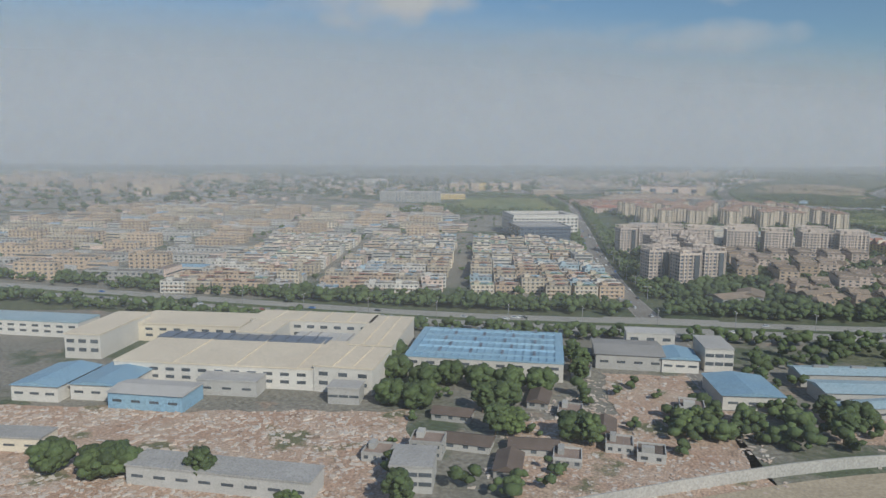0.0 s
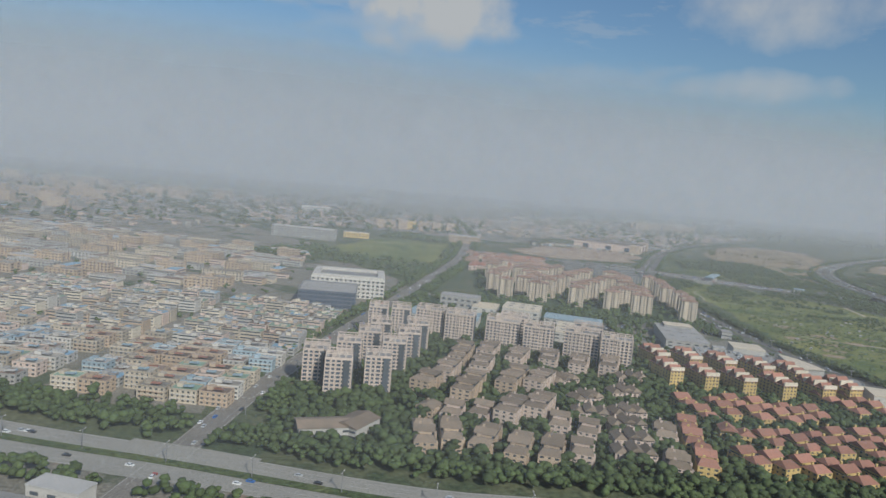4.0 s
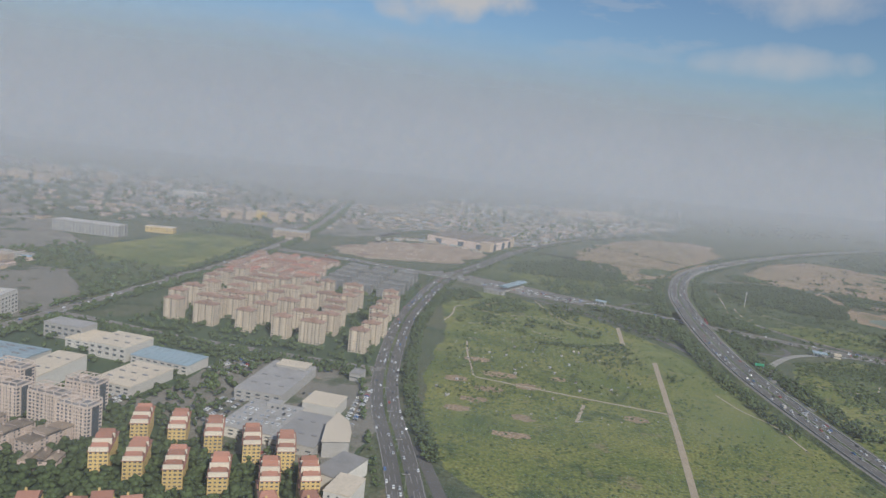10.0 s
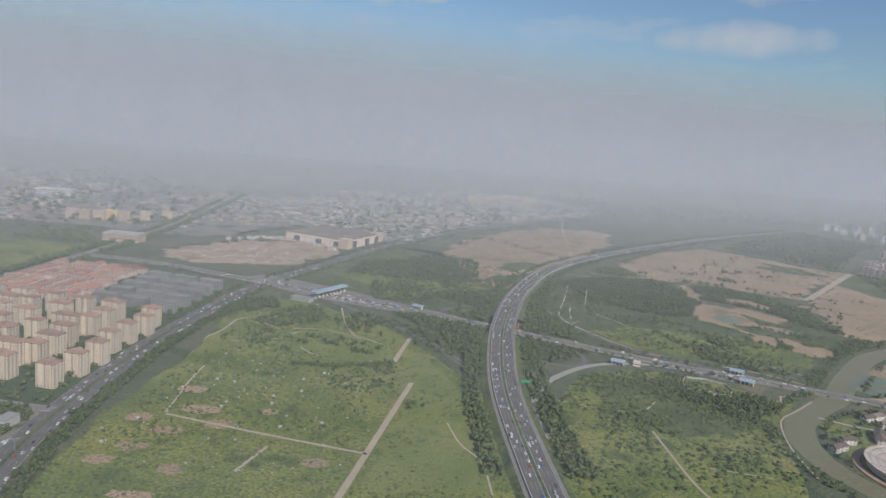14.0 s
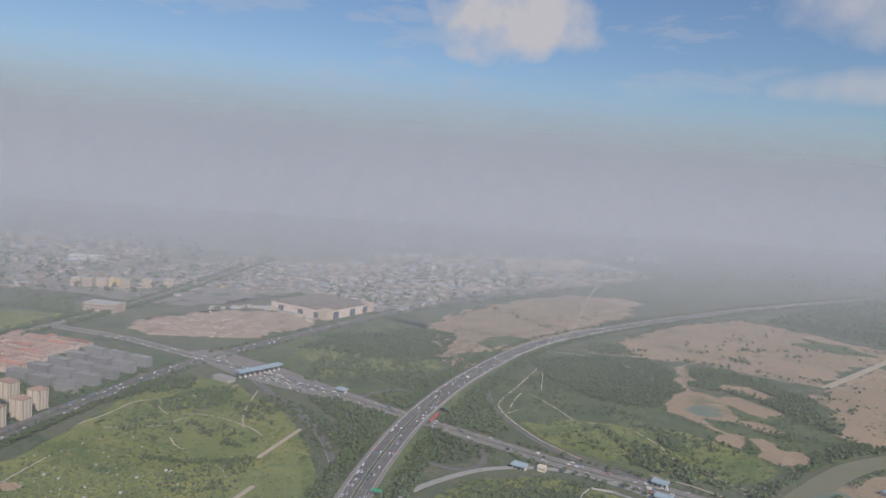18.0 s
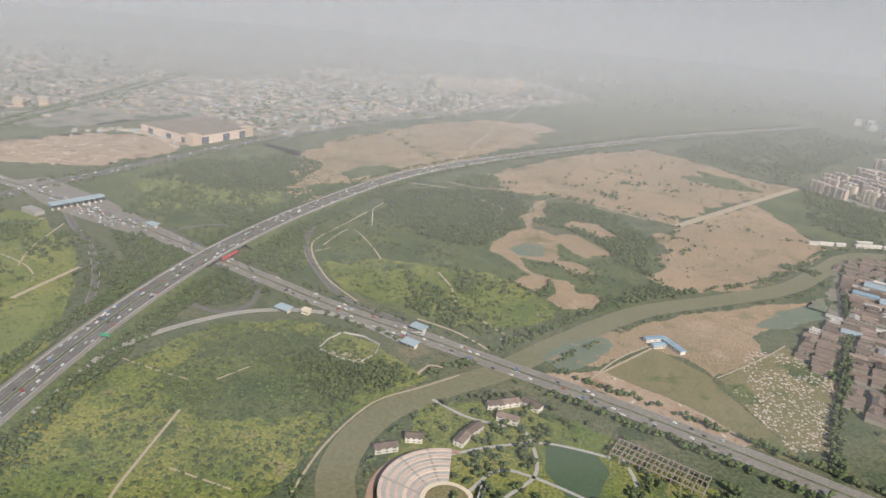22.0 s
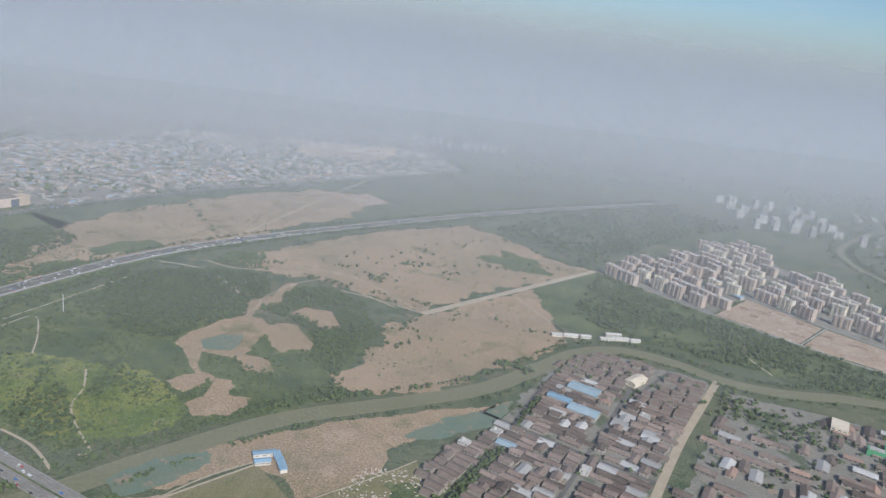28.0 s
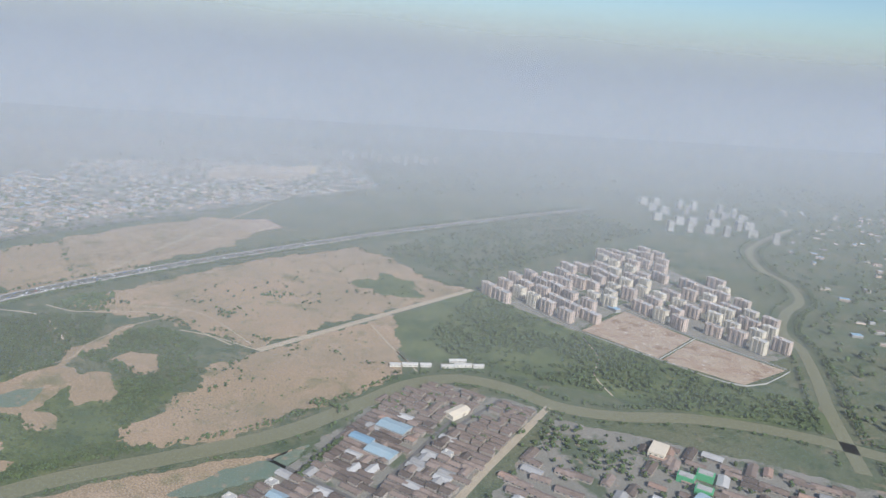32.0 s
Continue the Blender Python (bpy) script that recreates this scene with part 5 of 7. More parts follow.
for poly in ([(1106, 1200), (1217, 1106), (1276, 1188), (1340, 1300), (1375, 1390), (1373, 1469), (1313, 1457), (1207, 1314)], [(1288, 1190), (1351, 1133), (1412, 1080), (1440, 1105), (1452, 1176), (1440, 1275), (1421, 1354), (1352, 1290)]):
    o = Vector(poly[0])
    for j in range(14):
        for i in range(-2, 8):
            p = o + ux * (i * 27 + 12 + (9 if j % 2 else 0) + rng.uniform(-3, 3)) + uy * (j * 28 + 11 + rng.uniform(-4, 4))
            if inside(p.x, p.y, poly) and rng.random() < 0.94:
                e2.append((rng.choice((0, 1, 2)), at(p.x, p.y, -50 + rng.choice((0, 0, 6, -6))) @ Matrix.Diagonal((1, 1, rng.uniform(0.82, 1.1), 1))))
spread(EST2, e2)
EST3 = [simple("apartment_tower", "tall hazy apartment tower", "apartment block", w, 10, n, 1.5, GREYWALL, GREYROOF, "far towers", "flat", 1, 5) for w, n in ((10, 12), (16, 9))]
spread(EST3, [(rng.randrange(2), at(1425 + i * 38 + rng.uniform(-14, 14), 1690 + j * 75 - i * 6 + rng.uniform(-20, 20), rng.uniform(-20, 20))) for j in range(4) for i in range(6)] + [(rng.randrange(2), at(x + rng.uniform(-5, 5), 2160 + rng.uniform(-20, 60), rng.uniform(-10, 10))) for x in (700, 725, 745, 770, 800, 840, 862, 885, 910, 935)])
FARAPT = [simple("apartment_tower", "pale apartment slab in the far town", "apartment block", w, 12, 9, 1.6, wall, GREYROOF, "far town slabs", "flat", 1, 8) for w, wall in ((26, YELLOWWALL), (34, TANWALL), (22, TANWALL))]
spread(FARAPT, [(rng.randrange(1, 3), at(540 + i * 24 + rng.uniform(-5, 5), 1730 + j * 40 + i * 12, rng.uniform(-15, 15) + 25)) for j in range(3) for i in range(7)] + [(0, at(676 + k * 14, 1880 + k * 16, 30)) for k in range(2)] + [(rng.randrange(1, 3), at(-330 - rng.uniform(0, 600), 760 + rng.uniform(0, 700), rng.uniform(-8, 8))) for k in range(60)])

for x, y, k, a in ((15, 1055, 2, 12), (29, 1060, 2, 12), (46, 1065, 2, 12), (56, 1077, 0, 12), (75, 1074, 2, 12), (94, 1094, 2, 12), (114, 1115, 2, 12)):
    copy_thing(FARAPT[k], at(x, y, a) @ Matrix.Diagonal((0.6, 0.8, 0.8, 1)))

for k in range(46):
    a = rng.random()
    x, y = 236 + 128 * a + rng.uniform(-8, 8), 1012 + 40 * math.sin(a * 3.1) - 12 * a + rng.uniform(-7, 7)
    copy_thing(TOWN[rng.randrange(len(TOWN))], at(x, y, 20 + rng.choice((0, 90))) @ Matrix.Diagonal((0.8, 0.8, 0.45, 1)))

# ---- village of old houses ----
HOUSE = [simple("village_house", lab, "house", w, d, f, 1.6, wall, roof, "village houses", st, 1.1, b) for lab, w, d, f, wall, roof, st, b in (("old house with weathered dark tile roof", 10, 5.5, 1, VILLAGEWALL, OLDROOF, "gable", 3), ("grey two-storey house with weathered roof", 8, 6, 2, VILLAGEWALL, OLDROOF, "gable", 3), ("flat-roofed white village house", 7, 6, 2, WHITEWALL, GREYROOF, "flat", 3), ("long low outbuilding with tiled roof", 15, 5, 1, VILLAGEWALL, OLDROOF, "gable", 5), ("shed with a pale blue sheet roof", 13, 8, 1, GREYWALL, PALEBLUE, "gable", 4), ("house with a reddish tile roof", 8, 6, 2, VILLAGEWALL, BROWNROOF, "hip", 3), ("shed with a grey sheet roof", 12, 7, 1, VILLAGEWALL, GREYROOF, "gable", 4))]


def near_lane(x, y, gap=4.2):
    for pts in STREETS:
        for (x0, y0), (x1, y1) in zip(pts, pts[1:]):
            t = max(0, min(1, ((x - x0) * (x1 - x0) + (y - y0) * (y1 - y0)) / ((x1 - x0) ** 2 + (y1 - y0) ** 2)))
            if math.hypot(x - x0 - t * (x1 - x0), y - y0 - t * (y1 - y0)) < gap:
                return True
    return False


VILLAGE = [(975, 672), (950, 716), (1003, 785), (1045, 905), (1082, 942), (1172, 918), (1122, 800), (1080, 690), (1040, 600), (948, 600)]
hp = []
ang = radians(-24)
for j in range(-24, 31):
    for i in range(-15, 17):
        u, v = i * 10.6 + rng.uniform(-1.0, 1.0), j * 6.6 + rng.uniform(-0.5, 0.5)
        x, y = 1060 + u * math.cos(ang) - v * math.sin(ang), 780 + u * math.sin(ang) + v * math.cos(ang)
        if inside(x, y, VILLAGE) and rng.random() < 0.95 and not near_lane(x, y):
            hp.append((rng.choice((0, 0, 0, 0, 0, 0, 1, 1, 1, 1, rng.choice((2, 1)), 3, 3, 3, 3, 3, 6, 6, rng.choice((4, 5, 6, 6)))), at(x, y, -24 + rng.choice((0, 0, 0, 0, 0, 90)) + rng.uniform(-4, 4))))
hp.sort(key=lambda q: (q[1].translation - Vector((1045, 790, 0))).length)
spread(HOUSE, hp[:210])
g = Geo()
for _, q in hp[210:]:
    w, d, h = rng.uniform(3, 6), rng.uniform(2.2, 3.2), rng.choice((1.6, 1.6, 3.2))
    k0 = len(g.v)
    g.box(-w, -d, 0, w, d, h, 0).hip(-w, -d, h, w, d, 1.1, 0.0, 0.3, 1)
    for k in range(k0, len(g.v)):
        g.v[k] = tuple(q @ Vector(g.v[k]))
tagged(part("village_houses", g, [VILLAGEWALL, OLDROOF]), "crowded old houses with weathered roofs", "houses", kind="stuff")
HOUSE2 = [simple("yard_building", "weathered long yard building with tiled roof", "house", w, d, 1, 2.0, VILLAGEWALL, roof, "yard buildings", "gable", 1.2, 4) for w, d, roof in ((14, 6.5, OLDROOF), (19, 7, OLDROOF), (11, 6.5, OLDROOF), (15, 8, GREYROOF), (12, 6, BROWNROOF))]
YARDS = [(1085, 660), (1118, 745), (1190, 905), (1300, 880), (1420, 850), (1420, 690), (1250, 620)]
spread(HOUSE2, [(rng.choice((0, 0, 1, 1, 2, 3, 4)), at(x + rng.uniform(-6, 6), y + rng.uniform(-4, 4), -24 + rng.choice((0, 0, 90)) + rng.uniform(-5, 5))) for x in range(1085, 1420, 17) for y in range(630, 900, 11) if inside(x, y, YARDS) and rng.random() < 0.8 and not (1180 < x < 1245 and y > 830)])
hall("blue_hall", "big blue-grey factory roof in the yards", 1296, 800, 50, 13, 5, CREAMWALL, PALEBLUE, -38, 1.2)
hall("cream_hall", "cream hall in the yards", 1262, 872, 12, 18, 5, CREAMWALL, CREAMROOF, -24, flat=True)
hall("blue_hall", "village workshop with blue roof", 1043, 836, 18, 8, 4, GREYWALL, BLUEROOF, -24, 1.0)
hall("blue_hall", "pale blue village workshop", 1060, 822, 22, 12, 4, GREYWALL, PALEBLUE, -24, 1.2)
hall("blue_hall", "pale blue village workshop", 1063, 858, 24, 14, 4, GREYWALL, PALEBLUE, -24, 1.2)
hall("cream_hall", "village hall with cream roof", 1108, 893, 10, 20, 4, CREAMWALL, CREAMROOF, -38, 1.2)
for k, (x, y) in enumerate(((1275, 840), (1290, 846), (1284, 826))):
    c = thing("netted_building", "building shell wrapped in green safety net", "building", "netted shells")
    part("net", box(-6, -4, 0, 6, 4, 5), GREENNET, c)
    part("roof", box(-5, -3, 5.0, 5, 3, 5.4), CONCRETE, c)
    c.matrix_basis = at(x, y, -24)
for x, y, w, a in ((1045, 968, 10, 12), (1058, 972, 14, 14), (1072, 975, 10, 14), (1092, 978, 12, 14), (1106, 984, 16, 16), (1120, 986, 10, 16), (1100, 992, 16, 16)):
    hall("white_shed", "white sheet shed by the river", x, y, w, 4, 2.6, WHITEWALL, WHITEWALL, a, 0.5, category="shed")
for x, y, w, a in ((864, 700, 13, 28), (877, 693, 14, -58), (866, 692, 9, 28), (872, 700, 8, -58)):
    hall("site_cabin", "site cabins with blue roofs", x, y, w, 4, 2.6, WHITEWALL, BLUEROOF, a, 0.5, category="cabin")
hall("blue_shed", "blue site store by the new plots", 1270, 1190, 16, 8, 4, GREYWALL, BLUEROOF, -50, 0.6)

# ---- river park ----
amphi = thing("amphitheatre", "pale stone open-air theatre with curved steps", "amphitheatre")


def arc_line(radius, a0, a1, step=6):
    return [Vector((math.cos(radians(a)), math.sin(radians(a)), 0)) * radius for a in range(a0, a1 + 1, step)]


for k in range(10):
    g = Geo()
    r0, top = 12 + k * 1.75, 0.5 + k * 0.42
    strip(g, arc_line(r0 + 0.85, 96, 258), -0.85, 0.85, top)
    inner = arc_line(r0, 96, 258)
    for p, q in zip(inner, inner[1:]):
        g.quad([(p.x, p.y, 0.1), (q.x, q.y, 0.1), (q.x, q.y, top), (p.x, p.y, top)])
    part("seating_step", g, PINKWALL if k % 2 else CONCRETE, amphi)
for a in (118, 146, 176, 206, 234):
    u = Vector((math.cos(radians(a)), math.sin(radians(a)), 0))
    g = Geo()
    for k in range(10):
        g.box(12 + k * 1.75, -0.5, 0.5 + k * 0.42, 13.7 + k * 1.75, 0.5, 0.62 + k * 0.42, turn=radians(a))
    part("stair_aisle", g, PAVING, amphi)
part("outer_walk", strip(Geo(), arc_line(32.5, 90, 262), -1.6, 1.6, 0.5), BROWNROOF, amphi, "reddish outer walk")
part("ring_path", strip(Geo(), arc_line(10.6, 0, 360), -1.1, 1.1, 0.35), CREAMROOF, amphi)
g = Geo()
g.quad([(p.x, p.y, 0.3) for p in arc_line(9.5, 0, 354)])
part("stage", g, OLIVE, amphi, "round grassy stage")
for k in range(7):
    part("screen_post", Geo().box(12.2 + k * 0.4, -12 + k * 3.6, 0, 12.6 + k * 0.4, -11.6 + k * 3.6, 4.5), SOLAR, amphi)
part("screen_wall", Geo().box(11.6, -13, 0, 12.2, 12, 2.6, turn=-0.1), CONCRETE, amphi)
amphi.matrix_basis = at(760, 518, 0)
PARKH = [simple("park_house", "white house with dark tile roof in the park", "house", w, 5, 2, 1.5, WHITEWALL, OLDROOF, "park houses", "gable", 1.3, 3) for w in (8, 11)]
spread(PARKH, [(rng.randrange(2), at(x, y, a)) for x, y, a in ((772, 593, 20), (779, 597, 30), (791, 599, -30), (780, 583, -10), (764, 568, 60), (760, 559, 70), (738, 554, 10), (727, 543, 30), (785, 519, 0), (798, 516, 10), (803, 523, -10), (811, 524, 0), (824, 512, 20), (784, 510, 10))])
sub = thing("steel_frame_structure", "long rusty steel frame of an unfinished hall", "steel frame")
for i in range(10):
    for j in range(4):
        part("post", Geo().box(-0.2, -0.2, 0, 0.2, 0.2, 4, at=(-22 + i * 4.8, -7 + j * 4.6)), RUST, sub)
for j in range(4):
    part("beam", box(-22, -7.2 + j * 4.6, 3.8, 21.4, -6.8 + j * 4.6, 4.2), RUST, sub)
for i in range(19):
    part("cross_beam", box(-22.2 + i * 2.4, -7.2, 4.2, -21.9 + i * 2.4, 7.0, 4.5), RUST, sub)
sub.matrix_basis = at(852, 564, -24)
for pts in ([(756, 548), (775, 560), (800, 570), (830, 568)], [(770, 510), (786, 530), (796, 548), (790, 575), (775, 590)], [(820, 500), (840, 545), (835, 570)], [(740, 590), (760, 580), (780, 578)], [(760, 500), (770, 530), (785, 545), (830, 530), (850, 515)]):
    tagged(part("park_path", strip(Geo(), spline(pts, 3), -0.9, 0.9, 0.21), CONCRETE), "pale winding park path", "path", kind="structure")
field("park_lawn", [(728, 500), (735, 580), (778, 604), (830, 585), (890, 552), (860, 480)], 0.1, MEADOW, "park lawn by the river", 2.0)
hall("culture_hall", "grey angular hall with glazed facade among trees", 112, 254, 16, 9, 4.6, GREYWALL, TANROOF, 22, 1.2, category="hall")
hall("culture_hall", "wing of the grey angular hall", 121, 259, 9, 13, 4.6, GREYWALL, TANROOF, -24, 1.2, category="hall")

# ---- trees ----


def ico(level):
    bm = bmesh.new()
    bmesh.ops.create_icosphere(bm, subdivisions=level, radius=1.0)
    v = np.array([p.co[:] for p in bm.verts])
    f = np.array([[q.index for q in fc.verts] for fc in bm.faces])
    bm.free()
    return v, f


ICO1, ICO2 = ico(1), ico(2)
nr = np.random.RandomState(5)


def clumps(centres, radii, level=1, flat=0.75):
    """Uneven leaf clumps at the centres: vertices and triangles."""
    v0, f0 = ICO1 if level == 1 else ICO2
    n, k = len(centres), len(v0)
    jitter = 1 + nr.uniform(-0.32, 0.32, (n, k, 1))
    turn = nr.uniform(0, 6.28, n)
    c, s = np.cos(turn)[:, None], np.sin(turn)[:, None]
    v = np.stack([v0[:, 0] * c - v0[:, 1] * s, v0[:, 0] * s + v0[:, 1] * c, np.repeat(v0[None, :, 2], n, 0) * flat], 2) * jitter
    v = v * radii[:, None, None] + centres[:, None, :]
    f = f0[None] + (np.arange(n) * k)[:, None, None]
    return v.reshape(-1, 3), f.reshape(-1, 3)


def np_mesh(name, v, f, mat):
    me = bpy.data.meshes.new(name)
    me.vertices.add(len(v))
    me.vertices.foreach_set("co", v.astype(np.float32).ravel())
    me.loops.add(f.size)
    me.loops.foreach_set("vertex_index", f.astype(np.int32).ravel())
    me.polygons.add(len(f))
    me.polygons.foreach_set("loop_start", np.arange(0, f.size, 3, dtype=np.int32))
    me.polygons.foreach_set("loop_total", np.full(len(f), 3, dtype=np.int32))
    me.update(calc_edges=True)
    me.materials.append(mat)
    return me


def grove(name, label, pts, mat=None, level=1, per=6, kind="stuff"):
    """Many tree crowns, each of several clumps. pts: x, y, radius."""
    p = np.array(pts, float)
    if not len(p):
        return
    n = len(p)
    r = p[:, 2]
    off = nr.normal(0, 0.42, (n, per, 2)) * r[:, None, None]
    zc = r[:, None] * nr.uniform(0.55, 1.5, (n, per))
    c = np.concatenate([p[:, None, :2] + off, zc[:, :, None]], 2).reshape(-1, 3)
    rad = (r[:, None] * nr.uniform(0.3, 0.62, (n, per))).ravel()
    v, f = clumps(c, rad, level)
    tagged(new(name, np_mesh(name, v, f, mat or LEAF)), label, "trees", kind=kind)


BUILT = {}
for o in scene.objects:
    if o.parent is None and o.type == "EMPTY" and o.children:
        m = o.matrix_basis
        big = max((c for c in o.children if c.type == "MESH"), key=lambda c: c.dimensions.x * c.dimensions.y, default=None)
        if big is None:
            continue
        corners = [Vector(c) for c in big.bound_box]
        lo = [min(c[k] for c in corners) - 0.9 for k in (0, 1)]
        hi = [max(c[k] for c in corners) + 0.9 for k in (0, 1)]
        back = m.inverted()
        r = max(hi[0] - lo[0], hi[1] - lo[1]) * 0.5 + 3
        x, y = m.translation.x, m.translation.y
        if r > 90:
            continue
        for a in range(int((x - r) // 40), int((x + r) // 40) + 1):
            for b in range(int((y - r) // 40), int((y + r) // 40) + 1):
                BUILT.setdefault((a, b), []).append((back, lo, hi))


def is_free(x, y):
    for back, lo, hi in BUILT.get((int(x // 40), int(y // 40)), ()):
        p = back @ Vector((x, y, 0))
        if lo[0] < p.x < hi[0] and lo[1] < p.y < hi[1]:
            return False
    return True


ROADCELLS = set()
for line, half in ((R1, 10.5), (R2, 6), (R5, 5), (R3, 9.5), (R4, 10), (hw_line, 14), (river_line, 12), (river_two, 13)):
    for p in line:
        for a in range(-int(half) // 4 * 4, int(half) + 4, 2):
            for b in range(-int(half) // 4 * 4, int(half) + 4, 2):
                if a * a + b * b <= half * half:
                    ROADCELLS.add((int((p.x + a) // 3), int((p.y + b) // 3)))


for pts, half in (([(452, 330), (470, 444), (476, 485), (490, 582)], 3.0), ([(372, 506), (425, 494), (476, 484)], 2.0), ([(476, 618), (482, 672)], 2.5), ([(634, 470), (630, 488), (627, 528), (626, 544)], 1.6), ([(917, 966), (1100, 1208)], 6), ([(4, 92), (38, 110), (80, 123), (132, 126)], 4), ([(6, 84), (40, 103), (82, 116), (134, 119)], 7), ([(10, 74), (44, 93), (86, 106), (134, 109)], 7)):
    for p in spline(pts, 2.0):
        for a in np.arange(-half, half + 1, 1.0):
            for b in np.arange(-half, half + 1, 1.0):
                ROADCELLS.add((int((p.x + a) // 3), int((p.y + b) // 3)))


def clear(x, y):
    if 795 < x < 870 and 520 < y < 580 and (math.hypot(x - 815, y - 553) < 21 or math.hypot(x - 854, y - 532) < 13):
        return False
    if 740 < x < 870 and 725 < y < 985 and any(inside(x, y, c) for c in CLEARINGS):
        return False
    return (int(x // 3), int(y // 3)) not in ROADCELLS and is_free(x, y)


def wood(name, label, poly, spacing, size, keep=1.0, patchy=0.0, mat=None, per=6):
    xs, ys = [p[0] for p in poly], [p[1] for p in poly]
    pts = []
    y = min(ys)
    while y < max(ys):
        x = min(xs)
        while x < max(xs):
            px, py = x + rng.uniform(-0.5, 0.5) * spacing, y + rng.uniform(-0.5, 0.5) * spacing
            dens = keep + patchy * noise.noise(Vector((px * 0.025, py * 0.025, 3.1))) * 2
            if rng.random() < dens and inside(px, py, poly) and clear(px, py):
                pts.append((px, py, size * rng.uniform(0.65, 1.3)))
            x += spacing
        y += spacing
    grove(name, label, pts, mat, 1, per)


def belt(name, label, line, offsets, spacing, size, start=0, stop=None, keep=0.92, mat=None):
    pts = []
    total = min(stop or 1e9, length(line))
    for o in offsets:
        d = start + rng.uniform(0, spacing)
        while d < total:
            x, y, _ = along(line, d, o + rng.uniform(-0.8, 0.8))
            if rng.random() < keep and clear(x, y):
                pts.append((x, y, size * rng.uniform(0.7, 1.25)))
            d += spacing * rng.uniform(0.7, 1.3)
    grove(name, label, pts, mat)


belt("roadside_trees", "row of dark green trees along the boulevard", R1, (-23, -19, -15.5, 15.5, 19), 4.0, 2.4)
belt("roadside_trees", "row of trees along the avenue", R2, (-9, -7, 8, 11, 14), 3.8, 2.1, start=118)
belt("roadside_trees", "dense tree belt along the busy road", R3, (10.5, 13, 15.5), 2.6, 1.8, start=130, stop=470)
belt("roadside_trees", "trees along the busy road", R3, (-11, 11), 5.0, 1.8, start=470)
belt("roadside_trees", "trees along the busy road", R3, (-11,), 5.0, 1.7, stop=470, keep=0.7)
belt("roadside_trees", "thick trees beside the highway", hw_line, (-24, -20.5, -17, 17, 20.5, 24, 28), 4.0, 2.0, start=150, stop=620)
belt("roadside_trees", "trees along the distant highway", hw_line, (-16, -13, 13, 16, 20), 4.5, 2.0, start=620)
belt("roadside_trees", "dense dark trees before the estate", R5, (6, 9, 12, 15, 18), 3.4, 2.1, start=50)
belt("roadside_trees", "trees between the works and the road", R5, (-6, -9), 4.5, 1.8, start=40, keep=0.7)
belt("roadside_trees", "trees along the toll road", R4, (-12, 12), 6.0, 1.9, start=480, stop=700, keep=0.6)
belt("roadside_trees", "trees along the toll road by the park", R4, (-13, -11, 11, 14), 4.5, 2.1, start=700, keep=0.85)
belt("bank_trees", "bushes along the river bank", river_line, (-17, -13.5, 13.5), 4.6, 1.7, keep=0.75)
belt("bank_trees", "bushes along the river bank", river_two, (-15, 15, 20), 6, 2.2)
belt("ditch_trees", "dark trees along the ditch", spline([(1050, 900), (1001, 752), (968, 669), (944, 608), (930, 550)]), (-1.5, 1.5), 3.2, 2.0)
wood("estate_trees", "green trees between the housing blocks", [(96, 240), (330, 234), (322, 336), (226, 400), (118, 420), (92, 300)], 3.3, 2.5, 0.95, 0.1)
wood("estate_trees", "trees between the yellow blocks", [(228, 336), (318, 334), (312, 392), (228, 412)], 4.2, 2.1, 0.8)
wood("estate_trees", "trees around the estate towers", [(160, 520), (312, 500), (314, 690), (150, 690)], 6.5, 2.1, 0.65)
wood("works_trees", "trees between the works halls", [(100, 410), (250, 410), (262, 520), (120, 530)], 6.5, 2.1, 0.55)
wood("works_trees", "rows of trees between the car parks", [(226, 400), (262, 380), (264, 400), (256, 440), (262, 500), (228, 500), (200, 450)], 4.2, 1.8, 0.5)
wood("yard_trees", "trees round the factories", [(-4, 110), (60, 110), (62, 178), (44, 200), (-2, 206), (-2, 150)], 6.0, 2.0, 0.26)
wood("yard_trees", "dark clump of trees before the workshops", [(56, 147), (75, 160), (86, 155), (84, 141), (76, 130), (58, 132), (53, 137)], 2.6, 2.2, 0.9)
wood("yard_trees", "trees behind the workshops", [(66, 110), (170, 120), (180, 195), (92, 200)], 6.0, 2.4, 0.55, 0.2)
wood("town_trees", "dark trees before the old town", [(-330, 262), (-95, 256), (70, 246), (70, 262), (-100, 274), (-330, 310)], 4.2, 2.3, 0.85)
wood("town_trees", "street trees in the town", [(-300, 280), (80, 275), (40, 700), (-300, 700)], 14, 1.8, 0.4)
wood("waste_wood", "wood beside the green field", [(-60, 640), (48, 640), (115, 560), (122, 690), (40, 695), (-10, 750)], 6.0, 2.4, 0.5, 0.3)
wood("waste_wood", "wood between field and avenue", [(118, 700), (132, 700), (136, 900), (60, 990), (30, 900), (124, 900)], 5.5, 2.4, 0.8)
wood("interchange_wood", "dense wood inside the interchange", [(462, 735), (500, 695), (522, 640), (536, 590), (540, 650), (543, 715), (490, 742)], 3.6, 1.9, 0.9)
wood("interchange_wood", "dense wood inside the interchange", [(560, 600), (566, 710), (625, 688), (600, 660), (572, 640)], 3.8, 1.8, 0.6, 0.3)
wood("interchange_wood", "dense wood inside the interchange", [(566, 735), (600, 708), (625, 722), (600, 780), (588, 830), (580, 800)], 3.8, 1.8, 0.8)
wood("interchange_wood", "wood beyond the interchange", [(440, 780), (548, 738), (566, 820), (600, 920), (520, 900), (430, 850)], 4.2, 1.8, 0.6, 0.5)
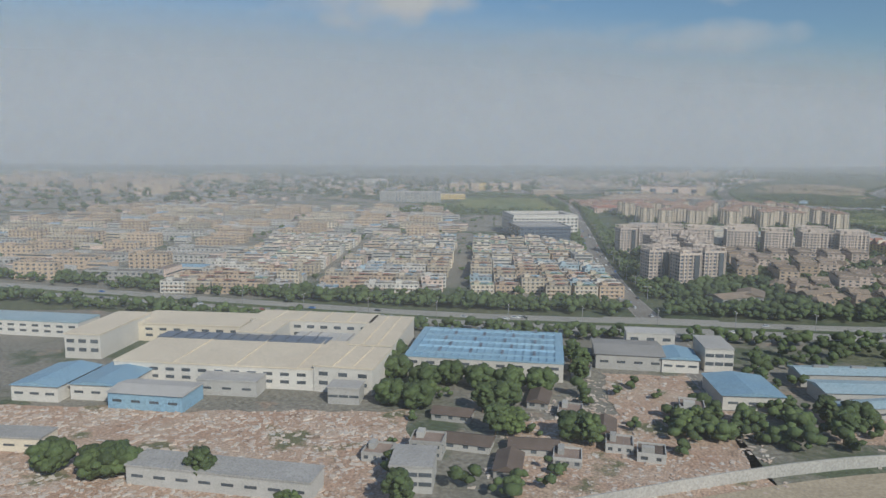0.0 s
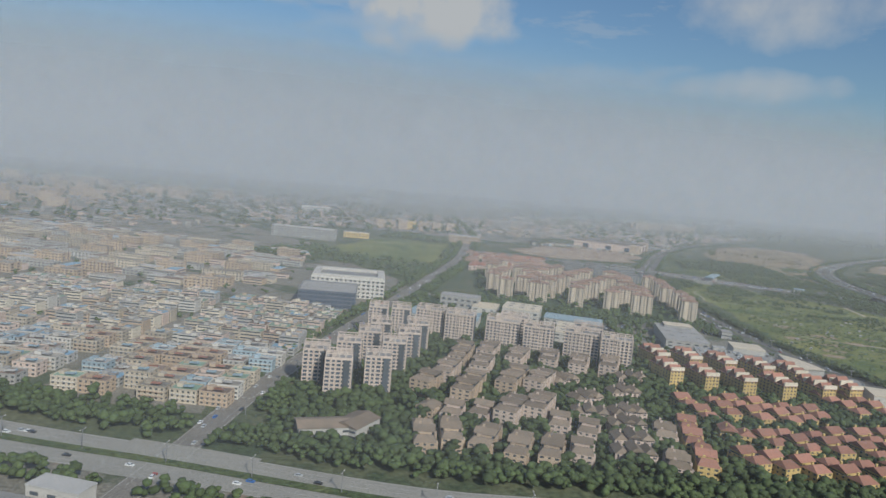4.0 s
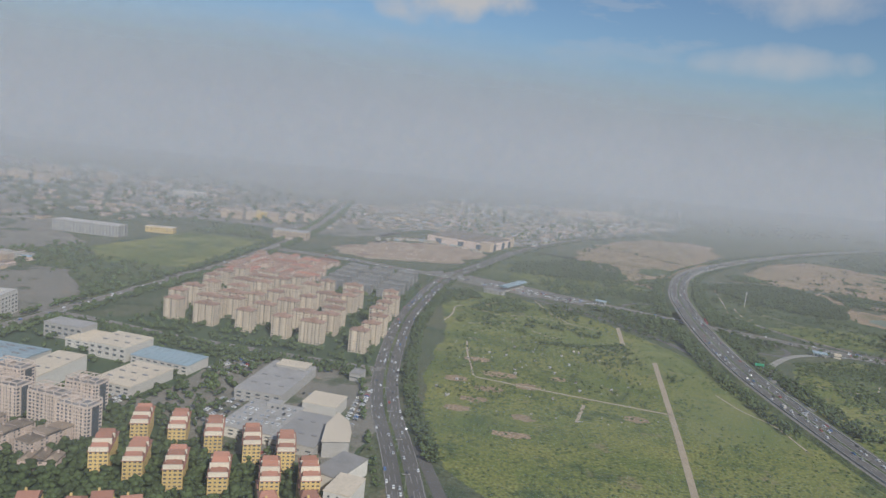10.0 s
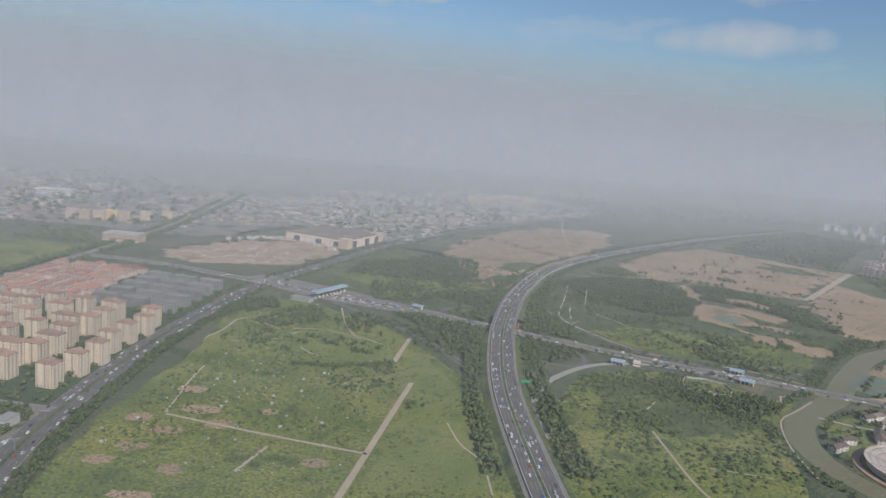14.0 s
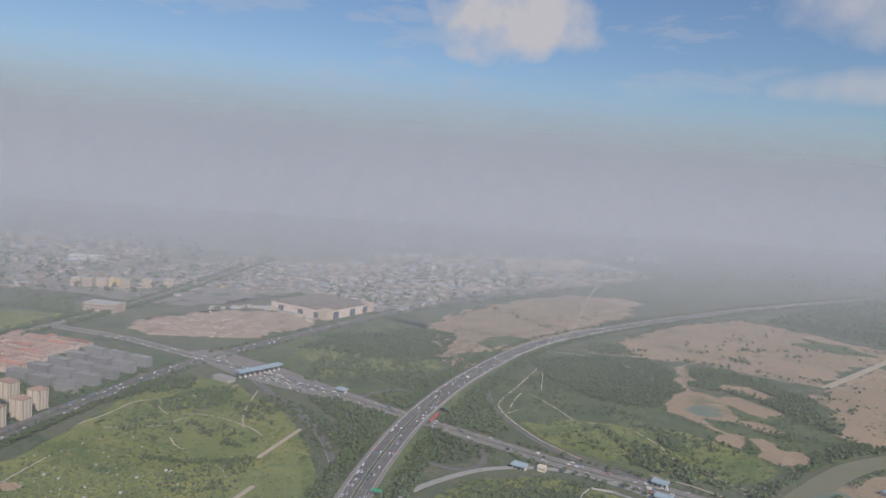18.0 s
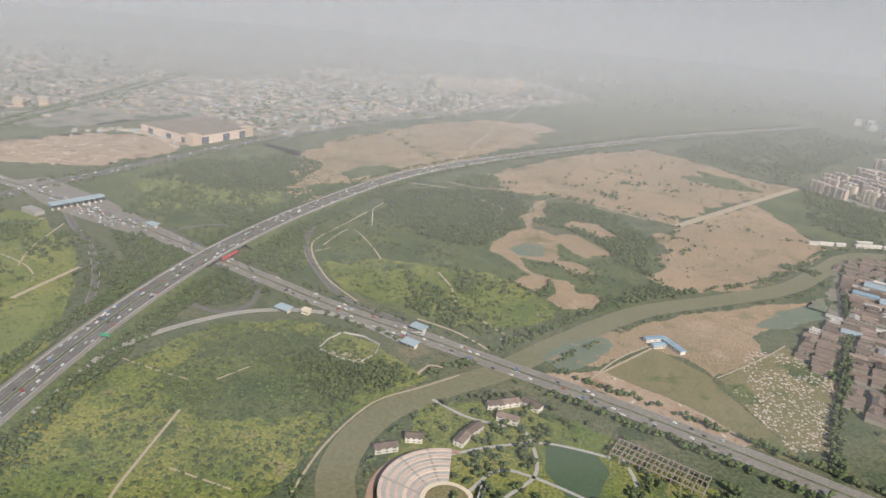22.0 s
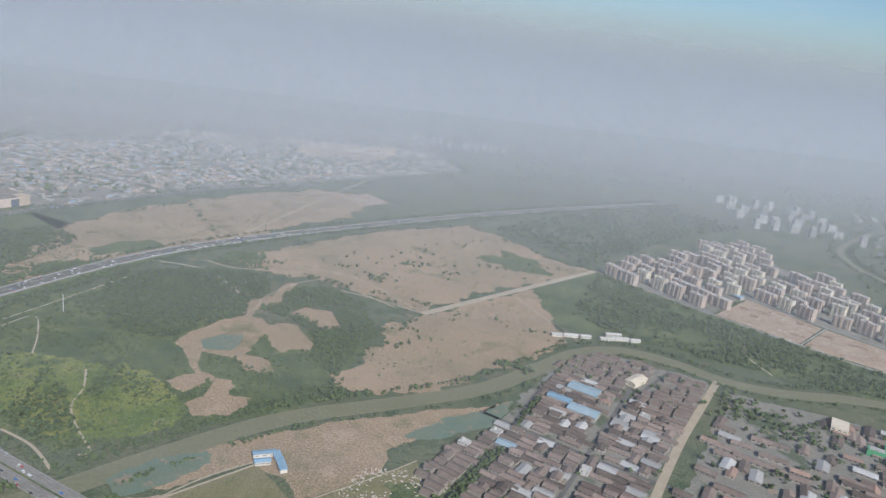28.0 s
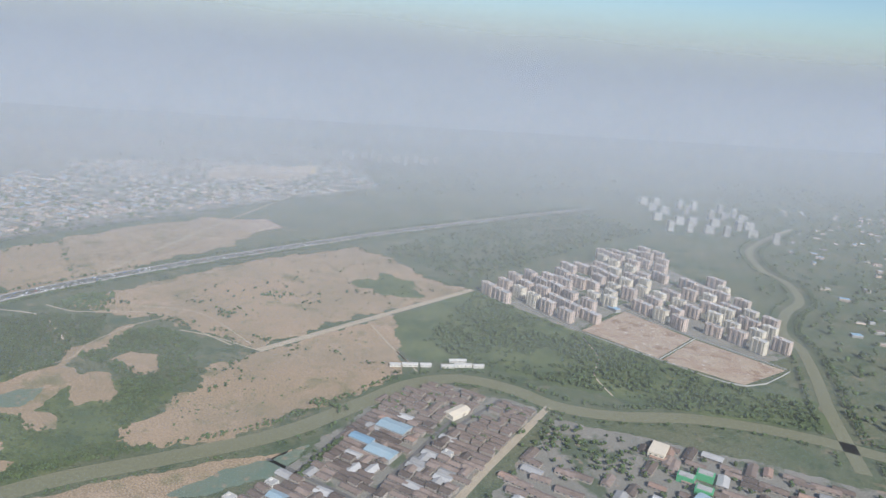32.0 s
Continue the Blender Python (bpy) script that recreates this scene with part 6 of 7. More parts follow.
wood("park_trees", "dark park trees round the toll plaza", [(337, 675), (338, 737), (364, 750), (372, 721), (351, 695)], 3.4, 1.7, 0.85)
wood("park_trees", "dark park trees on the rise", [(363, 678), (384, 726), (403, 738), (418, 698), (395, 676), (385, 670)], 3.4, 1.7, 0.85)
wood("park_trees", "park trees behind the rise", [(420, 700), (440, 735), (500, 690), (520, 640), (500, 640), (470, 670), (430, 680)], 4.0, 1.7, 0.5, 0.4)
for x, y, n in ((382, 630, 9), (359, 632, 4), (415, 651, 8), (429, 640, 12), (458, 629, 5), (445, 645, 6), (383, 656, 7), (404, 622, 4), (450, 632, 6), (398, 648, 4), (436, 655, 4), (410, 640, 5), (492, 547, 6), (375, 645, 4), (462, 640, 4)):
    grove("park_bushes", "cluster of dark park trees", [(x + rng.gauss(0, n ** 0.5 * 1.1), y + rng.gauss(0, n ** 0.5 * 1.0), rng.uniform(1.1, 1.8)) for k in range(n)])
belt("hedge", "dark hedge below the park", spline([(415, 594), (448, 600), (476, 617)]), (-1.2, 1.2), 2.2, 1.3)
wood("park_trees", "dark shrubs below the park", [(440, 560), (480, 560), (478, 612), (440, 596)], 3.2, 1.1, 0.6, 0.4)
wood("meadow_bushes", "bushes in the allotments", [(352, 470), (356, 690), (440, 660), (476, 590), (466, 490)], 4.6, 0.9, 0.4, 0.5, LEAFLIGHT)
wood("meadow_bushes", "low bushes in the scrub meadow", [(570, 540), (600, 625), (650, 648), (735, 606), (700, 540), (640, 480)], 3.4, 1.1, 0.45, 0.9, LEAFLIGHT)
wood("riverside_wood", "thick green scrub and trees near the river", [(596, 850), (680, 965), (755, 890), (885, 875), (870, 780), (808, 715), (700, 760), (640, 780)], 4.6, 1.5, 0.22, 0.8)
wood("riverside_wood", "belt of dark trees across the meadow", [(678, 762), (716, 730), (743, 700), (771, 673), (753, 669), (733, 673), (701, 691), (704, 712)], 3.5, 1.8, 0.75, 0.4)
wood("riverside_wood", "wide dark wood beside the highway", [(621, 937), (693, 990), (752, 996), (771, 956), (768, 915), (773, 889), (762, 868), (744, 836), (732, 820), (690, 826), (650, 870)], 3.4, 1.9, 0.85, 0.2)
wood("riverside_wood", "dark wood between the clearings and the field", [(783, 953), (787, 975), (817, 990), (866, 962), (874, 930), (889, 910), (880, 868), (875, 834), (879, 810), (867, 815), (847, 857), (826, 889), (808, 901), (790, 907), (775, 909)], 3.4, 1.9, 0.85, 0.2)
wood("riverside_wood", "green scrub between clearings and river", [(737, 812), (775, 788), (792, 780), (811, 790), (832, 796), (879, 802), (891, 785), (867, 759), (843, 733), (820, 722), (776, 760)], 4.4, 1.5, 0.45, 0.6)
wood("riverside_wood", "dark copse by the bend of the highway", [(687, 1007), (739, 1012), (725, 1062), (690, 1050)], 3.6, 2.0, 0.9)
wood("riverside_wood", "square dark copse", [(725, 749), (741, 751), (744, 727), (734, 726)], 2.4, 1.7, 1.0)
wood("riverside_wood", "trees along the river bank", [(810, 712), (832, 746), (856, 780), (880, 800), (900, 790), (856, 742), (832, 716), (791, 666), (768, 656), (777, 680)], 3.6, 1.8, 0.7, 0.3)
wood("riverside_wood", "dark trees below the walled plot", [(654, 611), (668, 618), (690, 608), (718, 623), (721, 595), (693, 569), (669, 591)], 3.2, 1.7, 0.8, 0.3)
wood("riverside_wood", "dark trees above the walled plot", [(650, 640), (668, 650), (690, 648), (668, 638)], 3.0, 1.6, 0.8)
wood("far_wood", "dark wood behind the toll road", [(400, 873), (410, 945), (486, 1036), (540, 1010), (538, 916), (492, 878)], 3.9, 1.9, 0.7, 0.4)
wood("riverside_wood", "thick green scrub beside the ramps", [(640, 722), (700, 686), (752, 668), (808, 715), (700, 760)], 5.0, 1.6, 0.3, 0.7, LEAFLIGHT)
wood("field_wood", "dark wood below the new estate", [(1105, 1200), (1215, 1100), (1360, 1010), (1430, 990), (1420, 945), (1300, 948), (1120, 990), (1060, 1030)], 4.2, 2.0, 0.65, 0.6)
wood("field_wood", "dark wood beyond the brown fields", [(960, 1340), (1095, 1225), (1262, 1480), (1400, 1640), (1300, 1750), (1100, 1560)], 8.0, 2.8, 0.7, 0.3)
wood("field_bushes", "single bushes in the brown fields", [(690, 1010), (917, 1326), (1095, 1195), (985, 1040), (886, 800), (870, 950)], 13, 1.6, 0.12, 0.3)
for x, y, n in ((855, 1042, 16), (1010, 885, 22), (905, 925, 6), (905, 880, 5), (880, 1110, 10), (925, 1100, 8), (1190, 880, 60), (1225, 850, 50)):
    grove("bush_clump", "dark clump of bushes", [(x + rng.gauss(0, n ** 0.5 * 2), y + rng.gauss(0, n ** 0.5 * 1.6), rng.uniform(1.3, 2.4)) for k in range(n)])
wood("park_trees", "trees in the river park", [(728, 490), (740, 590), (780, 610), (890, 560), (860, 480)], 4.2, 1.9, 0.45, 0.4)
wood("village_trees", "trees between the village houses", VILLAGE, 9, 2.0, 0.3)
wood("village_trees", "trees between the yards", YARDS, 8, 2.2, 0.26)
wood("far_trees", "hazy distant trees", [(-900, 700), (-330, 500), (-200, 760), (120, 1000), (200, 1300), (-300, 1800)], 24, 5.0, 0.5, 0.4, None, 3)
wood("far_trees", "hazy distant trees", [(300, 1180), (440, 1110), (700, 1600), (900, 1700), (1500, 2000), (1200, 2600), (200, 2400)], 22, 4.5, 0.5, 0.4, None, 3)
wood("far_trees", "hazy woods beyond the river", [(1440, 900), (1900, 900), (2600, 2400), (1700, 2400), (1500, 1500)], 18, 4.5, 0.55, 0.4, None, 3)



def edge_bushes(label, poly, spacing, size):
    line = smooth_outline(poly, 5.0, spacing)
    pts = [(p.x + rng.gauss(0, 2.5), p.y + rng.gauss(0, 2.5), size * rng.uniform(0.5, 1.5)) for p in line if noise.noise(p * 0.03) > rng.uniform(-0.3, 0.35)]
    grove("edge_bushes", label, [q for q in pts if clear(q[0], q[1])], None, 1, 4)


edge_bushes("bushes along the edge of a brown field", [(700, 1016), (717, 1066), (756, 1140), (832, 1252), (926, 1338), (1034, 1236), (1096, 1208)], 4.0, 1.8)
edge_bushes("bushes along the edge of a brown field", [(875, 803), (886, 860), (892, 925), (917, 960), (852, 990), (788, 1014), (1052, 957), (1003, 881), (955, 820), (891, 788)], 4.0, 1.7)
edge_bushes("bushes along the edge of a brown field", [(527, 941), (494, 1046), (548, 1225), (667, 1080), (593, 964), (552, 925), (560, 872)], 4.5, 1.8)


def tufts(name, label, poly, spacing, size, mat):
    """Low tufts of weed and grass, one small clump each."""
    xs, ys = [p[0] for p in poly], [p[1] for p in poly]
    n = int((max(xs) - min(xs)) * (max(ys) - min(ys)) / spacing ** 2)
    pts = []
    for k in range(n):
        x, y = rng.uniform(min(xs), max(xs)), rng.uniform(min(ys), max(ys))
        if noise.noise(Vector((x * 0.03, y * 0.03, 5))) + 0.5 * noise.noise(Vector((x * 0.13, y * 0.13, 2))) > rng.uniform(-0.45, 0.5) and inside(x, y, poly) and clear(x, y):
            pts.append((x, y, size * rng.uniform(0.5, 1.5)))
    p = np.array(pts)
    v, f = clumps(np.column_stack([p[:, :2], p[:, 2] * 0.2]), p[:, 2], 1, 0.5)
    tagged(new(name, np_mesh(name, v, f, mat)), label, "weeds", kind="stuff")


tufts("weeds", "tufts of tall weed in the meadow", [(352, 405), (344, 500), (352, 690), (384, 748), (470, 690), (536, 574), (566, 455), (600, 330), (430, 300)], 2.6, 0.7, LEAFLIGHT)
tufts("weeds", "tufts of tall weed inside the ramps", [(566, 540), (600, 628), (650, 652), (735, 610), (700, 560), (690, 500), (650, 420), (560, 400)], 2.6, 0.8, LEAFLIGHT)
tufts("weeds", "weeds in the scrub by the river", [(572, 740), (600, 850), (680, 965), (755, 890), (885, 875), (860, 750), (756, 668), (620, 730)], 3.2, 0.8, LEAF)
tufts("weeds", "weeds behind the toll gate", [(345, 840), (420, 800), (545, 740), (580, 900), (640, 1010), (540, 1000), (420, 1080), (385, 960)], 4.0, 0.9, LEAF)
tufts("weeds", "sparse dry weeds in the brown fields", [(690, 1010), (800, 1200), (917, 1326), (1095, 1195), (985, 1040), (1050, 965), (886, 800), (872, 950)], 8.5, 0.8, LEAF)
tufts("weeds", "sparse dry weeds in the far brown field", [(527, 941), (494, 1046), (548, 1225), (660, 1400), (740, 1390), (667, 1080), (593, 964)], 6.0, 0.9, LEAF)

tufts("weeds", "dark low shrubs inside the ramps", [(566, 540), (600, 628), (650, 652), (735, 610), (700, 560), (690, 500), (650, 420), (560, 400)], 3.2, 1.1, LEAF)
# small sheds and water tanks of the allotments
SHEDS = []
for w, roof, lab in ((1.3, TANROOF, "tiny allotment shed with grey-tan roof"), (1.6, CREAMROOF, "tiny allotment shed with pale roof"), (1.3, GREYROOF, "tiny grey allotment hut")):
    e = thing("garden_shed", lab, "shed", "allotment sheds")
    part("wall", box(-w / 2, -0.6, 0, w / 2, 0.6, 1.0), GREYWALL, e)
    part("roof", box(-w / 2 - 0.15, -0.75, 1.0, w / 2 + 0.15, 0.75, 1.12), roof, e)
    part("door", box(-0.2, -0.63, 0, 0.2, -0.6, 0.8), RUST, e)
    SHEDS.append(e)
shp = [(380, 557), (419, 530), (358, 470), (367, 540), (427, 570), (440, 582), (461, 552), (352, 482), (362, 497), (414, 485), (430, 517)]
shp += [(rng.uniform(356, 462), rng.uniform(500, 590)) for k in range(10)]
spread(SHEDS, [(rng.randrange(3), at(x, y, rng.uniform(0, 180))) for x, y in shp])

# single trees near the start of the flight


def tree(label, height, width, seed, mat):
    e = thing("tree", label, "tree", "yard trees")
    g = Geo()
    ring = 7
    for z, r in ((0, 0.2), (height * 0.3, 0.14), (height * 0.62, 0.06)):
        for i in range(ring):
            a = 6.283 * i / ring
            g.v.append((r * math.cos(a), r * math.sin(a), z))
    for k in range(2):
        for i in range(ring):
            g.f.append((k * ring + i, k * ring + (i + 1) % ring, (k + 1) * ring + (i + 1) % ring, (k + 1) * ring + i))
            g.m.append(0)
    part("trunk", g, BARK, e)
    r_ = random.Random(seed)
    for k in range(4):
        a = r_.uniform(0, 6.28)
        b = Geo()
        q = Vector((math.cos(a) * width * 0.35, math.sin(a) * width * 0.35, height * 0.62))
        s = Vector((0, 0, height * 0.3))
        side = Vector((-math.sin(a), math.cos(a), 0)) * 0.06
        b.quad([s - side, s + side, q + side * 0.4, q - side * 0.4])
        b.quad([s + Vector((0, 0, 0.1)), s - Vector((0, 0, 0.1)), q - Vector((0, 0, 0.04)), q + Vector((0, 0, 0.04))])
        part("limb", b, BARK, e)
    c = []
    for k in range(70):
        a, u, w = r_.uniform(0, 6.28), r_.random() ** 0.5, r_.uniform(-1, 1)
        rr = width * 0.5 * u * math.sqrt(max(0.05, 1 - w * w * 0.8))
        c.append((rr * math.cos(a), rr * math.sin(a), height * 0.62 + w * height * 0.34))
    v, f = clumps(np.array(c), nr.uniform(0.1, 0.2, len(c)) * width, 2, 0.8)
    o = new("crown", np_mesh("crown", v, f, mat))
    o.parent = e
    return e


TREES = [tree("broad dark green tree beside rubble", 5.2, 6.4, 1, LEAF), tree("rounded green tree in the yards", 6.0, 4.6, 2, LEAF), tree("lighter green bushy tree", 4.2, 4.4, 3, LEAFLIGHT)]
tpl = [(0, at(-58, 118)), (0, at(-49, 116, 40)), (0, at(-46, 117, 140)), (1, at(-31, 114)), (1, at(2, 107)), (2, at(-14, 103)), (0, at(-5, 184)), (0, at(-7, 176, 60)), (0, at(-3, 170, 20)), (0, at(4, 163, 80)), (0, at(10, 166)), (0, at(17, 163, 40)), (0, at(24, 162, 70)), (0, at(31, 161, 10)), (1, at(41, 168)), (1, at(43, 176, 30)), (1, at(42, 184, 60)), (0, at(-3, 152)), (0, at(3, 150, 30)), (2, at(5, 155)), (1, at(17, 148)), (2, at(23, 139)), (0, at(22, 152, 45)), (0, at(34, 134, 15)), (2, at(1, 118))]
for k in range(15):
    x, y = rng.uniform(-2, 100), rng.uniform(122, 150)
    if clear(x, y):
        tpl.append((rng.randrange(3), at(x, y, rng.uniform(0, 360))))
spread(TREES, tpl)

# ---- rubble ----


def rubble(name, label, poly, count, size):
    g = Geo()
    xs, ys = [p[0] for p in poly], [p[1] for p in poly]
    k = 0
    while k < count:
        x, y = rng.uniform(min(xs), max(xs)), rng.uniform(min(ys), max(ys))
        k += 1
        if not inside(x, y, poly) or noise.noise(Vector((x * 0.06, y * 0.06, 0))) < rng.uniform(-0.5, 0.3):
            continue
        a, b, c = (size * rng.uniform(0.3, 1.3) for _ in range(3))
        g.box(-a, -b * 0.6, 0.02, a, b * 0.6, c * 0.5, turn=rng.uniform(0, 3.1), at=(x, y))
    m = RUBBLE
    tagged(part(name, g, m), label, "rubble", kind="stuff")


rubble("rubble", "heaps of broken brick and concrete", [(-140, 60), (-2, 60), (2, 148), (-45, 146), (-60, 148), (-140, 148)], 9000, 0.55)
rubble("rubble", "heaps of broken brick", [(4, 90), (60, 90), (72, 140), (72, 172), (48, 176), (22, 140)], 2600, 0.5)
rubble("rubble", "heaps of broken brick behind workshops", [(84, 120), (118, 124), (170, 150), (168, 196), (128, 190), (118, 150), (88, 152)], 2600, 0.55)
rubble("rubble", "scattered demolition debris", [(903, 648), (925, 708), (978, 716), (944, 608), (921, 600)], 2600, 0.7)
g = Geo()
for k in range(110):
    x, y = rng.uniform(356, 478), rng.uniform(450, 660)
    a, b = rng.uniform(0.15, 0.5), rng.uniform(0.12, 0.35)
    g.box(-a, -b, 0.1, a, b, rng.uniform(0.3, 0.8), turn=rng.uniform(0, 3.1), at=(x, y))
tagged(part("allotment_sheets", g, CONCRETE), "pale sheets and stones scattered in the allotments", "litter", kind="stuff")
rubble("rubble", "spoil heaps on the building site", [(206, 895), (245, 1012), (355, 950), (312, 876)], 300, 1.5)

# ---- far town, joined: too small to tell apart ----


def far_town(name, label, poly, spacing, keep, lo=3, hi=9, wide=1.0):
    g = Geo()
    xs, ys = [p[0] for p in poly], [p[1] for p in poly]
    y = min(ys)
    while y < max(ys):
        x = min(xs)
        while x < max(xs):
            px, py = x + rng.uniform(-0.5, 0.5) * spacing, y + rng.uniform(-0.5, 0.5) * spacing
            if rng.random() < keep + 0.9 * noise.noise(Vector((px * 0.006, py * 0.006, 8))) and inside(px, py, poly) and clear(px, py):
                w, d, h = rng.uniform(2.5, 7) * wide, rng.uniform(2, 4.5), rng.uniform(lo, hi) * 0.7
                a = rng.choice((-0.1, -0.1, 1.45)) + rng.uniform(-0.12, 0.12)
                g.box(-w, -d, 0, w, d, h, rng.choice((0, 3, 4, 4, 2)), rng.choice((6, 6, 7, 8, 8, 8, 9)), turn=a, at=(px, py))
                for k in range(int(h / 1.8)):
                    g.box(-w * 0.92, -d - 0.06, k * 1.8 + 0.7, w * 0.92, -d + 0.1, k * 1.8 + 1.4, 12, turn=a, at=(px, py))
            x += spacing
        y += spacing
    tagged(part(name, g, TOWNMATS), label, "houses", kind="stuff")


far_town("far_houses", "hazy rows of far town houses", [(330, 1150), (440, 1120), (640, 1470), (860, 1820), (700, 2100), (250, 1800), (150, 1350)], 14, 0.6, 2, 6)
far_town("far_houses", "hazy far houses behind the mall", [(130, 1030), (280, 1180), (430, 1120), (330, 1400), (50, 1500), (-60, 1100)], 14, 0.65, 2, 6)
far_town("works_rows", "low works buildings between the larger blocks", [(-300, 300), (-100, 300), (-60, 460), (30, 470), (0, 690), (-300, 720)], 15, 0.7, 3, 6, 1.5)
far_town("far_houses", "hazy far industrial town", [(-900, 500), (-310, 420), (-240, 720), (-20, 980), (-100, 1500), (-900, 1700)], 24, 0.6, 3, 8, 1.4)
far_town("far_houses", "hazy far houses beyond the river", [(1530, 900), (1900, 1000), (2400, 2200), (1750, 2000), (1560, 1400)], 30, 0.35, 2, 6)

# ---- vehicles ----
CARS = []
for k, lab in enumerate(("white", "silver", "black", "red", "blue")):
    e = thing("car", lab + " car in traffic", "car", "traffic")
    part("body", Geo().box(-1.15, -0.46, 0.14, 1.15, 0.46, 0.46), CARPAINT[k], e)
    cab = Geo()
    cab.box(-0.72, -0.42, 0.46, 0.55, 0.42, 0.74, 0, 1)
    for i in (4, 5, 6, 7):
        x, y, z = cab.v[i]
        cab.v[i] = (x * 0.78, y * 0.86, z)
    part("cabin", cab, [DARKGLASS, CARPAINT[k]], e)
    part("wheels", Geo().box(-0.9, -0.44, 0, 0.9, 0.44, 0.16), CARPAINT[2], e)
    CARS.append(e)
truck = thing("truck", "white box truck in traffic", "truck", "traffic")
part("cargo_box", box(-2.2, -0.6, 0.5, 1.0, 0.6, 2.0), WHITEWALL, truck)
part("cab", box(1.05, -0.55, 0.3, 1.9, 0.55, 1.5), CARPAINT[4], truck)
part("chassis", box(-2.2, -0.5, 0.05, 1.9, 0.5, 0.5), CARPAINT[2], truck)
CARS.append(truck)
cp = []


def traffic(line, offsets, gap, start, stop, zf, count):
    for k in range(count):
        d = rng.uniform(start, min(stop, length(line)))
        x, y, a = along(line, d, rng.choice(offsets))
        cp.append((rng.choice((0, 0, 0, 0, 1, 1, 1, 2, 2, 3, 4, 5)), at(x, y, a, zf(Vector((x, y, 0))))))


traffic(hw_line, (-6.0, -4.0, -1.9, 1.9, 4.0, 6.0), 0, 100, 800, lambda p: deck_height(p) + 0.02, 42)
traffic(R3, (-6.5, -4.2, -2, 2, 4.2, 6.5), 0, 60, 560, lambda p: 0.13, 34)
traffic(R4, (-6.5, -4, -2, 2, 4, 6.5), 0, 60, 760, lambda p: 0.32, 20)
traffic(R2, (-3.6, -1.4, 1.4, 3.6), 0, 70, 500, lambda p: 0.15, 12)
traffic(R1, (-5, -2.6, 2.6, 5), 0, 200, 700, lambda p: 0.13, 8)
for i in range(9):
    for j in range(5):
        if rng.random() < 0.75:
            x, y = -10 + i * 2.5, -12 + j * 5.6
            a = radians(-7)
            cp.append((rng.choice((0, 0, 1, 1, 2)), at(283 + x * math.cos(a) - y * math.sin(a), 405 + x * math.sin(a) + y * math.cos(a), 83, 4.56)))
for i in range(16):
    for j in range(3):
        if rng.random() < 0.8:
            cp.append((rng.choice((0, 1, 2, 2)), at(254 + j * 4.5 + i * 0.2, 402 + i * 1.8, -8, 0.12)))
spread(CARS, cp)

g = Geo()
PAINTS = (0, 0, 0, 0, 1, 1, 1, 2, 2, 2, 0, 1, 3, 4)


def joined_cars(spots):
    for x, y, z, a in spots:
        k = rng.choice(PAINTS)
        a = radians(a)
        g.box(-1.1, -0.45, z + 0.1, 1.1, 0.45, z + 0.45, k, turn=a, at=(x, y))
        g.box(-0.65, -0.4, z + 0.45, 0.45, 0.4, z + 0.72, 5, k, turn=a, at=(x, y))


joined_cars([(x + (y - 464) * 0.35 + rng.uniform(-0.3, 0.3), y, 0.12, -8) for x in (234, 237.5, 243, 246.5) for y in np.arange(462, 494, 1.7) if rng.random() < 0.85])
joined_cars([(x + (y - 402) * 0.3, y, 0.12, -10) for x in (203, 206.5, 211, 214.5) for y in np.arange(402, 422, 1.7) if rng.random() < 0.85])
joined_cars([(x + rng.uniform(-0.2, 0.2), y, 0.12, -8) for x in (316, 319.5) for y in np.arange(418, 462, 1.8) if rng.random() < 0.7])
joined_cars([(x, y + rng.uniform(-0.2, 0.2), 0.12, 84) for y in (380, 447, 484) for x in np.arange(268, 312, 1.8) if rng.random() < 0.6])
for line, offs, a0, b0, zf, n in ((hw_line, (-6.0, -4.0, -1.9, 1.9, 4.0, 6.0), 60, 1100, lambda p: deck_height(p) + 0.02, 250), (R3, (-6.5, -4.2, -2, 2, 4.2, 6.5), 60, 900, lambda p: 0.13, 190), (R4, (-6.5, -4, -2, 2, 4, 6.5), 60, 800, lambda p: 0.32, 170), (R2, (-3.6, -1.4, 1.4, 3.6), 60, 800, lambda p: 0.15, 90), (R1, (-5, -2.6, 2.6, 5), 100, 800, lambda p: 0.13, 70)):
    for k in range(n):
        x, y, a = along(line, rng.uniform(a0, min(b0, length(line))), rng.choice(offs))
        joined_cars([(x, y, zf(Vector((x, y, 0))), a)])
for k in range(90):
    u, v = rng.uniform(-48, 48), rng.uniform(-9, 9)
    x, y = 418 + u * 0.88 + v * 0.47, 773 - u * 0.47 + v * 0.88
    joined_cars([(x, y, 0.3, -28)])
tagged(part("parked_and_far_cars", g, [*CARPAINT, DARKGLASS]), "many small cars in traffic and car parks", "cars", kind="stuff")


def boundary(points, label, high=1.3):
    line = spline(points, 20)
    g2 = Geo()
    strip(g2, line, -0.15, 0.15, high)
    for s_ in (-0.15, 0.15):
        k = len(g2.v)
        strip(g2, line, s_, s_ + 0.001, high)
        for i in range(k, len(g2.v), 2):
            x, y, z = g2.v[i]
            g2.v[i] = (x, y, 0.0)
    tagged(part("boundary_wall", g2, CONCRETE), label, "wall", kind="structure")


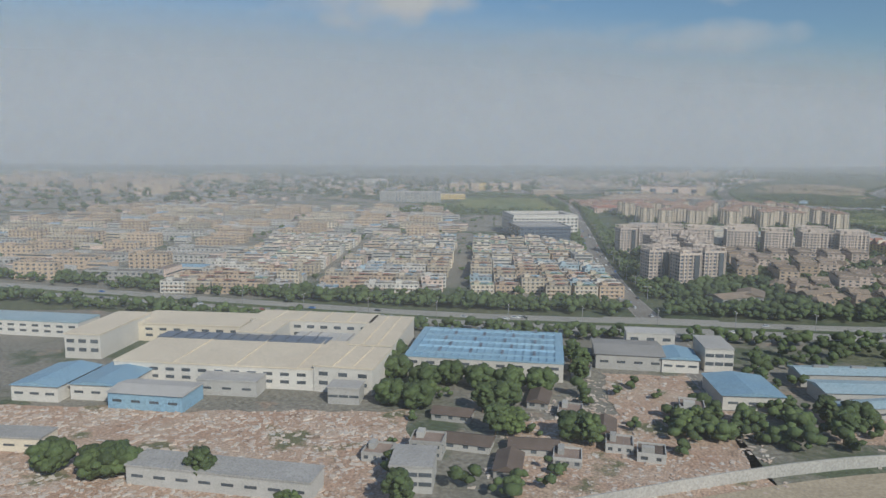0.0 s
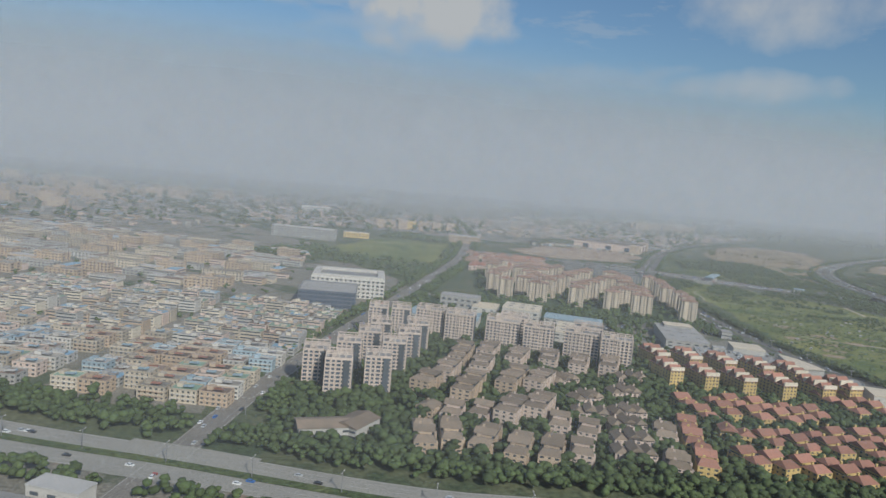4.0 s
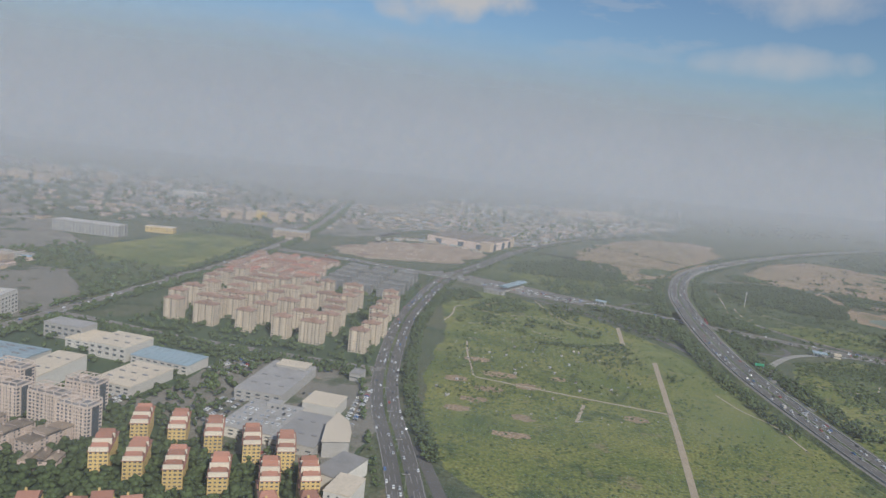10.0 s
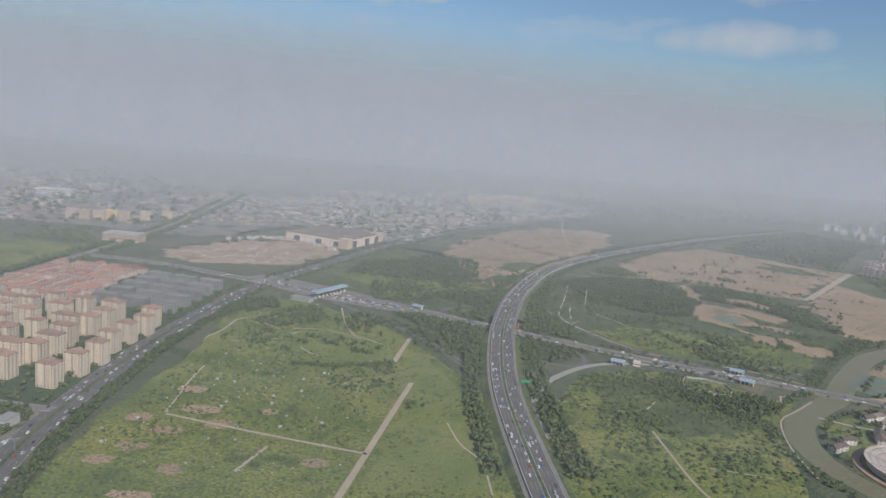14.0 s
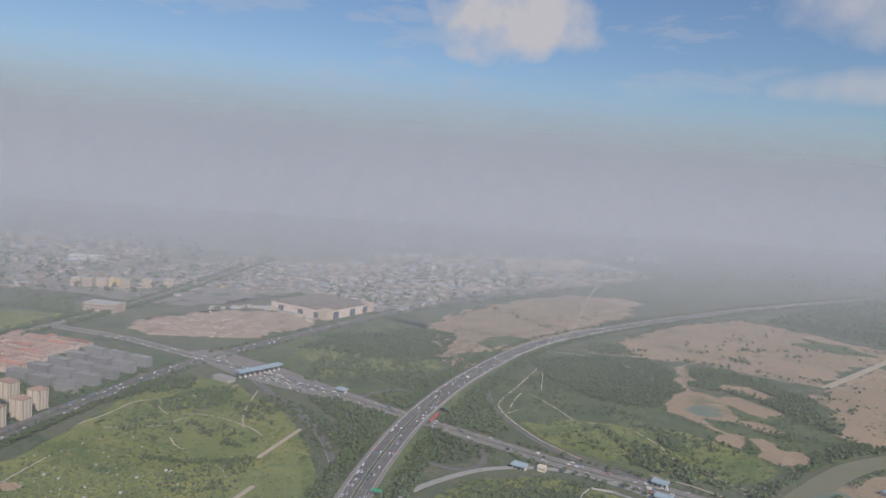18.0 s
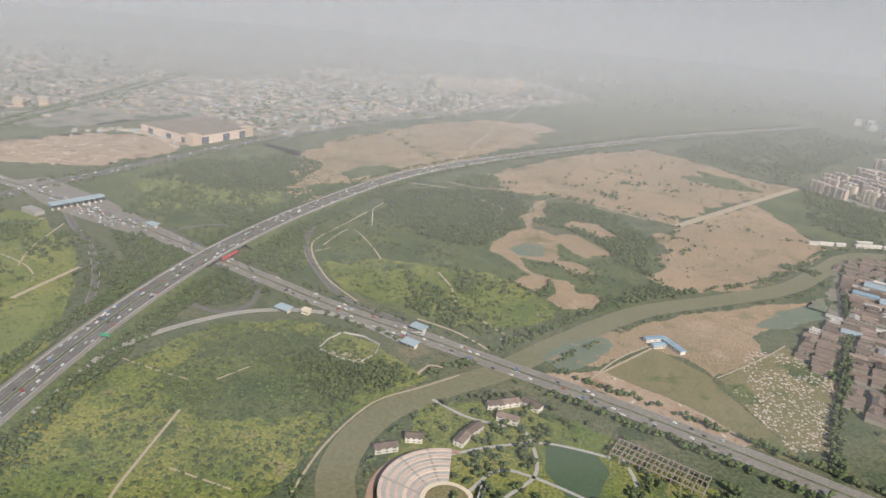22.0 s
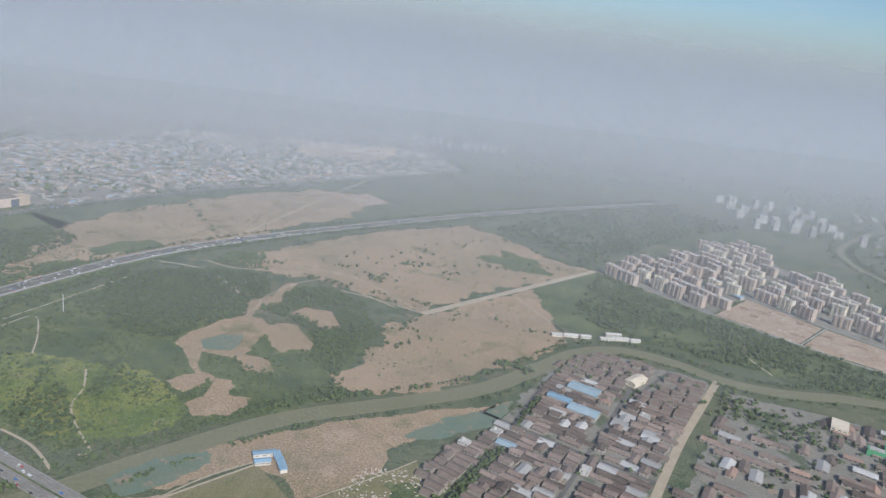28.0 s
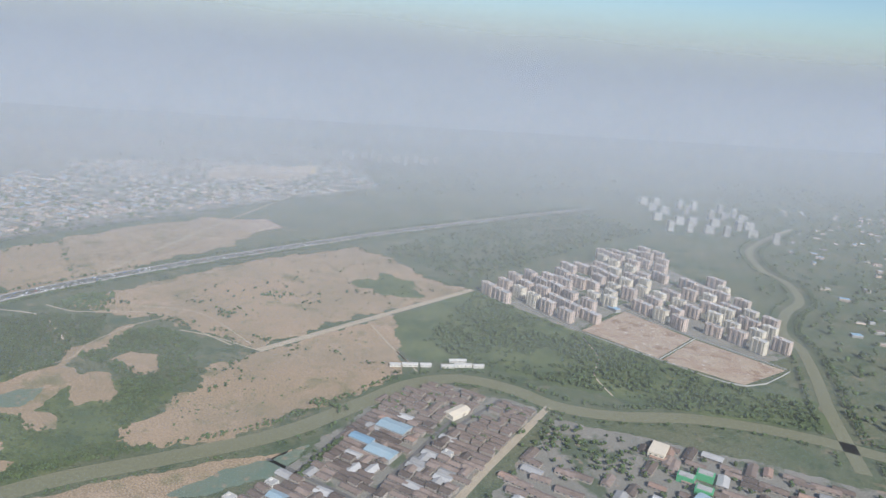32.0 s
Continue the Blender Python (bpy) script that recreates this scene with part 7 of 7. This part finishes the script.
boundary([(1105, 1216), (1160, 1172), (1224, 1108), (1298, 1054), (1370, 1014), (1428, 1062)], "pale boundary wall of the new estate")
boundary([(1350, 1124), (1299, 1056)], "pale wall between building plots")
boundary([(1284, 1193), (1350, 1128), (1426, 1066)], "pale wall behind the building plots")
boundary([(668, 620), (675, 643), (700, 636), (694, 612), (668, 620)], "low white wall round a lawn")
rubble("rubble", "spoil and sheds on the building plots", [(1226, 1112), (1284, 1190), (1346, 1124), (1298, 1058)], 260, 1.0)

boundary([(4, 92), (20, 103), (38, 110), (58, 117), (80, 123), (104, 126), (132, 126)], "pale sunlit perimeter wall beside a sandy road", 2.2)
tagged(part("perimeter_road", strip(Geo(), spline([(6, 84), (22, 95), (40, 103), (60, 110), (82, 116), (106, 119), (134, 119)]), -4.5, 4.5, 0.22), PATHSOIL), "sandy perimeter road inside the wall", "road", kind="structure")
# street lamps along the boulevard and highway, sign gantries
lamp = thing("street_lamp", "tall grey double-armed street lamp", "street lamp", "road lamps")
part("pole", box(-0.09, -0.09, 0, 0.09, 0.09, 5.5), STEEL, lamp)
part("arm", box(-1.1, -0.06, 5.4, 1.1, 0.06, 5.55), STEEL, lamp)
for s_ in (-1, 1):
    part("lamp_head", box(s_ * 1.1 - 0.3, -0.12, 5.45, s_ * 1.1 + 0.3, 0.12, 5.6), WHITEWALL, lamp)
lp = []
for line, o, a0, b0, st in ((R1, 0, 250, 560, 24), (R2, 6.3, 115, 420, 24), (R3, 0, 80, 500, 30)):
    d = a0
    while d < b0:
        x, y, a = along(line, d, o)
        lp.append((0, at(x, y, a + 90, 0.1)))
        d += st
spread([lamp], lp)
mast = thing("mast", "slender white steel mast", "mast")
part("shaft", box(-0.2, -0.2, 0, 0.2, 0.2, 15), WHITEWALL, mast)
part("antenna", box(-0.6, -0.6, 13.5, 0.6, 0.6, 14.2), STEEL, mast)
mast.matrix_basis = at(640, 838)
gan = thing("sign_gantry", "green direction sign over the highway", "road sign")
part("board", box(-3, -0.15, 3.5, 3, 0.15, 5.2), SIGNGREEN, gan)
for s_ in (-2.6, 2.6):
    part("post", box(s_ - 0.12, -0.12, 0, s_ + 0.12, 0.12, 3.5), STEEL, gan)
gan.matrix_basis = at(559, 586, 0, 2.3)

# ---- haze, imitated by upright see-through sheets ----
def painted_haze_material(name, amount, foot, top, tone):
    """Haze painted on a sheet in a pale diffuse tone: lets light through but for a share that grows from the foot up
    and thins out towards the top.
    """
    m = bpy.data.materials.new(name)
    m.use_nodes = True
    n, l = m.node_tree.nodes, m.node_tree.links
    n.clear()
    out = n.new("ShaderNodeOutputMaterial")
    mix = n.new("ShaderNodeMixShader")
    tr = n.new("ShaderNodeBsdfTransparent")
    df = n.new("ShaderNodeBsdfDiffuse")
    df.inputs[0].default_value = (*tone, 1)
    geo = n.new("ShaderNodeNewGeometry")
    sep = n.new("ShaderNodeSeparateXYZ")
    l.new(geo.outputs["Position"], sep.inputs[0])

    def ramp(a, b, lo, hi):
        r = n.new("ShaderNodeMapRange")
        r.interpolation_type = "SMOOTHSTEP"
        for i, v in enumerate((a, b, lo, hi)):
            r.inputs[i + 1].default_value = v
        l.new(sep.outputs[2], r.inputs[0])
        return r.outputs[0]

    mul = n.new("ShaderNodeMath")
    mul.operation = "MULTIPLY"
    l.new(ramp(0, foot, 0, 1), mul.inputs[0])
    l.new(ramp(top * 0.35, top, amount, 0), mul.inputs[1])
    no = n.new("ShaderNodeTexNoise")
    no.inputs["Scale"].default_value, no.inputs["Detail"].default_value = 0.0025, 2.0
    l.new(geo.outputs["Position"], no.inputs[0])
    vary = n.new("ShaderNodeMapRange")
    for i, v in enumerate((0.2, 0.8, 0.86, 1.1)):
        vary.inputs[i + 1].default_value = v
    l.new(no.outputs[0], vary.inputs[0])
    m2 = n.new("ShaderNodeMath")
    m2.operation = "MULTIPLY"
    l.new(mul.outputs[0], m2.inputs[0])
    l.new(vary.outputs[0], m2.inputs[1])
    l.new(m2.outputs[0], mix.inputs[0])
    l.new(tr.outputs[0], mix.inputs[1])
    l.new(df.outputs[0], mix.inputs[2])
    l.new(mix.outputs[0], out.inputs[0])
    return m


# added sheets, no real air: distance haze is put into their tone and opacity
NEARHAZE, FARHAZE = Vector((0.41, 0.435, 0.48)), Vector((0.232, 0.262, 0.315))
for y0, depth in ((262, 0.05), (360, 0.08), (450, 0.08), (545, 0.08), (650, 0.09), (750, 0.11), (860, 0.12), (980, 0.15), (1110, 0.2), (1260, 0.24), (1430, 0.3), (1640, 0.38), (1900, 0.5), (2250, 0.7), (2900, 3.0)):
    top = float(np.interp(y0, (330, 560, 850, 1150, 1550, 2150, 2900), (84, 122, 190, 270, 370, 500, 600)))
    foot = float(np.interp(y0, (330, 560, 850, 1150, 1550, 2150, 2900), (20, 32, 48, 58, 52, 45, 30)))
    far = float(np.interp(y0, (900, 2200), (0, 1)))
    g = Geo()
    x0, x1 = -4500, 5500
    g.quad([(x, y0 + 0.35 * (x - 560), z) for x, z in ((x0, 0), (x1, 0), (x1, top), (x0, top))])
    tagged(part("backdrop", g, painted_haze_material("haze", 1 - math.exp(-depth), foot, top, NEARHAZE.lerp(FARHAZE, far))), "upright see-through sheet coloured pale grey to imitate haze", "haze", kind="structure")
